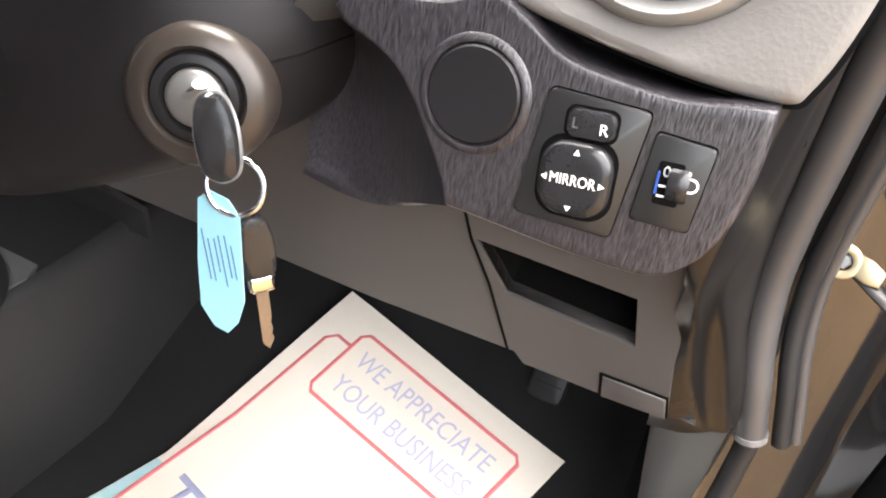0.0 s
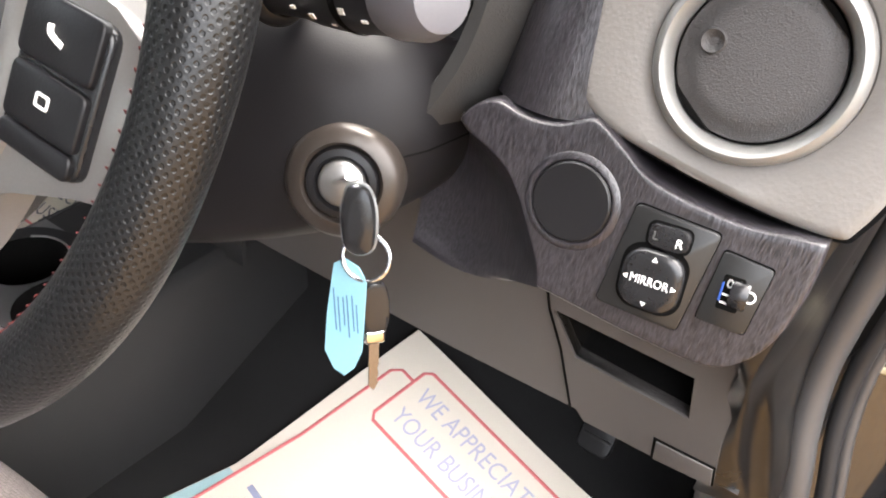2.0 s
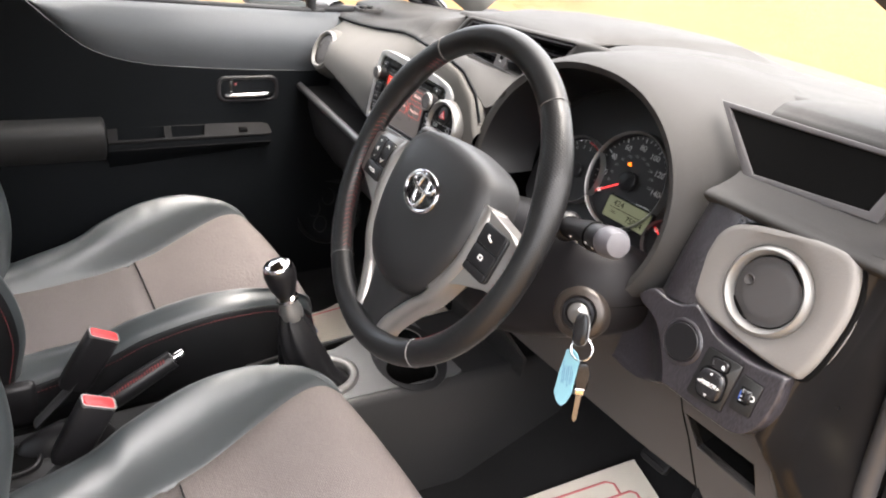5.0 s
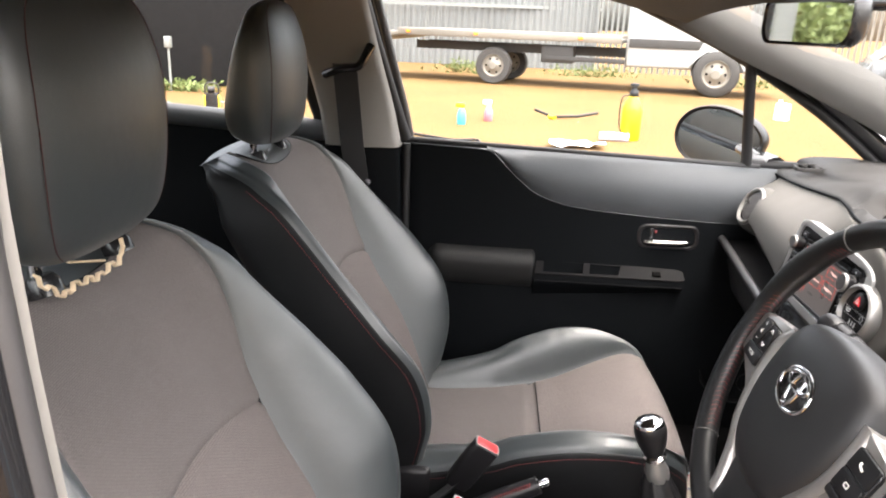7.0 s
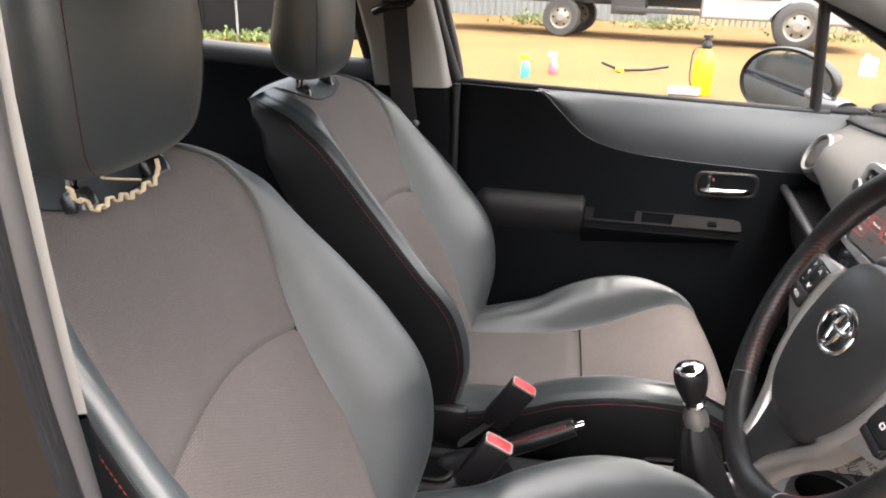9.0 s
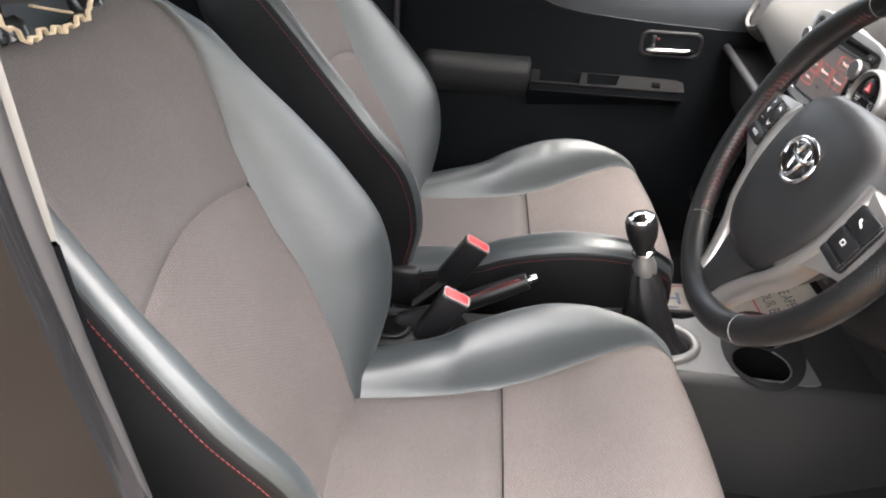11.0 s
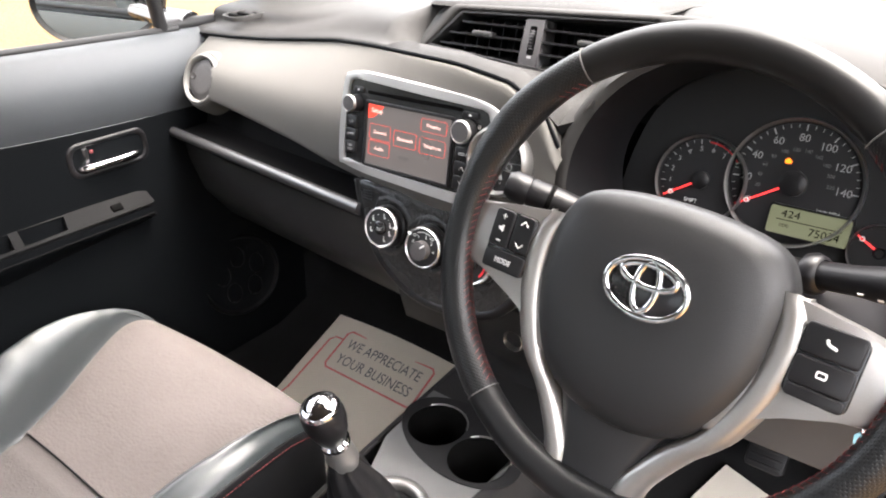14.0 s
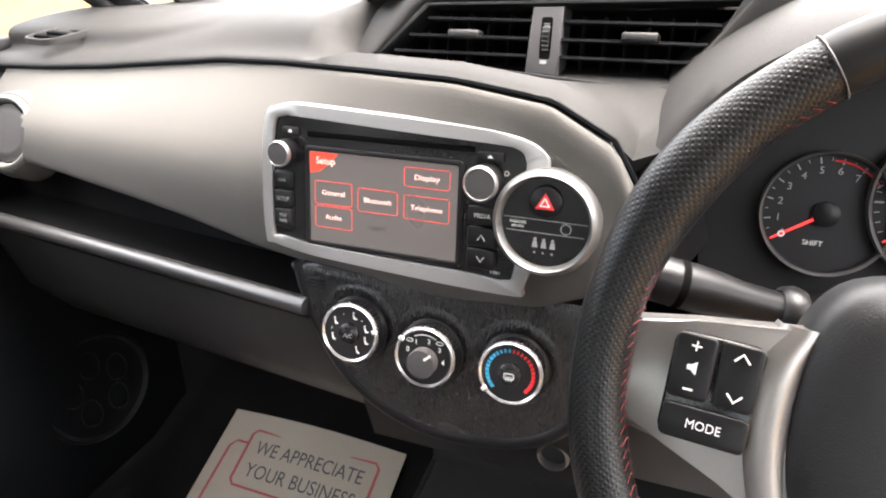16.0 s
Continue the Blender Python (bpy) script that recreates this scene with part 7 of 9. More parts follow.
ky = thing("car_key", (0.51, 0.20, 0.78), "black car key hanging with a second key and blue tag", "car key")
part("blade", tube([(0.4822, 0.211, 0.904), (0.4962, 0.204, 0.916)], 0.0042, 8, flat=0.5), CHROME, ky)
bow = curve([(-0.0045, 0.012, 0), (0.0045, 0.012, 0), (0.0085, 0.000, 0), (0.0095, -0.018, 0), (0.0075, -0.036, 0), (0.0, -0.042, 0), (-0.0075, -0.036, 0), (-0.0095, -0.018, 0), (-0.0085, 0.0, 0)], 4, closed=True)
km_ = frame_at((0.5012, 0.203, 0.9085), (0.35, -0.88, 0.30), (-0.25, 0.20, 1.0)) @ Matrix.Diagonal((0.95, 0.66, 1, 1))
part("bow", grid([[(p.x * k, p.y * k - 0.006, z) for p in bow] for k, z in ((0.01, 0.0048), (0.55, 0.0048), (0.86, 0.0042), (1.0, 0.0018), (1.0, -0.0018), (0.86, -0.0042), (0.55, -0.0048), (0.01, -0.0048))], close=True), GLOSS_BLACK, ky, "gloss black key bow", m=km_)
part("bow_trim", tube([km_ @ Vector((p.x * 1.0, p.y - 0.006, 0)) for p in bow], 0.0011, 6, closed=True), TITAN, ky, "grey edge of the key bow")
rc = Vector((0.5077, 0.204, 0.8710))
RG = frame_at(rc, (0.30, -0.85, 0.42))
part("key_ring", tube([(0.0128 * math.cos(a), 0.0128 * math.sin(a), 0.0) for a in np.linspace(0, 2 * math.pi, 41)[:-1]], 0.0013, 8, closed=True), CHROME, ky, "steel split ring", m=RG)
TG = frame_at((0.5065, 0.191, 0.8370), (0.10, -0.92, 0.30), (-0.20, 0.28, 1)) @ Matrix.Diagonal((0.88, 0.80, 1, 1))
tag_o = [(-0.011, 0.036), (-0.004, 0.041), (0.006, 0.037), (0.012, 0.028), (0.0125, -0.022), (0.008, -0.036), (0.002, -0.043), (-0.006, -0.040), (-0.0135, -0.028), (-0.0135, 0.0)]
tagp = part("card_tag", prism(tag_o, -0.0006, 0.0006), TAG, ky, "light blue card tag", m=TG, smooth=0)
for k in range(6):
    part("handwriting_bar", box(0.0008, 0.030 - 0.005 * (k % 3), 0.0002), PEN_INK, tagp, m=TG @ Matrix.Translation((-0.008 + 0.0032 * k, 0.004 - 0.003 * (k % 2), 0.0007)) @ pose(0, 0, 0, 0, 0, 8))
K2 = frame_at((0.5120, 0.208, 0.8450), (0.75, -0.62, 0.15), (-0.02, 0.0, 1)) @ Matrix.Diagonal((0.95, 0.95, 0.95, 1))
part("second_bow", grid([[(p.x * k * 0.95, p.y * k * 0.72, z) for p in bow] for k, z in ((0.01, 0.0042), (0.6, 0.0042), (0.9, 0.0034), (1.0, 0.0012), (1.0, -0.0012), (0.9, -0.0034), (0.6, -0.0042), (0.01, -0.0042))], close=True), GLOSS_BLACK, ky, "gloss black second key", m=K2)
part("second_collar", box(0.013, 0.010, 0.008, 0.002), CHROME, ky, m=K2 @ Matrix.Translation((0, -0.028, 0)))
part("second_blade", prism([(-0.003, -0.031), (0.003, -0.031), (0.003, -0.050), (0.0022, -0.053), (0.003, -0.057), (0.0020, -0.061), (0.003, -0.064), (0.0, -0.070), (-0.003, -0.066)], -0.001, 0.001), DIM_STEEL, ky, "steel key blade, dark reflection in its colour", m=K2)


def stalk(base, tip, label, cap):
    st = thing("column_stalk", base, label, "control stalk", "column stalks")
    a, b = Vector(base), Vector(tip)
    d = (b - a).normalized()
    m = frame_at(a, d)
    L = (b - a).length
    part("boot", lathe([(0.0, 0.0), (0.017, 0.0), (0.018, 0.006), (0.016, 0.012), (0.013, 0.014)], 32), SATIN_BLACK, st, m=m)
    rod = part("lever", lathe([(0.0115, 0.0), (0.0125, L * 0.3), (0.0145, L * 0.42), (0.0155, L * 0.55), (0.0150, L * 0.78), (0.0135, L * 0.80)], 32), SATIN_BLACK, st, "satin black lever", m=m)
    part("end_knob", lathe([(0.0150, L * 0.80), (0.0160, L * 0.83), (0.0155, L * 0.93), (0.0120, L * 0.985), (0.0, L)], 32), cap, st, "rounded end knob", m=m)
    part("ring_groove", lathe([(0.0157, L * 0.60), (0.0162, L * 0.62), (0.0157, L * 0.64)], 32), HOLE, rod, m=m)
    for k in range(5):
        t = L * (0.36 + 0.10 * k)
        part("stalk_mark", box(0.0042, 0.0014 + 0.0012 * (k % 2), 0.0006), WHITE_INK, rod, m=m @ pose(0, 0, 0, 0, 0, 200 + 14 * (k % 3)) @ Matrix.Translation((0.0152, 0.0, t)) @ pose(0, 0, 0, 0, 90, 0))
    return st


STALK_CAP = material("grey_lilac_cap", (0.075, 0.072, 0.080), 0.40, vary=0.1, grain=700, bump=0.1)
stalk((0.425, 0.225, 0.985), (0.556, 0.173, 1.026), "black wash and light stalk with a grey end knob", STALK_CAP)
stalk((0.258, 0.225, 0.978), (0.142, 0.190, 1.014), "black light stalk behind the wheel", SATIN_BLACK)

# ---- driver's side of the dashboard ----
vp = thing("driver_vent_panel", (0.65, 0.29, 0.95), "warm grey panel around the driver's round air vent", "vent panel")
VM = frame_at((0.648, 0.289, 0.998), (0, -1, 0.25))
vo = curve([(x, y, 0) for x, y in ((-0.0766, -0.0289), (-0.0788, 0.0078), (-0.0688, 0.0403), (-0.0407, 0.0548), (0.0115, 0.0650), (0.0494, 0.0660), (0.0620, 0.0591), (0.0703, 0.0382), (0.0735, 0.0115), (0.0695, -0.0270), (0.0632, -0.0505), (0.0555, -0.0580), (0.0219, -0.0580), (-0.0232, -0.0527), (-0.0600, -0.0445))], 6, closed=True)
VC = Vector((-0.002, 0.002, 0))
bm_ = plate_with_holes([(p.x, p.y) for p in vo], [oval(0.0438, 0.0438, 56, VC.x, VC.y)], -0.03, 0.0)
part("panel", bm_, GREY_PANEL, vp, "warm grey grained panel", m=VM, smooth=30)
rows = []
for k, z in ((1.0, 0.0), (0.985, 0.0035), (0.955, 0.0055), (0.90, 0.006)):
    rows.append([(p.x * k, p.y * k, z) for p in vo])
for far, z in ((0.0560, 0.0052), (0.0505, 0.0040), (0.0452, 0.0015)):
    rows.append([VC + (p - VC).normalized() * far + Vector((0, 0, z)) for p in vo])
part("raised_border", grid(rows, close=True), GREY_PANEL, vp, m=VM, smooth=60)
part("shadow_gap", ring([(p.x * 1.035, p.y * 1.035) for p in vo], [(p.x * 0.99, p.y * 0.99) for p in vo], -0.012, -0.004), HOLE, vp, m=VM)
round_vent((0.646, 0.2865, 1.000), (0, -1, 0.25), 0.0448, VENT_SILVER, "round driver's air vent, shut, with a silver rim", True)

sp_ = thing("switch_panel", (0.62, 0.26, 0.87), "brushed dark switch panel beside the steering column", "switch panel")
PM = frame_at((0.620, 0.255, 0.905), (0, -1, 0.25))
PXY = lambda x, z: (x - 0.620, (z - 0.905) * 1.03)
def edge_line(pts, n):
    line = curve([(x, y, 0) for x, y in pts], 8)
    f = np.linspace(0, len(line) - 1, n)
    return [line[int(i)].lerp(line[min(int(i) + 1, len(line) - 1)], i - int(i)) for i in f]


NU, NV = 41, 25
left_ = edge_line(((-0.101, 0.0330), (-0.094, 0.0275), (-0.083, 0.0235), (-0.0705, 0.0180), (-0.0595, 0.0085), (-0.0470, -0.0085), (-0.0355, -0.0265), (-0.0315, -0.0385)), NV)
right_ = edge_line(((0.081, 0.040), (0.083, 0.018), (0.0815, -0.005), (0.076, -0.022), (0.066, -0.034)), NV)
top_ = edge_line(((-0.101, 0.0330), (-0.094, 0.0425), (-0.0835, 0.0482), (-0.065, 0.0455), (-0.0486, 0.0480), (-0.037, 0.0545), (-0.030, 0.0560), (-0.015, 0.0484), (0.005, 0.038), (0.045, 0.0345), (0.070, 0.0385), (0.081, 0.040)), NU)
low_ = edge_line(((-0.0315, -0.0385), (0.000, -0.0395), (0.030, -0.0400), (0.055, -0.0385), (0.066, -0.034)), NU)
def panel_at(i, j):
    u, v = i / (NU - 1), j / (NV - 1)
    return left_[j] * (1 - u) + right_[j] * u + top_[i] * (1 - v) + low_[i] * v - (left_[0] * (1 - u) * (1 - v) + right_[0] * u * (1 - v) + left_[-1] * (1 - u) * v + right_[-1] * u * v)
ends = ((0, -0.05), (0, -0.006), (0.25, -0.0022), (0.7, -0.0004))
rows = []
for j, dj in [(0, e) for e in ends] + [(j, (0, 0.0)) for j in range(1, NV - 1)] + [(NV - 2, (-e[0] + 1, e[1])) for e in ends[::-1]]:
    jj = min(j, NV - 2)
    fj = jj + dj[0] if j else dj[0]
    def at_row(i):
        k = min(int(fj), NV - 2)
        return panel_at(i, k).lerp(panel_at(i, k + 1), fj - k)
    row = []
    first, second = at_row(0), at_row(1)
    for t, c in ((0.9, -0.0032), (0.7, -0.0010)):
        row.append(first + (first - second) * t * 0.5 + Vector((0, 0, c + dj[1])))
    for i in range(NU):
        row.append(at_row(i) + Vector((0, 0, dj[1])))
    last, prev = at_row(NU - 1), at_row(NU - 2)
    for t, c in ((0.6, -0.0010), (1.1, -0.004), (1.3, -0.010), (1.35, -0.05)):
        row.append(last + (last - prev) * t + Vector((0, 0, c + dj[1])))
    rows.append(row)
part("plate", grid(rows), BRUSHED, sp_, "dark plate with a brushed grain", m=PM, smooth=75)
rows = []
for k in range(15):
    t = k / 12
    e = left_[min(NV - 1, int(round(min(1.0, t) * (NV - 1))))] + Vector((0.0, 0.0 if k < 13 else -0.0015 * (k - 12), -0.0020 if k < 13 else -0.002 - 0.012 * (k - 12)))
    far = Vector((-0.150 + 0.020 * t, 0.020 - 0.082 * min(1.0, t) ** 1.3, -0.052 + 0.012 * t ** 3))
    row = []
    for i in range(13):
        u = i / 12
        q = e.lerp(far, u)
        q.z = e.z + (far.z - e.z) * (1 - (1 - u) ** 2.6)
        q.y -= 0.010 * math.sin(math.pi * u) * t
        row.append(q)
    rows.append(row)
part("hollow_cheek", grid(rows), BRUSHED, sp_, "hollow brushed cheek towards the column", m=PM, smooth=75)
rows = []
for z in np.linspace(0.9515, 1.065, 12):
    t = (z - 0.9515) / 0.1135
    row = [(0.490, -0.075), (0.512, -0.052), (0.524, -0.030), (0.534, -0.015), (0.545, -0.006), (0.556, -0.002), (0.568, -0.002), (0.580, -0.005), (0.600, -0.010)]
    rows.append([(*PXY(x + 0.006 * t, z + (0.006 * max(0.0, (x - 0.565) / 0.035) - 0.12 * max(0.0, 0.535 - x)) * (1 - t)), c - 0.010 * t * t) for x, c in row])
part("upper_trim", grid(rows), BRUSHED, sp_, "brushed dark trim above the joint line", m=PM, smooth=75)
cx, cy = PXY(0.591, 0.918)
part("blank_cover", lathe([(0, 0.001), (0.0185, 0.001), (0.0194, 0.001), (0.0205, 0.0), (0.0205, -0.004)], 48), SATIN_BLACK, sp_, "round black blank cover", smooth=25, m=PM @ Matrix.Translation((cx, cy, 0.0012)))
part("cover_rim", lathe([(0.0206, 0.0), (0.0214, 0.0016), (0.0228, 0.0018), (0.0250, 0.0)], 48), BRUSHED, sp_, "raised round rim", m=PM @ Matrix.Translation((cx, cy, 0.0002)))
SWITCH_GREY = material("satin_grey_switch_plastic", (0.0125, 0.0127, 0.0127), 0.36, vary=0.12, grain=900, bump=0.08, spec=0.45)


def round_poly(pts, r, grow=0.0):
    """A polygon with rounded corners, let out by grow from its middle."""
    mid = sum((Vector(p) for p in pts), Vector((0, 0))) / len(pts)
    q = [Vector(p) + (Vector(p) - mid).normalized() * grow for p in pts]
    line = []
    for i in range(len(q)):
        p, c, n = q[i - 1], q[i], q[(i + 1) % len(q)]
        a, b = c + (p - c).normalized() * r, c + (n - c).normalized() * r
        line += [tuple(a * (1 - t) ** 2 + c * 2 * t * (1 - t) + b * t * t) for t in (0.0, 0.25, 0.5, 0.75, 1.0)]
    return line


quad = [(0.0022, 0.0259), (-0.0004, -0.0279), (0.0407, -0.0260), (0.0424, 0.0266)]
ms = thing("mirror_switch", (0.64, 0.255, 0.88), "black mirror adjusting switch with a round pad", "mirror switch")
part("plate", prism(round_poly(quad, 0.0030), -0.004, 0.0022, 0.0008), SWITCH_GREY, ms, "satin grey plate", m=PM)
part("plate_gap", prism(round_poly(quad, 0.0032, 0.0008), -0.004, 0.0006), HOLE, ms, m=PM)
mx_, my_ = 0.0214, -0.0061
MS = PM @ Matrix.Translation((mx_, my_, 0.002)) @ pose(0, 0, 0, 0, 0, 6)
part("recess", prism(rrect(0.032, 0.034, 0.010, 6), 0.0, 0.0006), HOLE, ms, m=MS)
padb = part("adjusting_pad", grid([[(x * k, y * k, z) for x, y in rrect(0.0295, 0.0305, 0.0105, 6)] for k, z in ((1.0, 0.0), (1.0, 0.003), (0.93, 0.0050), (0.75, 0.0058), (0.4, 0.0054), (0.01, 0.0052))], close=True), GLOSS_BLACK, ms, "round-cornered glossy pad", m=MS)
lettering("pad_text", "MIRROR", 0.0062, WHITE_INK, MS @ Matrix.Translation((0, 0, 0.0060)), padb, width=0.0185, deep=0.0002)
for a in (0, 90, 180, 270):
    part("arrow_mark", prism([(0.0105, -0.0013), (0.0127, 0.0), (0.0105, 0.0013)], 0.0054, 0.0062), WHITE_INK, padb, m=MS @ pose(0, 0, 0, 0, 0, a))
LS = PM @ Matrix.Translation((0.0217, 0.0163, 0.002)) @ pose(0, 0, 0, 0, 0, 6)
part("selector_recess", prism(rrect(0.0215, 0.0135, 0.004, 5), 0.0, 0.0006), HOLE, ms, m=LS)
sel = part("selector", grid([[(x * k, y * k, z) for x, y in rrect(0.0195, 0.0115, 0.0038, 5)] for k, z in ((1.0, 0.0), (1.0, 0.002), (0.90, 0.0035), (0.5, 0.0037), (0.01, 0.0037))], close=True), GLOSS_BLACK, ms, "left and right selector", m=LS)
lettering("selector_text", "L", 0.0060, FAINT_INK, LS @ Matrix.Translation((-0.0058, 0.0, 0.0038)), sel, deep=0.0002)
lettering("selector_text", "R", 0.0062, WHITE_INK, LS @ Matrix.Translation((0.0055, -0.001, 0.0038)), sel, deep=0.0002)
# the small blue highlight by the wheel is a strip of colour
DEEP_BLUE = material("blue_highlight_paint", (0.02, 0.07, 0.30), 0.3, vary=0.1, bump=0.0)
lv = thing("headlight_leveller", (0.676, 0.25, 0.89), "black headlight levelling wheel with a painted blue highlight", "levelling switch")
q2 = [(0.0462, 0.0205), (0.0460, -0.0149), (0.0684, -0.0134), (0.0686, 0.0203)]
part("plate_gap", prism(round_poly(q2, 0.0022, 0.0008), -0.004, 0.0006), HOLE, lv, m=PM)
part("plate", prism(round_poly(q2, 0.0020), -0.004, 0.0022, 0.0008), SWITCH_GREY, lv, "satin grey plate", m=PM)
LV = PM @ Matrix.Translation((0.0560, 0.0030, 0.002)) @ pose(0, 0, 0, 0, 0, 6)
part("window", prism(rrect(0.0095, 0.0170, 0.001, 2), 0.0, 0.0006), HOLE, lv, m=LV)
part("thumb_wheel", lathe([(0.0, -0.004), (0.0080, -0.004), (0.0085, -0.0030), (0.0085, 0.0030), (0.0080, 0.004), (0, 0.004)], 30), GLOSS_BLACK, lv, "ribbed thumb wheel", m=LV @ Matrix.Translation((0.0035, 0, -0.0048)) @ pose(0, 0, 0, 0, 90, 0))
part("blue_highlight", box(0.0009, 0.0090, 0.0008), DEEP_BLUE, lv, "painted blue highlight", m=LV @ Matrix.Translation((-0.0042, 0.0, 0.0008)))
lettering("level_number", "0", 0.0060, GREY_INK, LV @ Matrix.Translation((-0.0014, 0.0045, 0.0010)), lv, deep=0.0002)
for k in range(2):
    part("level_mark", box(0.0045, 0.0008, 0.0003), WHITE_INK, lv, m=LV @ Matrix.Translation((-0.0012, -0.001 - 0.004 * k, 0.0009)))
part("lamp_mark", ring(oval(0.0030, 0.0030, 14), oval(0.0022, 0.0022, 14), 0, 0.0004), WHITE_INK, lv, m=LV @ Matrix.Translation((0.0080, 0.001, 0.0004)))
for k in range(3):
    part("lamp_ray", box(0.0026, 0.0006, 0.0003), WHITE_INK, lv, m=LV @ Matrix.Translation((0.0048, 0.0035 - 0.0025 * k, 0.0005)) @ pose(0, 0, 0, 0, 0, 15))

# lower knee cover with an open pocket
kc = thing("knee_cover", (0.55, 0.33, 0.70), "grey-black lower dash cover with an open pocket", "lower dash panel")
KM = frame_at((0.60, 0.318, 0.79), (0, -1, -0.28))
ko = [(-0.45, 0.0624), (0.105, 0.079), (0.105, 0.0), (0.108, -0.040), (0.113, -0.075), (0.117, -0.100), (0.0745, -0.105), (0.018, -0.1075), (0.0105, -0.096), (-0.042, -0.0995), (-0.100, -0.1035), (-0.45, -0.1035)]
slot = [(-0.0190, 0.0121), (0.0770, 0.0117), (0.0843, -0.0345), (0.0020, -0.0300)]
KNEE = material("warm_grey_knee_plastic", (0.062, 0.058, 0.057), 0.52, vary=0.12, grain=1400, bump=0.3, spec=0.3)
part("panel", plate_with_holes(ko, [slot], -0.010, 0.0), KNEE, kc, "charcoal cover", m=KM, smooth=30)
# back and walls coloured black so the pocket's shade is in the surface
part("pocket", prism([(x * 1.02, y * 1.02) for x, y in slot], -0.09, -0.085), HOLE, kc, "pocket back, shade put into its black", m=KM)
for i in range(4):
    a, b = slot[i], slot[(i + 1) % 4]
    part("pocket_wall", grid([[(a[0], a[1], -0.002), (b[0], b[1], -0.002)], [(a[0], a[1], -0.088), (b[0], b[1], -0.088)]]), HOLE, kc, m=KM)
part("panel_joint", tube([KM @ Vector((x, y, 0.0004)) for x, y in ((-0.027, 0.045), (-0.0217, 0.0116), (-0.0095, -0.0272), (0.0037, -0.0875), (0.0060, -0.098))], 0.0010, 5), HOLE, kc)
part("flap_gap", prism([(0.0690, -0.0770), (0.1130, -0.0745), (0.1175, -0.1000), (0.0720, -0.1050)], -0.001, 0.0006), HOLE, kc, m=KM)
part("release_flap", prism([(0.0715, -0.0795), (0.1120, -0.0770), (0.1160, -0.0995), (0.0740, -0.1045)], -0.001, 0.0020, 0.001), KNEE, kc, "small release flap", m=KM)
part("under_shelf", grid([[(x, y, z) for x in np.linspace(0.15, 0.735, 6)] for y, z in ((0.352, 0.690), (0.45, 0.680), (0.62, 0.70), (0.85, 0.80))]), PLASTIC_LOW, kc)

# end of the dashboard and kick panel by the door
ec = thing("dash_end_cap", (0.73, 0.35, 0.5), "dark grey end cap of the dashboard above the kick panel", "dash end trim", kind="structure")
rows = []
CAP = material("smooth_black_end_plastic", (0.0048, 0.0046, 0.0048), 0.30, vary=0.15, grain=900, bump=0.06, spec=0.35)
for z, foot, ridge, mid, lip, back in (
        (1.066, (0.712, 0.312), (0.724, 0.315), (0.727, 0.330), (0.728, 0.350), (0.722, 0.380)),
        (1.020, (0.713, 0.305), (0.722, 0.309), (0.726, 0.322), (0.727, 0.342), (0.725, 0.390)),
        (0.960, (0.700, 0.288), (0.712, 0.292), (0.718, 0.306), (0.722, 0.326), (0.728, 0.397)),
        (0.930, (0.698, 0.274), (0.706, 0.278), (0.714, 0.296), (0.719, 0.320), (0.730, 0.400)),
        (0.870, (0.693, 0.264), (0.702, 0.268), (0.710, 0.290), (0.716, 0.315), (0.732, 0.405)),
        (0.850, (0.695, 0.277), (0.701, 0.272), (0.709, 0.292), (0.715, 0.313), (0.733, 0.408)),
        (0.830, (0.697, 0.300), (0.703, 0.288), (0.709, 0.302), (0.714, 0.314), (0.734, 0.410)),
        (0.810, (0.697, 0.311), (0.706, 0.301), (0.712, 0.316), (0.717, 0.321), (0.736, 0.413)),
        (0.780, (0.699, 0.323), (0.711, 0.320), (0.718, 0.339), (0.7255, 0.339), (0.738, 0.412)),
        (0.740, (0.701, 0.334), (0.719, 0.337), (0.727, 0.354), (0.737, 0.358), (0.744, 0.406)),
        (0.700, (0.706, 0.345), (0.731, 0.353), (0.739, 0.367), (0.749, 0.370), (0.758, 0.398)),
        (0.672, (0.708, 0.353), (0.741, 0.363), (0.749, 0.372), (0.758, 0.375), (0.764, 0.394)),
        (0.664, (0.708, 0.364), (0.741, 0.372), (0.749, 0.378), (0.758, 0.381), (0.764, 0.398))):
    a, b, c, d, e = (Vector((*q, z)) for q in (foot, ridge, mid, lip, back))
    rows.append([a, a.lerp(b, 0.65) + Vector((0.002, -0.001, 0)), b + Vector((0.001, 0.002, 0)), b.lerp(c, 0.5), c, c.lerp(d, 0.7), d, d + Vector((0.002, 0.006, 0)), d.lerp(e, 0.5) + Vector((0.002, 0, 0)), e, e + Vector((0.006, 0.06, 0))])
part("cap", grid(rows), CAP, ec, "black end cap with a rounded edge", smooth=70)
KICK = material("grey_kick_plastic", (0.040, 0.042, 0.041), 0.55, vary=0.15, grain=900, bump=0.2, spec=0.3)
rows = [[(0.699 + 0.15 * (0.70 - z), 0.420 + 0.04 * (0.70 - z), z), (0.702 + 0.15 * (0.70 - z), 0.402 + 0.04 * (0.70 - z), z), (0.708 + 0.14 * (0.70 - z), 0.396 + 0.04 * (0.70 - z), z), (0.735 + 0.07 * (0.70 - z), 0.398 + 0.03 * (0.70 - z), z), (0.764, 0.404, z), (0.775, 0.46, z)] for z in (0.30, 0.42, 0.54, 0.62, 0.70)]
part("kick_panel", grid(rows), KICK, ec, "grey kick panel", smooth=60)
rows = [[(0.750, y, z) for y in (0.41, 0.55, 0.85)] for z in (0.30, 0.5, 0.70)]
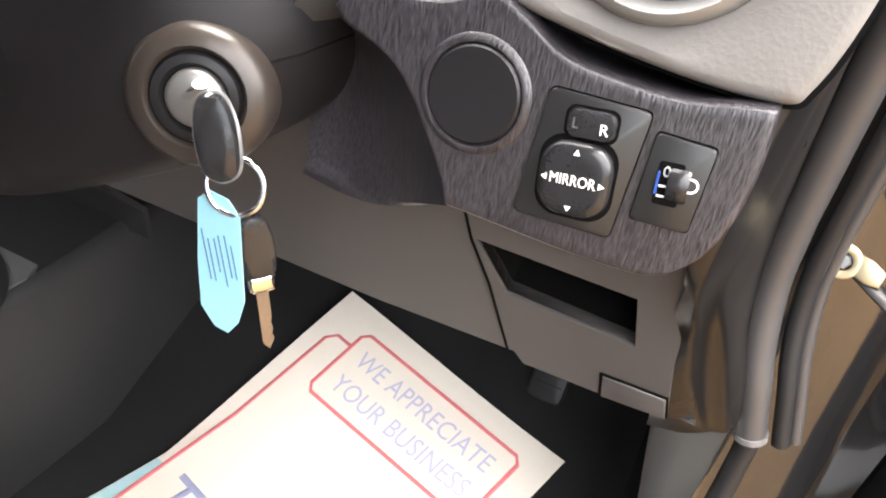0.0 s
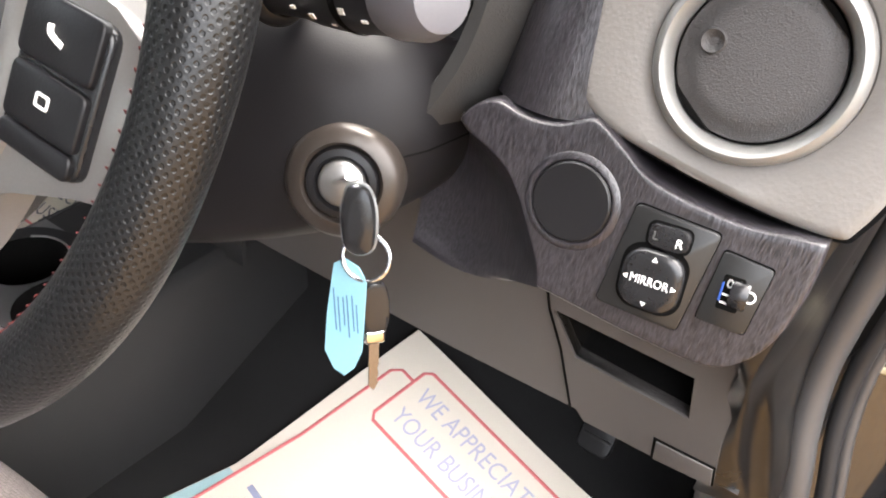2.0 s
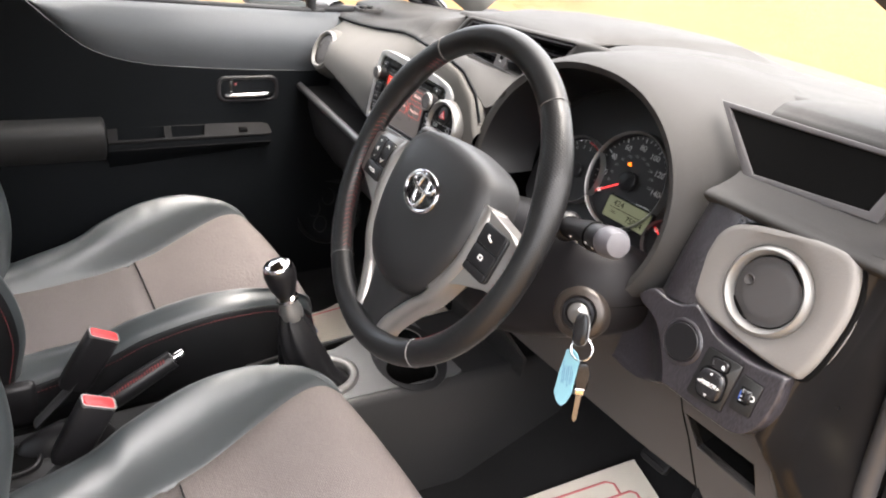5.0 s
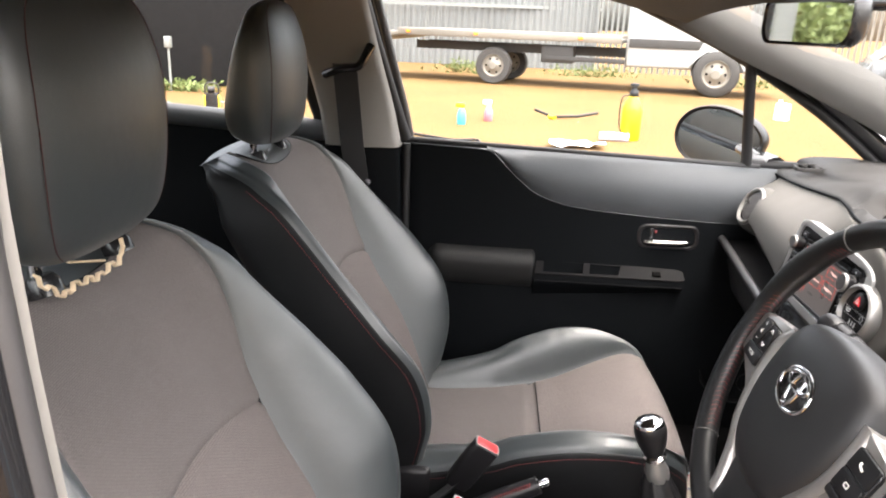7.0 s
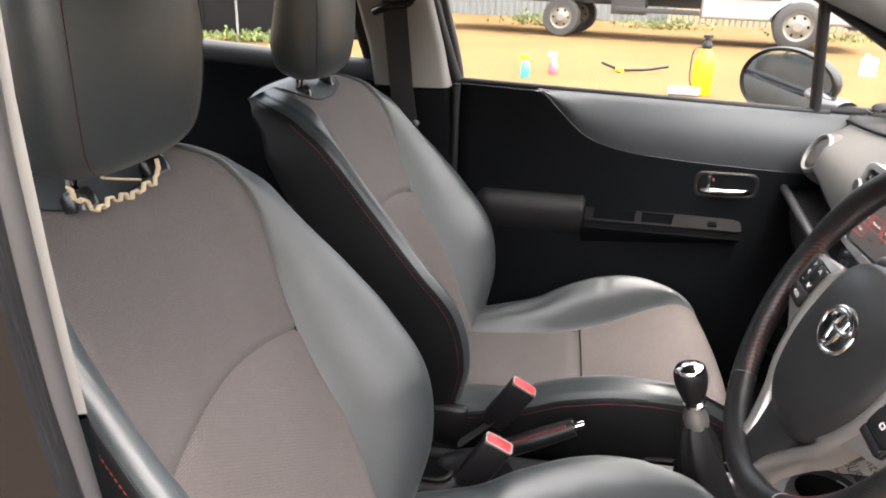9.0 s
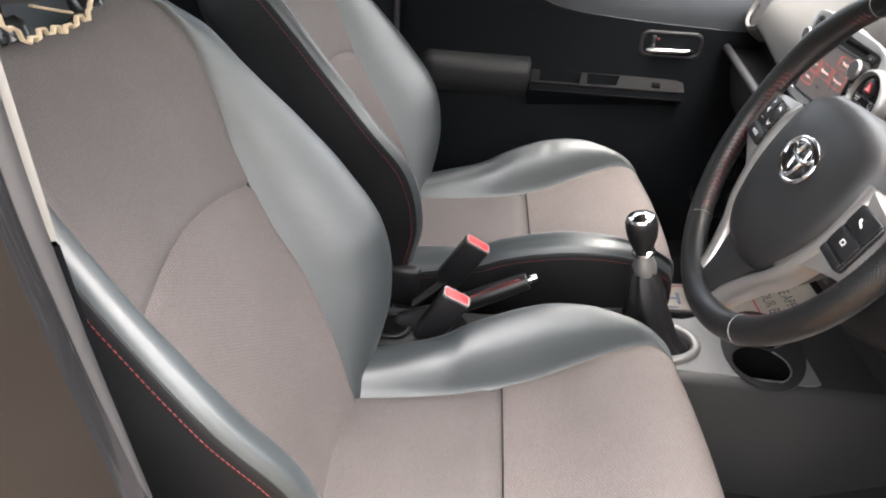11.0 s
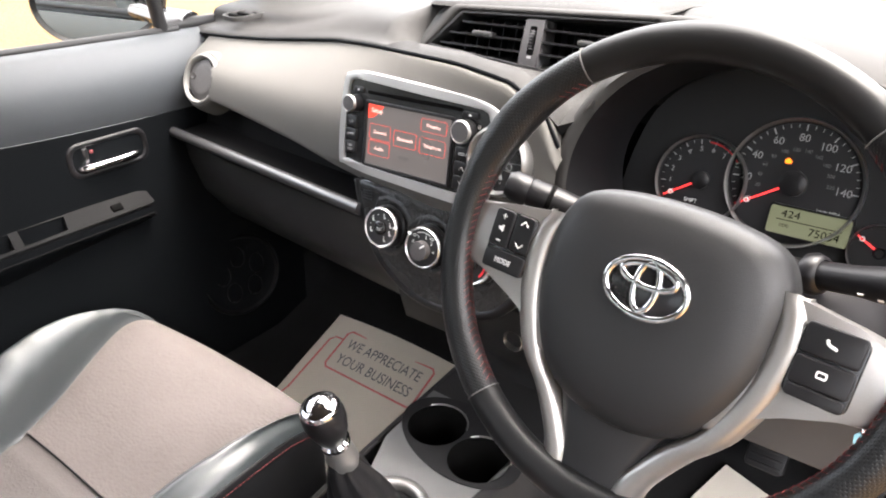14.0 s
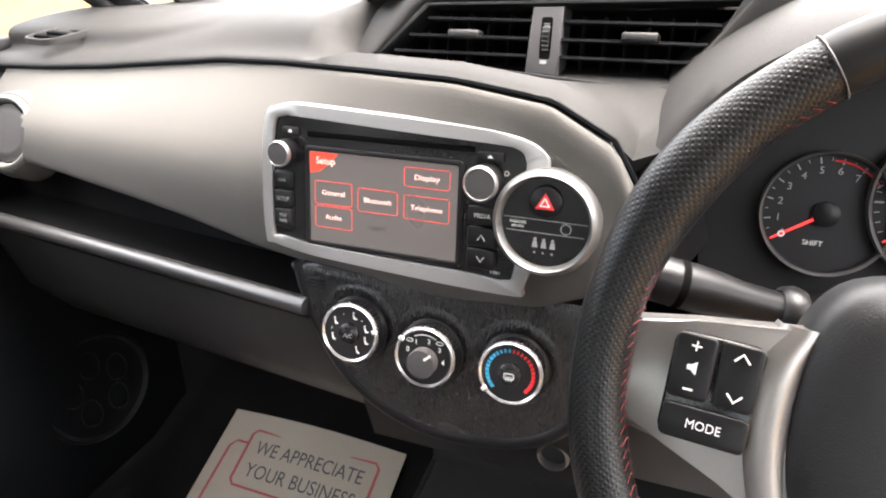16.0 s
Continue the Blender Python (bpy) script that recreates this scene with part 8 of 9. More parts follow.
part("footwell_side", solid(grid(rows), 0.01), DOOR_LOW, ec, "black footwell side")

# pedals
for nm, x, y, z, w, h, lab in (("brake_pedal", 0.50, 0.60, 0.47, 0.075, 0.055, "ribbed black brake pedal"), ("clutch_pedal", 0.375, 0.60, 0.47, 0.060, 0.055, "ribbed black clutch pedal"), ("accelerator_pedal", 0.600, 0.63, 0.43, 0.045, 0.13, "narrow black accelerator pedal")):
    p_ = thing(nm, (x, y, z), lab, "pedal", "pedals")
    m = frame_at((x, y, z), (0, -0.8, 0.6))
    part("pad", prism(rrect(w, h, 0.010, 4), -0.008, 0.004, 0.003), RUBBER, p_, m=m)
    for k in range(4):
        part("rib", box(w * 0.8, 0.004, 0.003, 0.001, at=(0, (k - 1.5) * h / 4.5, 0.005)), RUBBER, p_, m=m)
    part("arm", tube([(x, y + 0.01, z), (x, y + 0.08, z + 0.10), (x, y + 0.12, z + 0.26)], 0.010, 8), SATIN_BLACK, p_)

# door opening on the driver's side: sill, seal, hinge post and open door
os_ = thing("door_opening_driver", (0.76, 0.3, 0.3), "dark painted driver's door opening with a black rubber seal", "door opening", kind="structure")
seal = curve([(0.690, 0.02, 1.415), (0.715, 0.20, 1.30), (0.732, 0.32, 1.16), (0.740, 0.375, 1.04), (0.742, 0.400, 0.95), (0.743, 0.412, 0.87), (0.745, 0.418, 0.80), (0.749, 0.419, 0.76), (0.757, 0.413, 0.72), (0.766, 0.408, 0.69), (0.778, 0.404, 0.648)], 6)
part("pillar_garnish", tube(seal, 0.0112, 12), SEAL, os_, "satin grey edge trim over the seal")
part("garnish_lip", tube(seal[-2:], 0.0122, 12), BRUSHED_LIP, os_, "paler grey end of the trim")
low_seal = curve([(0.779, 0.409, 0.655), (0.780, 0.404, 0.60), (0.778, 0.385, 0.52), (0.774, 0.33, 0.42), (0.770, 0.20, 0.37), (0.765, -0.2, 0.36), (0.745, -0.40, 0.38)], 6)
part("seal", tube(low_seal, 0.0085, 10), RUBBER, os_, "black rubber door seal")
flange = [p + Vector((0.021, 0.006, -0.002)) for p in seal]
part("seal_flange", tube(flange, 0.0065, 8), RUBBER, os_, "black seal lip")
part("outer_lip", tube([p + Vector((0.030, 0.014, -0.002)) for p in seal], 0.0050, 8), SEAL, os_, "grey outer seal lip")
rows = []
for z, y in ((0.30, 0.40), (0.45, 0.420), (0.60, 0.440), (0.80, 0.450), (1.00, 0.440), (1.10, 0.42)):
    rows.append([(0.755, y - 0.02, z), (0.768, y + 0.006, z), (0.782, y + 0.020, z), (0.800, y + 0.026, z), (0.830, y + 0.042, z), (0.860, y + 0.060, z), (0.872, y + 0.09, z), (0.872, y + 0.12, z)])
part("hinge_post", grid(rows), PAINT, os_, "glossy dark painted hinge post", smooth=70)
rows = [[(0.73, y, 0.335), (0.76, y, 0.350), (0.80, y, 0.345), (0.83, y, 0.32), (0.84, y, 0.22)] for y in np.linspace(-0.5, 0.5, 6)]
part("door_sill", grid(rows), PAINT, os_, "dark painted door sill")
fw = thing("front_wing", (0.85, 1.1, 0.3), "glossy black front wing ahead of the door hinges", "car wing", kind="structure")
rows = []
for y in np.linspace(0.60, 1.75, 16):
    bulge = 0.020 * math.sin(math.pi * min(1.0, (y - 0.60) / 1.3))
    rows.append([(0.815, y, 0.22), (0.862 + bulge, y, 0.24), (0.870 + bulge, y, 0.50), (0.866 + bulge, y, 0.75), (0.852 + bulge, y, 0.92), (0.80 + bulge, y, 0.985), (0.72, y, 1.02 - 0.06 * (y - 0.6))])
part("panel", solid(grid(rows), 0.004), PAINT, fw, "curved painted wing", smooth=60)
rows = []
for a in np.linspace(0, 2 * math.pi, 33):
    rows.append([(x, 1.33 + r * math.cos(a), 0.385 + r * math.sin(a)) for x, r in ((0.66, 0.20), (0.66, 0.29), (0.68, 0.305), (0.85, 0.305), (0.87, 0.29), (0.87, 0.20), (0.66, 0.20))])
part("tyre", grid(rows), RUBBER, fw, "black front tyre", smooth=40)
fl = thing("front_wing", (-0.85, 1.1, 0.3), "glossy black front wing on the passenger side", "car wing", kind="structure")
rows = []
for y in np.linspace(0.60, 1.75, 16):
    bulge = 0.020 * math.sin(math.pi * min(1.0, (y - 0.60) / 1.3))
    rows.append([(-0.815, y, 0.22), (-0.84 - bulge, y, 0.24), (-0.85 - bulge, y, 0.50), (-0.846 - bulge, y, 0.75), (-0.832 - bulge, y, 0.92), (-0.80 - bulge, y, 0.985), (-0.72, y, 1.02 - 0.06 * (y - 0.6))])
part("panel", solid(grid(rows), 0.004), PAINT, fl, "curved painted wing", smooth=60)
bo = thing("bonnet", (0, 1.3, 0.9), "glossy black closed bonnet", "bonnet", kind="structure")
rows = []
for y, z in ((0.98, 1.03), (1.2, 1.01), (1.5, 0.96), (1.70, 0.88), (1.78, 0.78), (1.80, 0.50), (1.78, 0.25)):
    rows.append([(x, y - 0.10 * (x / 0.72) ** 4, z - 0.03 * (x / 0.72) ** 4) for x in np.linspace(-0.72, 0.72, 15)])
part("panel", solid(grid(rows), 0.004), PAINT, bo, "rounded painted bonnet", smooth=60)
ch = thing("door_check_strap", (0.80, 0.50, 0.75), "zinc-plated door check strap and hinge bolts", "door hinge")
part("strap", tube([(0.783, 0.448, 0.786), (0.806, 0.432, 0.779), (0.838, 0.410, 0.770), (0.90, 0.38, 0.750), (0.96, 0.40, 0.735)], 0.0075, 8, flat=0.5), SATIN_BLACK, ch, "black check arm")
CHM = frame_at((0.781, 0.438, 0.789), (-0.2, -1, 0.5))
part("bracket_eye", ring(oval(0.0115, 0.0115, 24), oval(0.0060, 0.0060, 24), -0.004, 0.003, 0.001), BRASS, ch, "yellow zinc eye", m=CHM)
part("bracket", prism([(0.008, 0.008), (0.016, 0.007), (0.025, 0.003), (0.025, -0.007), (0.016, -0.008), (0.009, -0.006)], -0.004, 0.003, 0.0015), BRASS, ch, "yellow zinc bracket", m=CHM)
part("bolt", lathe([(0, 0.004), (0.0045, 0.004), (0.0055, 0.0)], 6), TITAN, ch, "dark bolt head", m=CHM)
od = thing("driver_door", (0.86, 0.55, 0.3), "open dark driver's door seen edge on", "car door")
DM = Matrix.Translation((0.842, 0.585, 0)) @ pose(0, 0, 0, 0, 0, -14)
part("shell", prism(rrect(0.95, 0.72, 0.08, 5, 0.50, 0.69), -0.075, 0.075, 0.03, 3), PAINT, od, "dark painted door shell", m=DM @ Matrix(((1, 0, 0, 0), (0, 0, -1, 0), (0, 1, 0, 0), (0, 0, 0, 1))))
part("inner_card", prism(rrect(0.86, 0.62, 0.06, 5, 0.50, 0.69), 0.074, 0.100, 0.012, 2), DOOR_LOW, od, "black inner door card", m=DM @ Matrix(((1, 0, 0, 0), (0, 0, -1, 0), (0, 1, 0, 0), (0, 0, 0, 1))))


# ---- paper floor mats ----
def slope(x, y, lift=0.004):
    return (x, y, floor_z(y) + lift + 0.010 * math.sin(9 * x + 2) * math.sin(7 * y))


def paper_mat(c0, ux, uy, w, h, label, ink=PALED_INK):
    """c0: the far left corner; ux across, uy towards the seat."""
    pm = thing("paper_floor_mat", (c0[0], c0[1], floor_z(c0[1])), label, "paper mat", "paper floor mats")
    ux, uy, c0 = Vector(ux).normalized(), Vector(uy).normalized(), Vector((c0[0], c0[1], 0))
    def at(a, b, lift=0.004):
        q = c0 + ux * a + uy * b
        return slope(q.x, q.y, lift)
    part("sheet", solid(grid([[at(w * i / 16, h * j / 20) for i in range(17)] for j in range(21)]), 0.0006), PAPER, pm, "cream paper sheet")
    def line(pts, r, mat=PINK_INK):
        part("printed_line", tube([at(a, b, 0.0050) for a, b in pts], r, 6, flat=0.25), mat, pm, "faded red printed line" if mat is PINK_INK else "dark blue printed stroke")
    x0, x1, y0, y1 = 0.060, w - 0.035, 0.030, 0.125
    line([(x0 + 0.008, y0), (x1 - 0.008, y0), (x1, y0 + 0.008), (x1, y1 - 0.008), (x1 - 0.008, y1), (x0 + 0.008, y1), (x0, y1 - 0.008), (x0, y0 + 0.008), (x0 + 0.008, y0)], 0.0026)
    line([(x0 - 0.002, 0.055), (0.036, 0.055), (0.026, 0.066), (0.022, 0.20), (0.022, h - 0.03)], 0.0026)
    line([(x1 - 0.004, y1 + 0.01), (x1 + 0.002, h - 0.03)], 0.0022)
    for k, txt in enumerate(("WE APPRECIATE", "YOUR BUSINESS")):
        ob = lettering("printed_text", txt, 0.040, ink, Matrix.Identity(4), pm, width=(x1 - x0) * 0.84, deep=0.0)
        for v in ob.data.vertices:
            a, b = (x0 + x1) / 2 + v.co.x, y0 + 0.030 + 0.038 * k - v.co.y * 0.80
            v.co = at(a, b, 0.0056)
    line([(0.040, 0.285), (0.085, 0.287)], 0.0042, PRINT_BLUE)
    line([(0.063, 0.287), (0.061, 0.345)], 0.0042, PRINT_BLUE)
    line([(0.100, 0.292), (0.098, 0.345)], 0.0036, PRINT_BLUE)
    part("printed_corner", grid([[at(a, b, 0.0046) for a in (0.001, 0.008, 0.016 + 0.03 * (b - 0.29))] for b in np.linspace(0.29, h - 0.002, 8)]), PRINT_CYAN, pm, "pale cyan printed corner")
    return pm


paper_mat((-0.572, 0.582), (1, 0.0, 0), (0.04, -1, 0), 0.345, 0.44, "cream printed paper mat on the passenger footwell floor", SLATE_INK)
paper_mat((0.316, 0.611), (0.96, -0.22, 0), (-0.34, -0.94, 0), 0.345, 0.40, "cream printed paper mat on the driver's footwell floor")


# ---- the yard outside ----
G = 0.08
WHITE_PAINT = material("white_van_paint", (0.33, 0.345, 0.35), 0.35, vary=0.06, grain=80, bump=0.02)
ALU = material("dull_aluminium", (0.19, 0.178, 0.155), 0.5, metal=0.4, vary=0.15, grain=60, bump=0.1)
FENCE_GREY = material("galvanised_fence", (0.18, 0.192, 0.188), 0.55, metal=0.3, vary=0.18, grain=40, bump=0.05)
SHEET_GREY = material("pale_cladding", (0.14, 0.15, 0.15), 0.6, vary=0.1, grain=30, bump=0.05)
CONTAINER = material("black_container_paint", (0.008, 0.008, 0.0085), 0.85, vary=0.3, grain=20, bump=0.1, spec=0.1)
TYRE = material("worn_tyre", (0.035, 0.034, 0.033), 0.8, vary=0.2, grain=80, bump=0.3)
DARK_METAL = material("dark_chassis", (0.03, 0.03, 0.03), 0.7, vary=0.3, grain=60, bump=0.2)
YELLOW = material("bright_yellow_plastic", (0.66, 0.48, 0.008), 0.4, vary=0.08, bump=0.05)
TEAL = material("teal_plastic", (0.05, 0.36, 0.38), 0.4, vary=0.08, bump=0.0)
PINK = material("pink_plastic", (0.55, 0.13, 0.16), 0.4, vary=0.08, bump=0.0)
WHITE_PL = material("white_plastic", (0.78, 0.78, 0.76), 0.45, vary=0.05, bump=0.0)
LILAC = material("pale_lilac_cloth", (0.55, 0.55, 0.70), 0.8, vary=0.1, grain=60, bump=0.2)
ORANGE = material("orange_lens", (0.80, 0.22, 0.03), 0.3, vary=0.08, bump=0.0)
LEAF = material("hedge_leaf", (0.075, 0.115, 0.03), 0.7, vary=0.45, grain=14, bump=0.1, second=(0.16, 0.20, 0.06))
CAR_SILVER = material("silver_car_paint", (0.46, 0.47, 0.48), 0.25, metal=0.5, vary=0.06, grain=900, bump=0.0, coat=0.6)
CAR_GREY = material("grey_car_paint", (0.16, 0.165, 0.17), 0.25, metal=0.5, vary=0.06, grain=900, bump=0.0, coat=0.6)
CAR_GLASS = material("dark_car_glass", (0.02, 0.025, 0.028), 0.08, vary=0.1, bump=0.0)


def wheel(owner, c, r, width, axis, rim_mat=SILVER):
    m = frame_at(c, axis)
    w = part("wheel", lathe([(r * 0.62, -width / 2), (r * 0.93, -width / 2), (r, -width * 0.35), (r, width * 0.35), (r * 0.93, width / 2), (r * 0.62, width / 2)], 40), TYRE, owner, "black tyre and rim", m=m)
    part("rim", lathe([(r * 0.64, width * 0.40), (r * 0.58, width * 0.46), (r * 0.50, width * 0.30), (r * 0.26, width * 0.36), (r * 0.20, width * 0.50), (0, width * 0.50)], 32), rim_mat, w, "grey steel rim", m=m)
    for k in range(6):
        a = radians(60 * k)
        part("rim_hole", prism(oval(r * 0.06, r * 0.06, 12, r * 0.40 * math.cos(a), r * 0.40 * math.sin(a)), width * 0.30, width * 0.36), HOLE, w, m=m)
    return w


tr = thing("recovery_truck", (-15.0, 2.0, G), "white van-cab recovery truck with an empty aluminium flatbed", "truck")
a0, a1 = Vector((-15.5, -0.32, G)), Vector((-14.40, 4.24, G))
td = (a1 - a0).normalized()
TM = Matrix.Translation(a0) @ Matrix((td, Vector((0, 0, 1)).cross(td), Vector((0, 0, 1)))).transposed().to_4x4()
side = -(Vector((0, 0, 1)).cross(td))
for x, y, r in ((0, 0, 0.40), (4.69, 0, 0.46), (0, 1.75, 0.40), (4.69, 1.75, 0.46)):
    wheel(tr, TM @ Vector((x, y, r)), r, 0.24, side, ALU)
part("flatbed", prism([(-2.55, -0.15), (2.75, -0.15), (2.75, 2.05), (-2.55, 2.05)], 0.98, 1.06, 0.01), ALU, tr, "dull aluminium flatbed", m=TM)
for y in (-0.17, 2.03):
    part("side_rail", box(5.0, 0.05, 0.17, 0.015, at=(0.25, y, 1.06)), ALU, tr, m=TM)
part("loading_ramp", box(1.5, 2.0, 0.06, 0.01), ALU, tr, "lowered tail ramp", m=TM @ Matrix.Translation((-2.4, 0.95, 0.94)) @ pose(0, 0, 0, 0, -7, 0))
for y in (0.45, 1.35):
    part("chassis_rail", box(6.4, 0.09, 0.18, 0.01, at=(1.2, y, 0.78)), DARK_METAL, tr, m=TM)
part("underrun_bar", box(1.7, 0.05, 0.10, 0.01, at=(2.0, -0.05, 0.62)), DARK_METAL, tr, m=TM)
part("tool_box", box(0.7, 0.40, 0.36, 0.02, at=(1.4, 0.15, 0.70)), DARK_METAL, tr, m=TM)
for x in (-2.0, -0.4, 1.9):
    part("side_lamp", box(0.10, 0.03, 0.06, 0.01, at=(x, -0.205, 1.06)), ORANGE, tr, "orange side lamp", m=TM)
prof = [(2.85, 0.52), (4.20, 0.52), (4.25, 0.80), (4.45, 0.95), (4.90, 0.95), (5.12, 0.80), (5.16, 0.50), (5.75, 0.50), (5.85, 0.75), (5.78, 1.10), (5.60, 1.25), (4.95, 1.45), (4.35, 2.30), (4.10, 2.42), (3.0, 2.45), (2.85, 2.35)]
flip = Matrix(((1, 0, 0, 0), (0, 0, -1, 0), (0, 1, 0, 0), (0, 0, 0, 1)))
part("cab", prism([(x, z) for x, z in prof], -1.90, 0.05, 0.06, 2), WHITE_PAINT, tr, "white van cab", m=TM @ flip)
part("cab_window", prism([(3.45, 1.50), (4.60, 1.50), (4.20, 2.15), (3.50, 2.20)], 0.05, 0.062), CAR_GLASS, tr, "dark cab window", m=TM @ flip)
part("rubbing_strip", prism([(2.9, 0.92), (4.30, 0.92), (4.38, 1.10), (2.9, 1.10)], 0.05, 0.075, 0.01), DARK_METAL, tr, "dark grey side strip", m=TM @ flip)
part("bumper", box(0.35, 1.9, 0.35, 0.05, at=(5.72, 0.93, 0.62)), DARK_METAL, tr, m=TM)


def palisade(p0, p1, height, pitch, label, mat=FENCE_GREY):
    p0, p1 = Vector(p0), Vector(p1)
    f = thing("palisade_fence", (p0 + p1) / 2, label, "fence")
    d = (p1 - p0).normalized()
    m0 = Matrix((d, Vector((0, 0, 1)).cross(d), Vector((0, 0, 1)))).transposed().to_4x4()
    me = None
    n = int((p1 - p0).length / pitch)
    for k in range(n):
        if me is None:
            bm = prism([(-0.035, -0.012), (0, 0.012), (0.035, -0.012), (0.03, -0.018), (0, 0.004), (-0.03, -0.018)], 0.05, height, 0)
            ob = part("pale", bm, mat, f, smooth=0)
            me = ob.data
        else:
            ob = new("pale", me)
            ob.parent = f
            ob.matrix_parent_inverse = Matrix.Translation(-f.location)
        ob.matrix_basis = Matrix.Translation(p0 + d * pitch * (k + 0.5)) @ m0
    for z in (0.5, height - 0.45):
        part("rail", box((p1 - p0).length, 0.05, 0.06, 0.005), mat, f, m=Matrix.Translation((p0 + p1) / 2 + Vector((0, 0, z)) + m0.to_3x3() @ Vector((0, 0.04, 0))) @ m0)
    return f


palisade((-21.5, 2.7, G), (-18.5, 16.0, G), 3.3, 0.16, "tall grey steel palisade fence behind the truck")
palisade((-21.0, -13.5, G), (-13.5, -9.2, G), 3.2, 0.17, "tall grey steel palisade fence beside the container")
palisade((12.0, -22.0, G), (14.0, 14.0, G), 2.6, 0.20, "grey palisade fence across the yard")
sh_ = thing("cladding_wall", (-22.0, -2.0, G), "pale grey corrugated steel cladding wall", "wall")
rows = [[], []]
for k in range(361):
    y = -9.5 + 12.3 * k / 360
    dx = 0.025 * (1 if (k // 3) % 2 else -1)
    for j, z in enumerate((G, 5.2)):
        rows[j].append((-22.6 + 0.14 * (y + 2) * 0.6 + dx, y, z))
part("sheeting", grid(rows), SHEET_GREY, sh_, "corrugated sheet", smooth=0)
part("mid_rail", box(0.06, 12.3, 0.10, at=(-22.35, -3.3, 1.9)), FENCE_GREY, sh_, m=None)

ct = thing("black_container", (-12.2, -8.0, G), "large matt black container standing on the gravel", "container")
CT = Matrix.Translation((-12.0, -5.62, G)) @ pose(0, 0, 0, 0, 0, 12)
part("body", box(1.6, 3.7, 3.6, 0.03, at=(-0.8, 0, 1.8)), CONTAINER, ct, "matt black steel box", m=CT)
# lighter rectangle added to draw a window reflection on the box
part("reflection_frame", ring(rrect(1.5, 1.4, 0.02, 2), rrect(1.46, 1.36, 0.02, 2), 0, 0.015), DARK_METAL, ct, "thin frame drawn for a window reflection", m=CT @ Matrix.Translation((0.004, 0.65, 2.45)) @ Matrix(((0, 0, 1, 0), (1, 0, 0, 0), (0, 1, 0, 0), (0, 0, 0, 1))))
for y in (-1.2, 1.85):
    part("seam_post", box(0.05, 0.08, 3.6, 0.01, at=(0.01, y, 1.8)), CONTAINER, ct, m=CT)
mp_ = thing("marker_post", (-10.9, -5.72, G), "thin grey post with a small box on top", "post")
part("pole", tube([(-10.9, -5.72, G), (-10.9, -5.72, G + 0.75)], 0.02, 8), FENCE_GREY, mp_)
part("meter_box", box(0.10, 0.10, 0.18, 0.01, at=(-10.9, -5.72, G + 0.80)), FENCE_GREY, mp_)

# weeds and hedge
def leaves(name, spots, size, label, kind="stuff"):
    bm = bmesh.new()
    rng = random.Random(5)
    for cx, cy, cz, rx, ry, rz, n in spots:
        for _ in range(n):
            u, v, w = rng.gauss(0, 0.45), rng.gauss(0, 0.45), rng.gauss(0, 0.45)
            p = Vector((cx + u * rx, cy + v * ry, max(G + 0.01, cz + w * rz)))
            q = Matrix.Translation(p) @ Euler((rng.uniform(0, 6), rng.uniform(0, 6), rng.uniform(0, 6))).to_matrix().to_4x4()
            s = size * rng.uniform(0.6, 1.5)
            bm.faces.new([bm.verts.new(q @ Vector((a * s, b * s, c * s))) for a, b, c in ((-0.5, 0, 0), (0, -0.22, 0.06), (0.5, 0, 0), (0, 0.22, 0.06))])
    ob = part(name, bm, LEAF, None, smooth=0)
    return tagged(ob, label, "plants", kind=kind)


leaves("weeds", [(-18.8, -0.9, G + 0.15, 0.5, 1.2, 0.22, 500), (-19.5, 2.3, G + 0.1, 0.6, 1.4, 0.18, 400), (-11.0, -5.6, G + 0.08, 0.25, 0.7, 0.12, 300), (-11.3, -6.9, G + 0.06, 0.2, 0.6, 0.1, 200), (-17.5, 6.0, G + 0.1, 0.5, 1.6, 0.15, 300)], 0.10, "green weeds along the foot of the fence")
leaves("hedge", [(-23.0 + 0.5 * k, -17.0 + 1.4 * k, 2.0, 2.2, 1.6, 1.9, 1500) for k in range(5)], 0.28, "tall green hedge behind the palisade fence")
leaves("far_trees", [(24.0, -20 + 4.0 * k, 2.4 + 0.6 * (k % 3), 2.6, 3.2, 2.6, 1800) for k in range(8)], 0.36, "green trees behind the fence across the yard")

# things lying on the gravel
sy_ = thing("pump_sprayer", (-7.78, 1.40, G), "bright yellow upright pump sprayer bottle on the gravel", "sprayer")
part("tank", lathe([(0, 0.0), (0.105, 0.0), (0.118, 0.02), (0.118, 0.36), (0.105, 0.42), (0.06, 0.50), (0.05, 0.52)], 32), YELLOW, sy_, "yellow plastic tank", m=Matrix.Translation((-7.78, 1.40, G)))
part("pump_head", lathe([(0.05, 0.51), (0.06, 0.53), (0.05, 0.58), (0.03, 0.60), (0.03, 0.63), (0.055, 0.64), (0.05, 0.67), (0, 0.67)], 24), SATIN_BLACK, sy_, "black pump head", m=Matrix.Translation((-7.78, 1.40, G)))
part("hose", tube(curve([(-7.72, 1.35, G + 0.54), (-7.64, 1.24, G + 0.50), (-7.66, 1.24, G + 0.2), (-7.62, 1.30, G + 0.05)], 6), 0.008, 6), SATIN_BLACK, sy_)
ro = thing("cloth_roll", (-7.3, 1.15, G), "pale lilac rolled cloth lying on the gravel", "cloth")
part("roll", tube([(-7.62, 1.02, G + 0.05), (-7.62, 1.18, G + 0.052), (-7.60, 1.36, G + 0.05)], 0.05, 14), LILAC, ro)


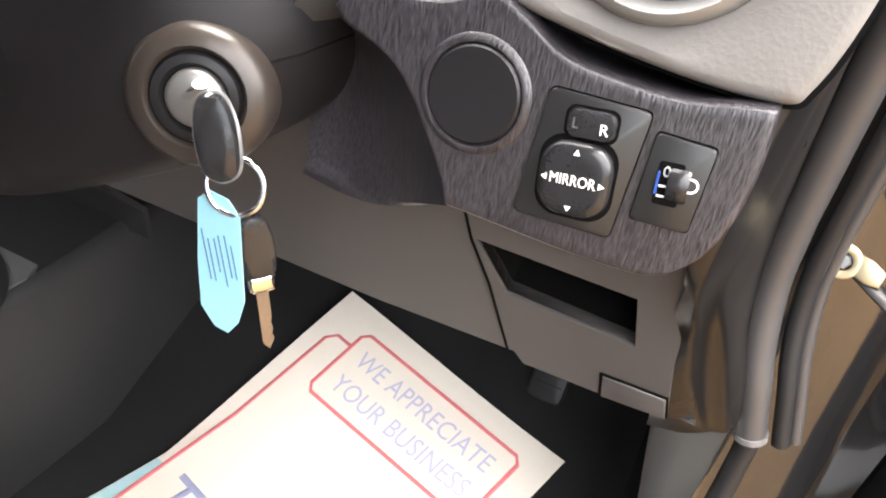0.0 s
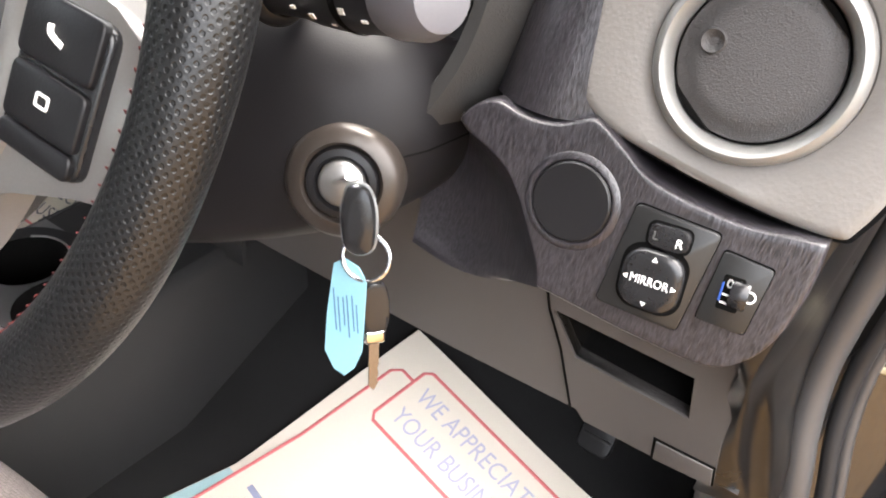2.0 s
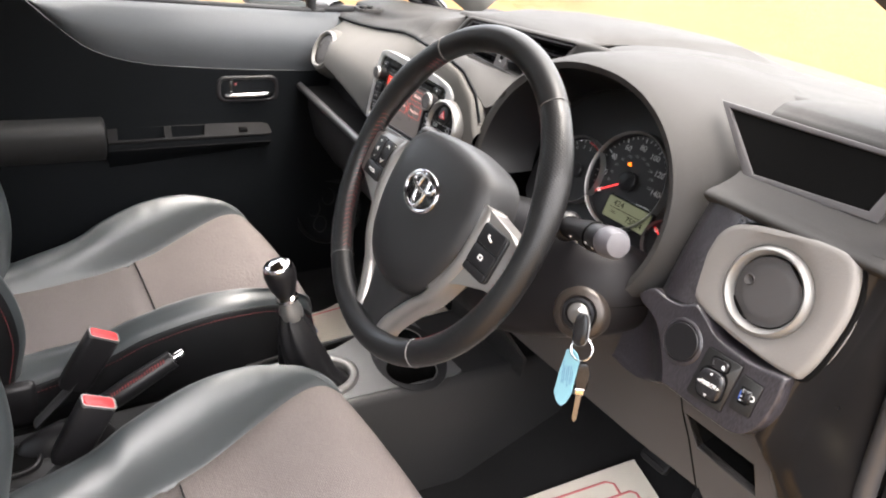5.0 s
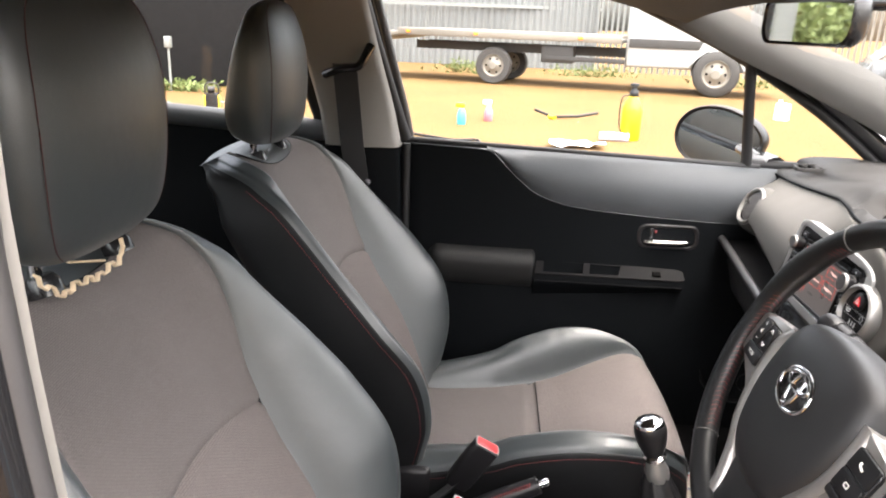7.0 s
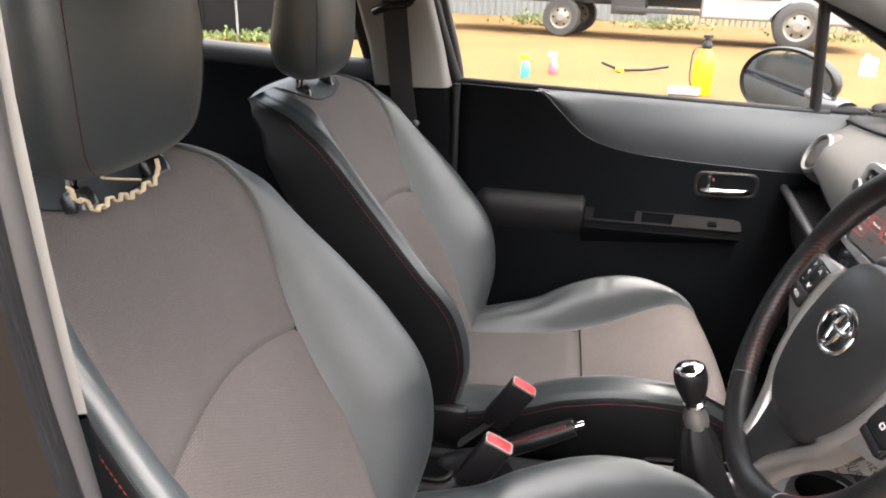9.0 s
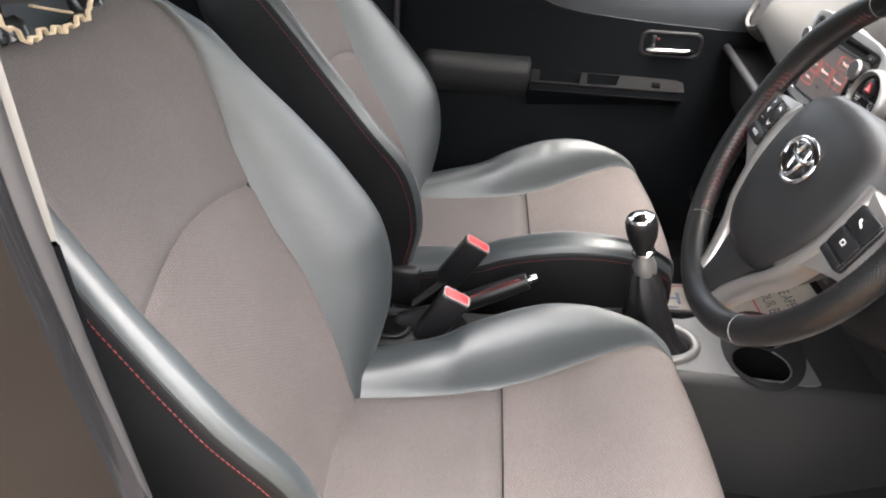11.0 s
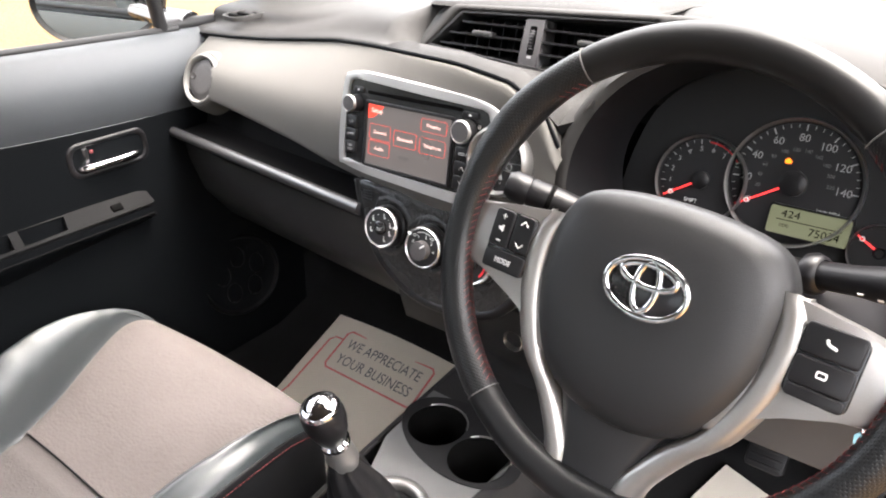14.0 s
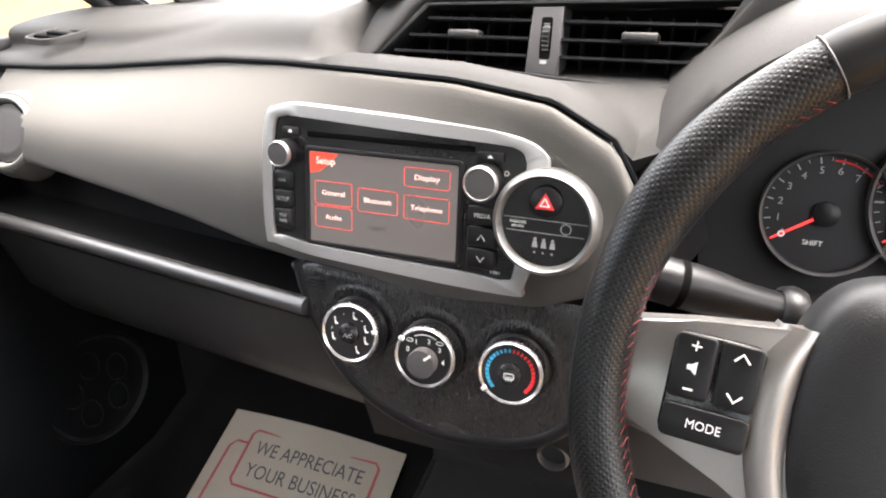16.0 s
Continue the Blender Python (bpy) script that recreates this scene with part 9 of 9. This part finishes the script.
def spray_bottle(x, y, body, head, label):
    b = thing("spray_bottle", (x, y, G), label, "bottle", "spray bottles")
    m = Matrix.Translation((x, y, G))
    part("bottle", lathe([(0, 0), (0.055, 0), (0.060, 0.01), (0.060, 0.13), (0.035, 0.20), (0.018, 0.22)], 24), body, b, m=m)
    part("trigger_head", box(0.05, 0.12, 0.06, 0.012, at=(0, -0.02, 0.255)), head, b, m=m)
    part("collar", lathe([(0.024, 0.205), (0.026, 0.23), (0.02, 0.24)], 18), head, b, m=m)
    return b


spray_bottle(-8.45, -0.68, TEAL, YELLOW, "teal spray bottle with a yellow trigger head")
spray_bottle(-8.92, -0.33, PINK, WHITE_PL, "pink spray bottle with a white trigger head")
jg = thing("plastic_jug", (-10.7, 4.27, G), "white plastic jug on the gravel", "jug")
part("body", prism(rrect(0.16, 0.20, 0.03, 4), 0, 0.26, 0.03, 3), WHITE_PL, jg, m=Matrix.Translation((-10.7, 4.27, G)))
part("spout", lathe([(0.03, 0.25), (0.03, 0.31), (0, 0.31)], 18), WHITE_PL, jg, m=Matrix.Translation((-10.7, 4.22, G)))
wa = thing("washer_lance", (-9.4, 0.7, G), "dark pressure washer lance lying on the gravel", "lance")
part("rod", tube([(-9.7, 0.35, G + 0.10), (-9.5, 0.6, G + 0.03), (-9.45, 0.95, G + 0.06), (-9.6, 1.25, G + 0.10)], 0.022, 8), SATIN_BLACK, wa)
part("grip", tube([(-9.5, 0.55, G + 0.03), (-9.40, 0.62, G + 0.03)], 0.03, 8), YELLOW, wa)
ragd = thing("crumpled_wrapper", (-6.9, 0.55, G), "crumpled pale plastic wrapper on the gravel", "wrapper")
rng = random.Random(9)
part("sheet", solid(grid([[(-7.15 + 0.07 * i + rng.uniform(-0.02, 0.02), 0.40 + 0.10 * j + rng.uniform(-0.03, 0.03), G + 0.02 + rng.uniform(0, 0.07)) for j in range(7)] for i in range(5)]), 0.002), WHITE_PL, ragd, smooth=0)
ho = thing("black_hose", (-6.8, -0.9, G), "thin black hose snaking over the gravel", "hose")
part("line", tube(curve([(-6.7, -1.35, G + 0.02), (-7.3, -1.25, G + 0.02), (-7.2, -1.0, G + 0.02), (-7.0, -0.7, G + 0.02), (-7.1, -0.45, G + 0.02), (-6.85, -0.4, G + 0.02), (-6.8, -0.6, G + 0.02)], 8), 0.016, 6), RUBBER, ho)
ho2 = thing("grey_hose", (-8.6, -5.0, G), "tangled grey hose on the gravel by the container", "hose")
part("line", tube(curve([(-8.6 + 0.5 * math.cos(k * 1.1) - 0.05 * k, -5.3 + 0.14 * k + 0.3 * math.sin(k * 1.3), G + 0.02) for k in range(14)], 6), 0.014, 6), FENCE_GREY, ho2)
pw_ = thing("pressure_washer", (-7.84, -3.91, G), "black and yellow pressure washer standing on the gravel", "pressure washer")
PW = Matrix.Translation((-7.84, -3.80, G)) @ pose(0, 0, 0, 0, 0, 20) @ Matrix.Diagonal((0.85, 0.85, 0.74, 1))
part("body", prism(rrect(0.26, 0.22, 0.06, 5), 0.06, 0.40, 0.05, 3), YELLOW, pw_, "yellow body shell", m=PW)
part("front_cover", prism(rrect(0.10, 0.18, 0.04, 5, 0.11, 0), 0.12, 0.46, 0.04, 3), SATIN_BLACK, pw_, "black front cover", m=PW)
part("handle", tube(curve([(-0.10, -0.09, 0.30), (-0.12, -0.09, 0.56), (-0.12, 0.0, 0.60), (-0.12, 0.09, 0.56), (-0.10, 0.09, 0.30)], 5), 0.014, 8), SATIN_BLACK, pw_, m=PW)
for s in (-1, 1):
    part("wheel", lathe([(0, -0.02), (0.08, -0.02), (0.09, 0), (0.08, 0.02), (0, 0.02)], 24), SATIN_BLACK, pw_, m=PW @ Matrix.Translation((-0.06, s * 0.13, 0.09)) @ pose(0, 0, 0, 90, 0, 0))
part("hose_reel", lathe([(0, -0.05), (0.10, -0.05), (0.10, -0.04), (0.06, -0.035), (0.06, 0.035), (0.10, 0.04), (0.10, 0.05), (0, 0.05)], 24), SATIN_BLACK, pw_, m=PW @ Matrix.Translation((0.05, 0, 0.50)) @ pose(0, 0, 0, 90, 0, 0))


def parked_car(at, turn, paint, label):
    """A five-door car, 4 m long, nose along its x."""
    c = thing("parked_car", (at[0], at[1], G), label, "car", "parked cars")
    m = Matrix.Translation((at[0], at[1], G)) @ pose(0, 0, 0, 0, 0, turn)
    st = [(-2.0, 0.45, 0.75, 0.62), (-1.93, 0.32, 0.95, 0.76), (-1.5, 0.26, 1.00, 0.83), (-0.5, 0.24, 0.99, 0.85), (0.6, 0.24, 0.96, 0.85), (1.2, 0.26, 0.88, 0.83), (1.75, 0.30, 0.76, 0.76), (1.98, 0.42, 0.62, 0.60)]
    rows = []
    for x, lo, hi, w in st:
        rows.append([(x, -w * 0.9, lo), (x, -w, lo + 0.12), (x, -w, hi - 0.18), (x, -w * 0.93, hi), (x, 0, hi + 0.03), (x, w * 0.93, hi), (x, w, hi - 0.18), (x, w, lo + 0.12), (x, w * 0.9, lo)])
    part("body", grid(rows, close=True), paint, c, m=m, smooth=40)
    rows = [[(x, -w, z), (x, -w * 0.5, z + e), (x, w * 0.5, z + e), (x, w, z)] for x, z, w, e in ((-1.85, 0.98, 0.74, 0.0), (-1.45, 1.38, 0.60, 0.03), (-0.9, 1.46, 0.58, 0.03), (-0.1, 1.47, 0.58, 0.03), (0.35, 1.38, 0.58, 0.03), (1.15, 0.92, 0.72, 0.0))]
    part("roof", grid(rows), paint, c, m=m, smooth=40)
    for s in (-1, 1):
        lo = [(-1.80, s * 0.785, 0.97), (1.10, s * 0.775, 0.92)]
        part("side_glass", grid([[(-1.62, s * 0.79, 0.98), (0.95, s * 0.78, 0.95)], [(-1.30, s * 0.62, 1.36), (0.30, s * 0.60, 1.36)]]), CAR_GLASS, c, "dark side glass", m=m)
        part("roof_side", grid([[(-1.82, s * 0.77, 0.97), (1.12, s * 0.76, 0.92)], [(-1.45, s * 0.60, 1.385), (0.35, s * 0.58, 1.385)]]), paint, c, m=m)
        part("lamp", box(0.10, 0.26, 0.14, 0.03, at=(1.86, s * 0.55, 0.68)), WHITE_PL, c, "clear headlamp", m=m)
        part("tail_lamp", box(0.10, 0.18, 0.26, 0.03, at=(-1.90, s * 0.60, 0.80)), RED, c, "red tail lamp", m=m)
        for x in (-1.25, 1.28):
            wheel(c, m @ Vector((x, s * 0.78, 0.30)), 0.30, 0.20, m.to_3x3() @ Vector((0, s, 0)))
            part("wheel_arch", prism(oval(0.36, 0.36, 28), 0, 0.012), DARK_METAL, c, m=m @ Matrix.Translation((x, s * 0.83, 0.31)) @ pose(0, 0, 0, -90 * s, 0, 0))
    part("screen", grid([[(1.10, -0.66, 0.945), (1.10, 0.66, 0.945)], [(0.42, -0.54, 1.36), (0.42, 0.54, 1.36)]]), CAR_GLASS, c, "dark windscreen", m=m)
    return c


parked_car((-11.35, 7.85), 71, CAR_GREY, "grey hatchback parked beyond the windscreen")
parked_car((-13.8, 16.1), 71, CAR_SILVER, "silver hatchback parked beyond the windscreen")
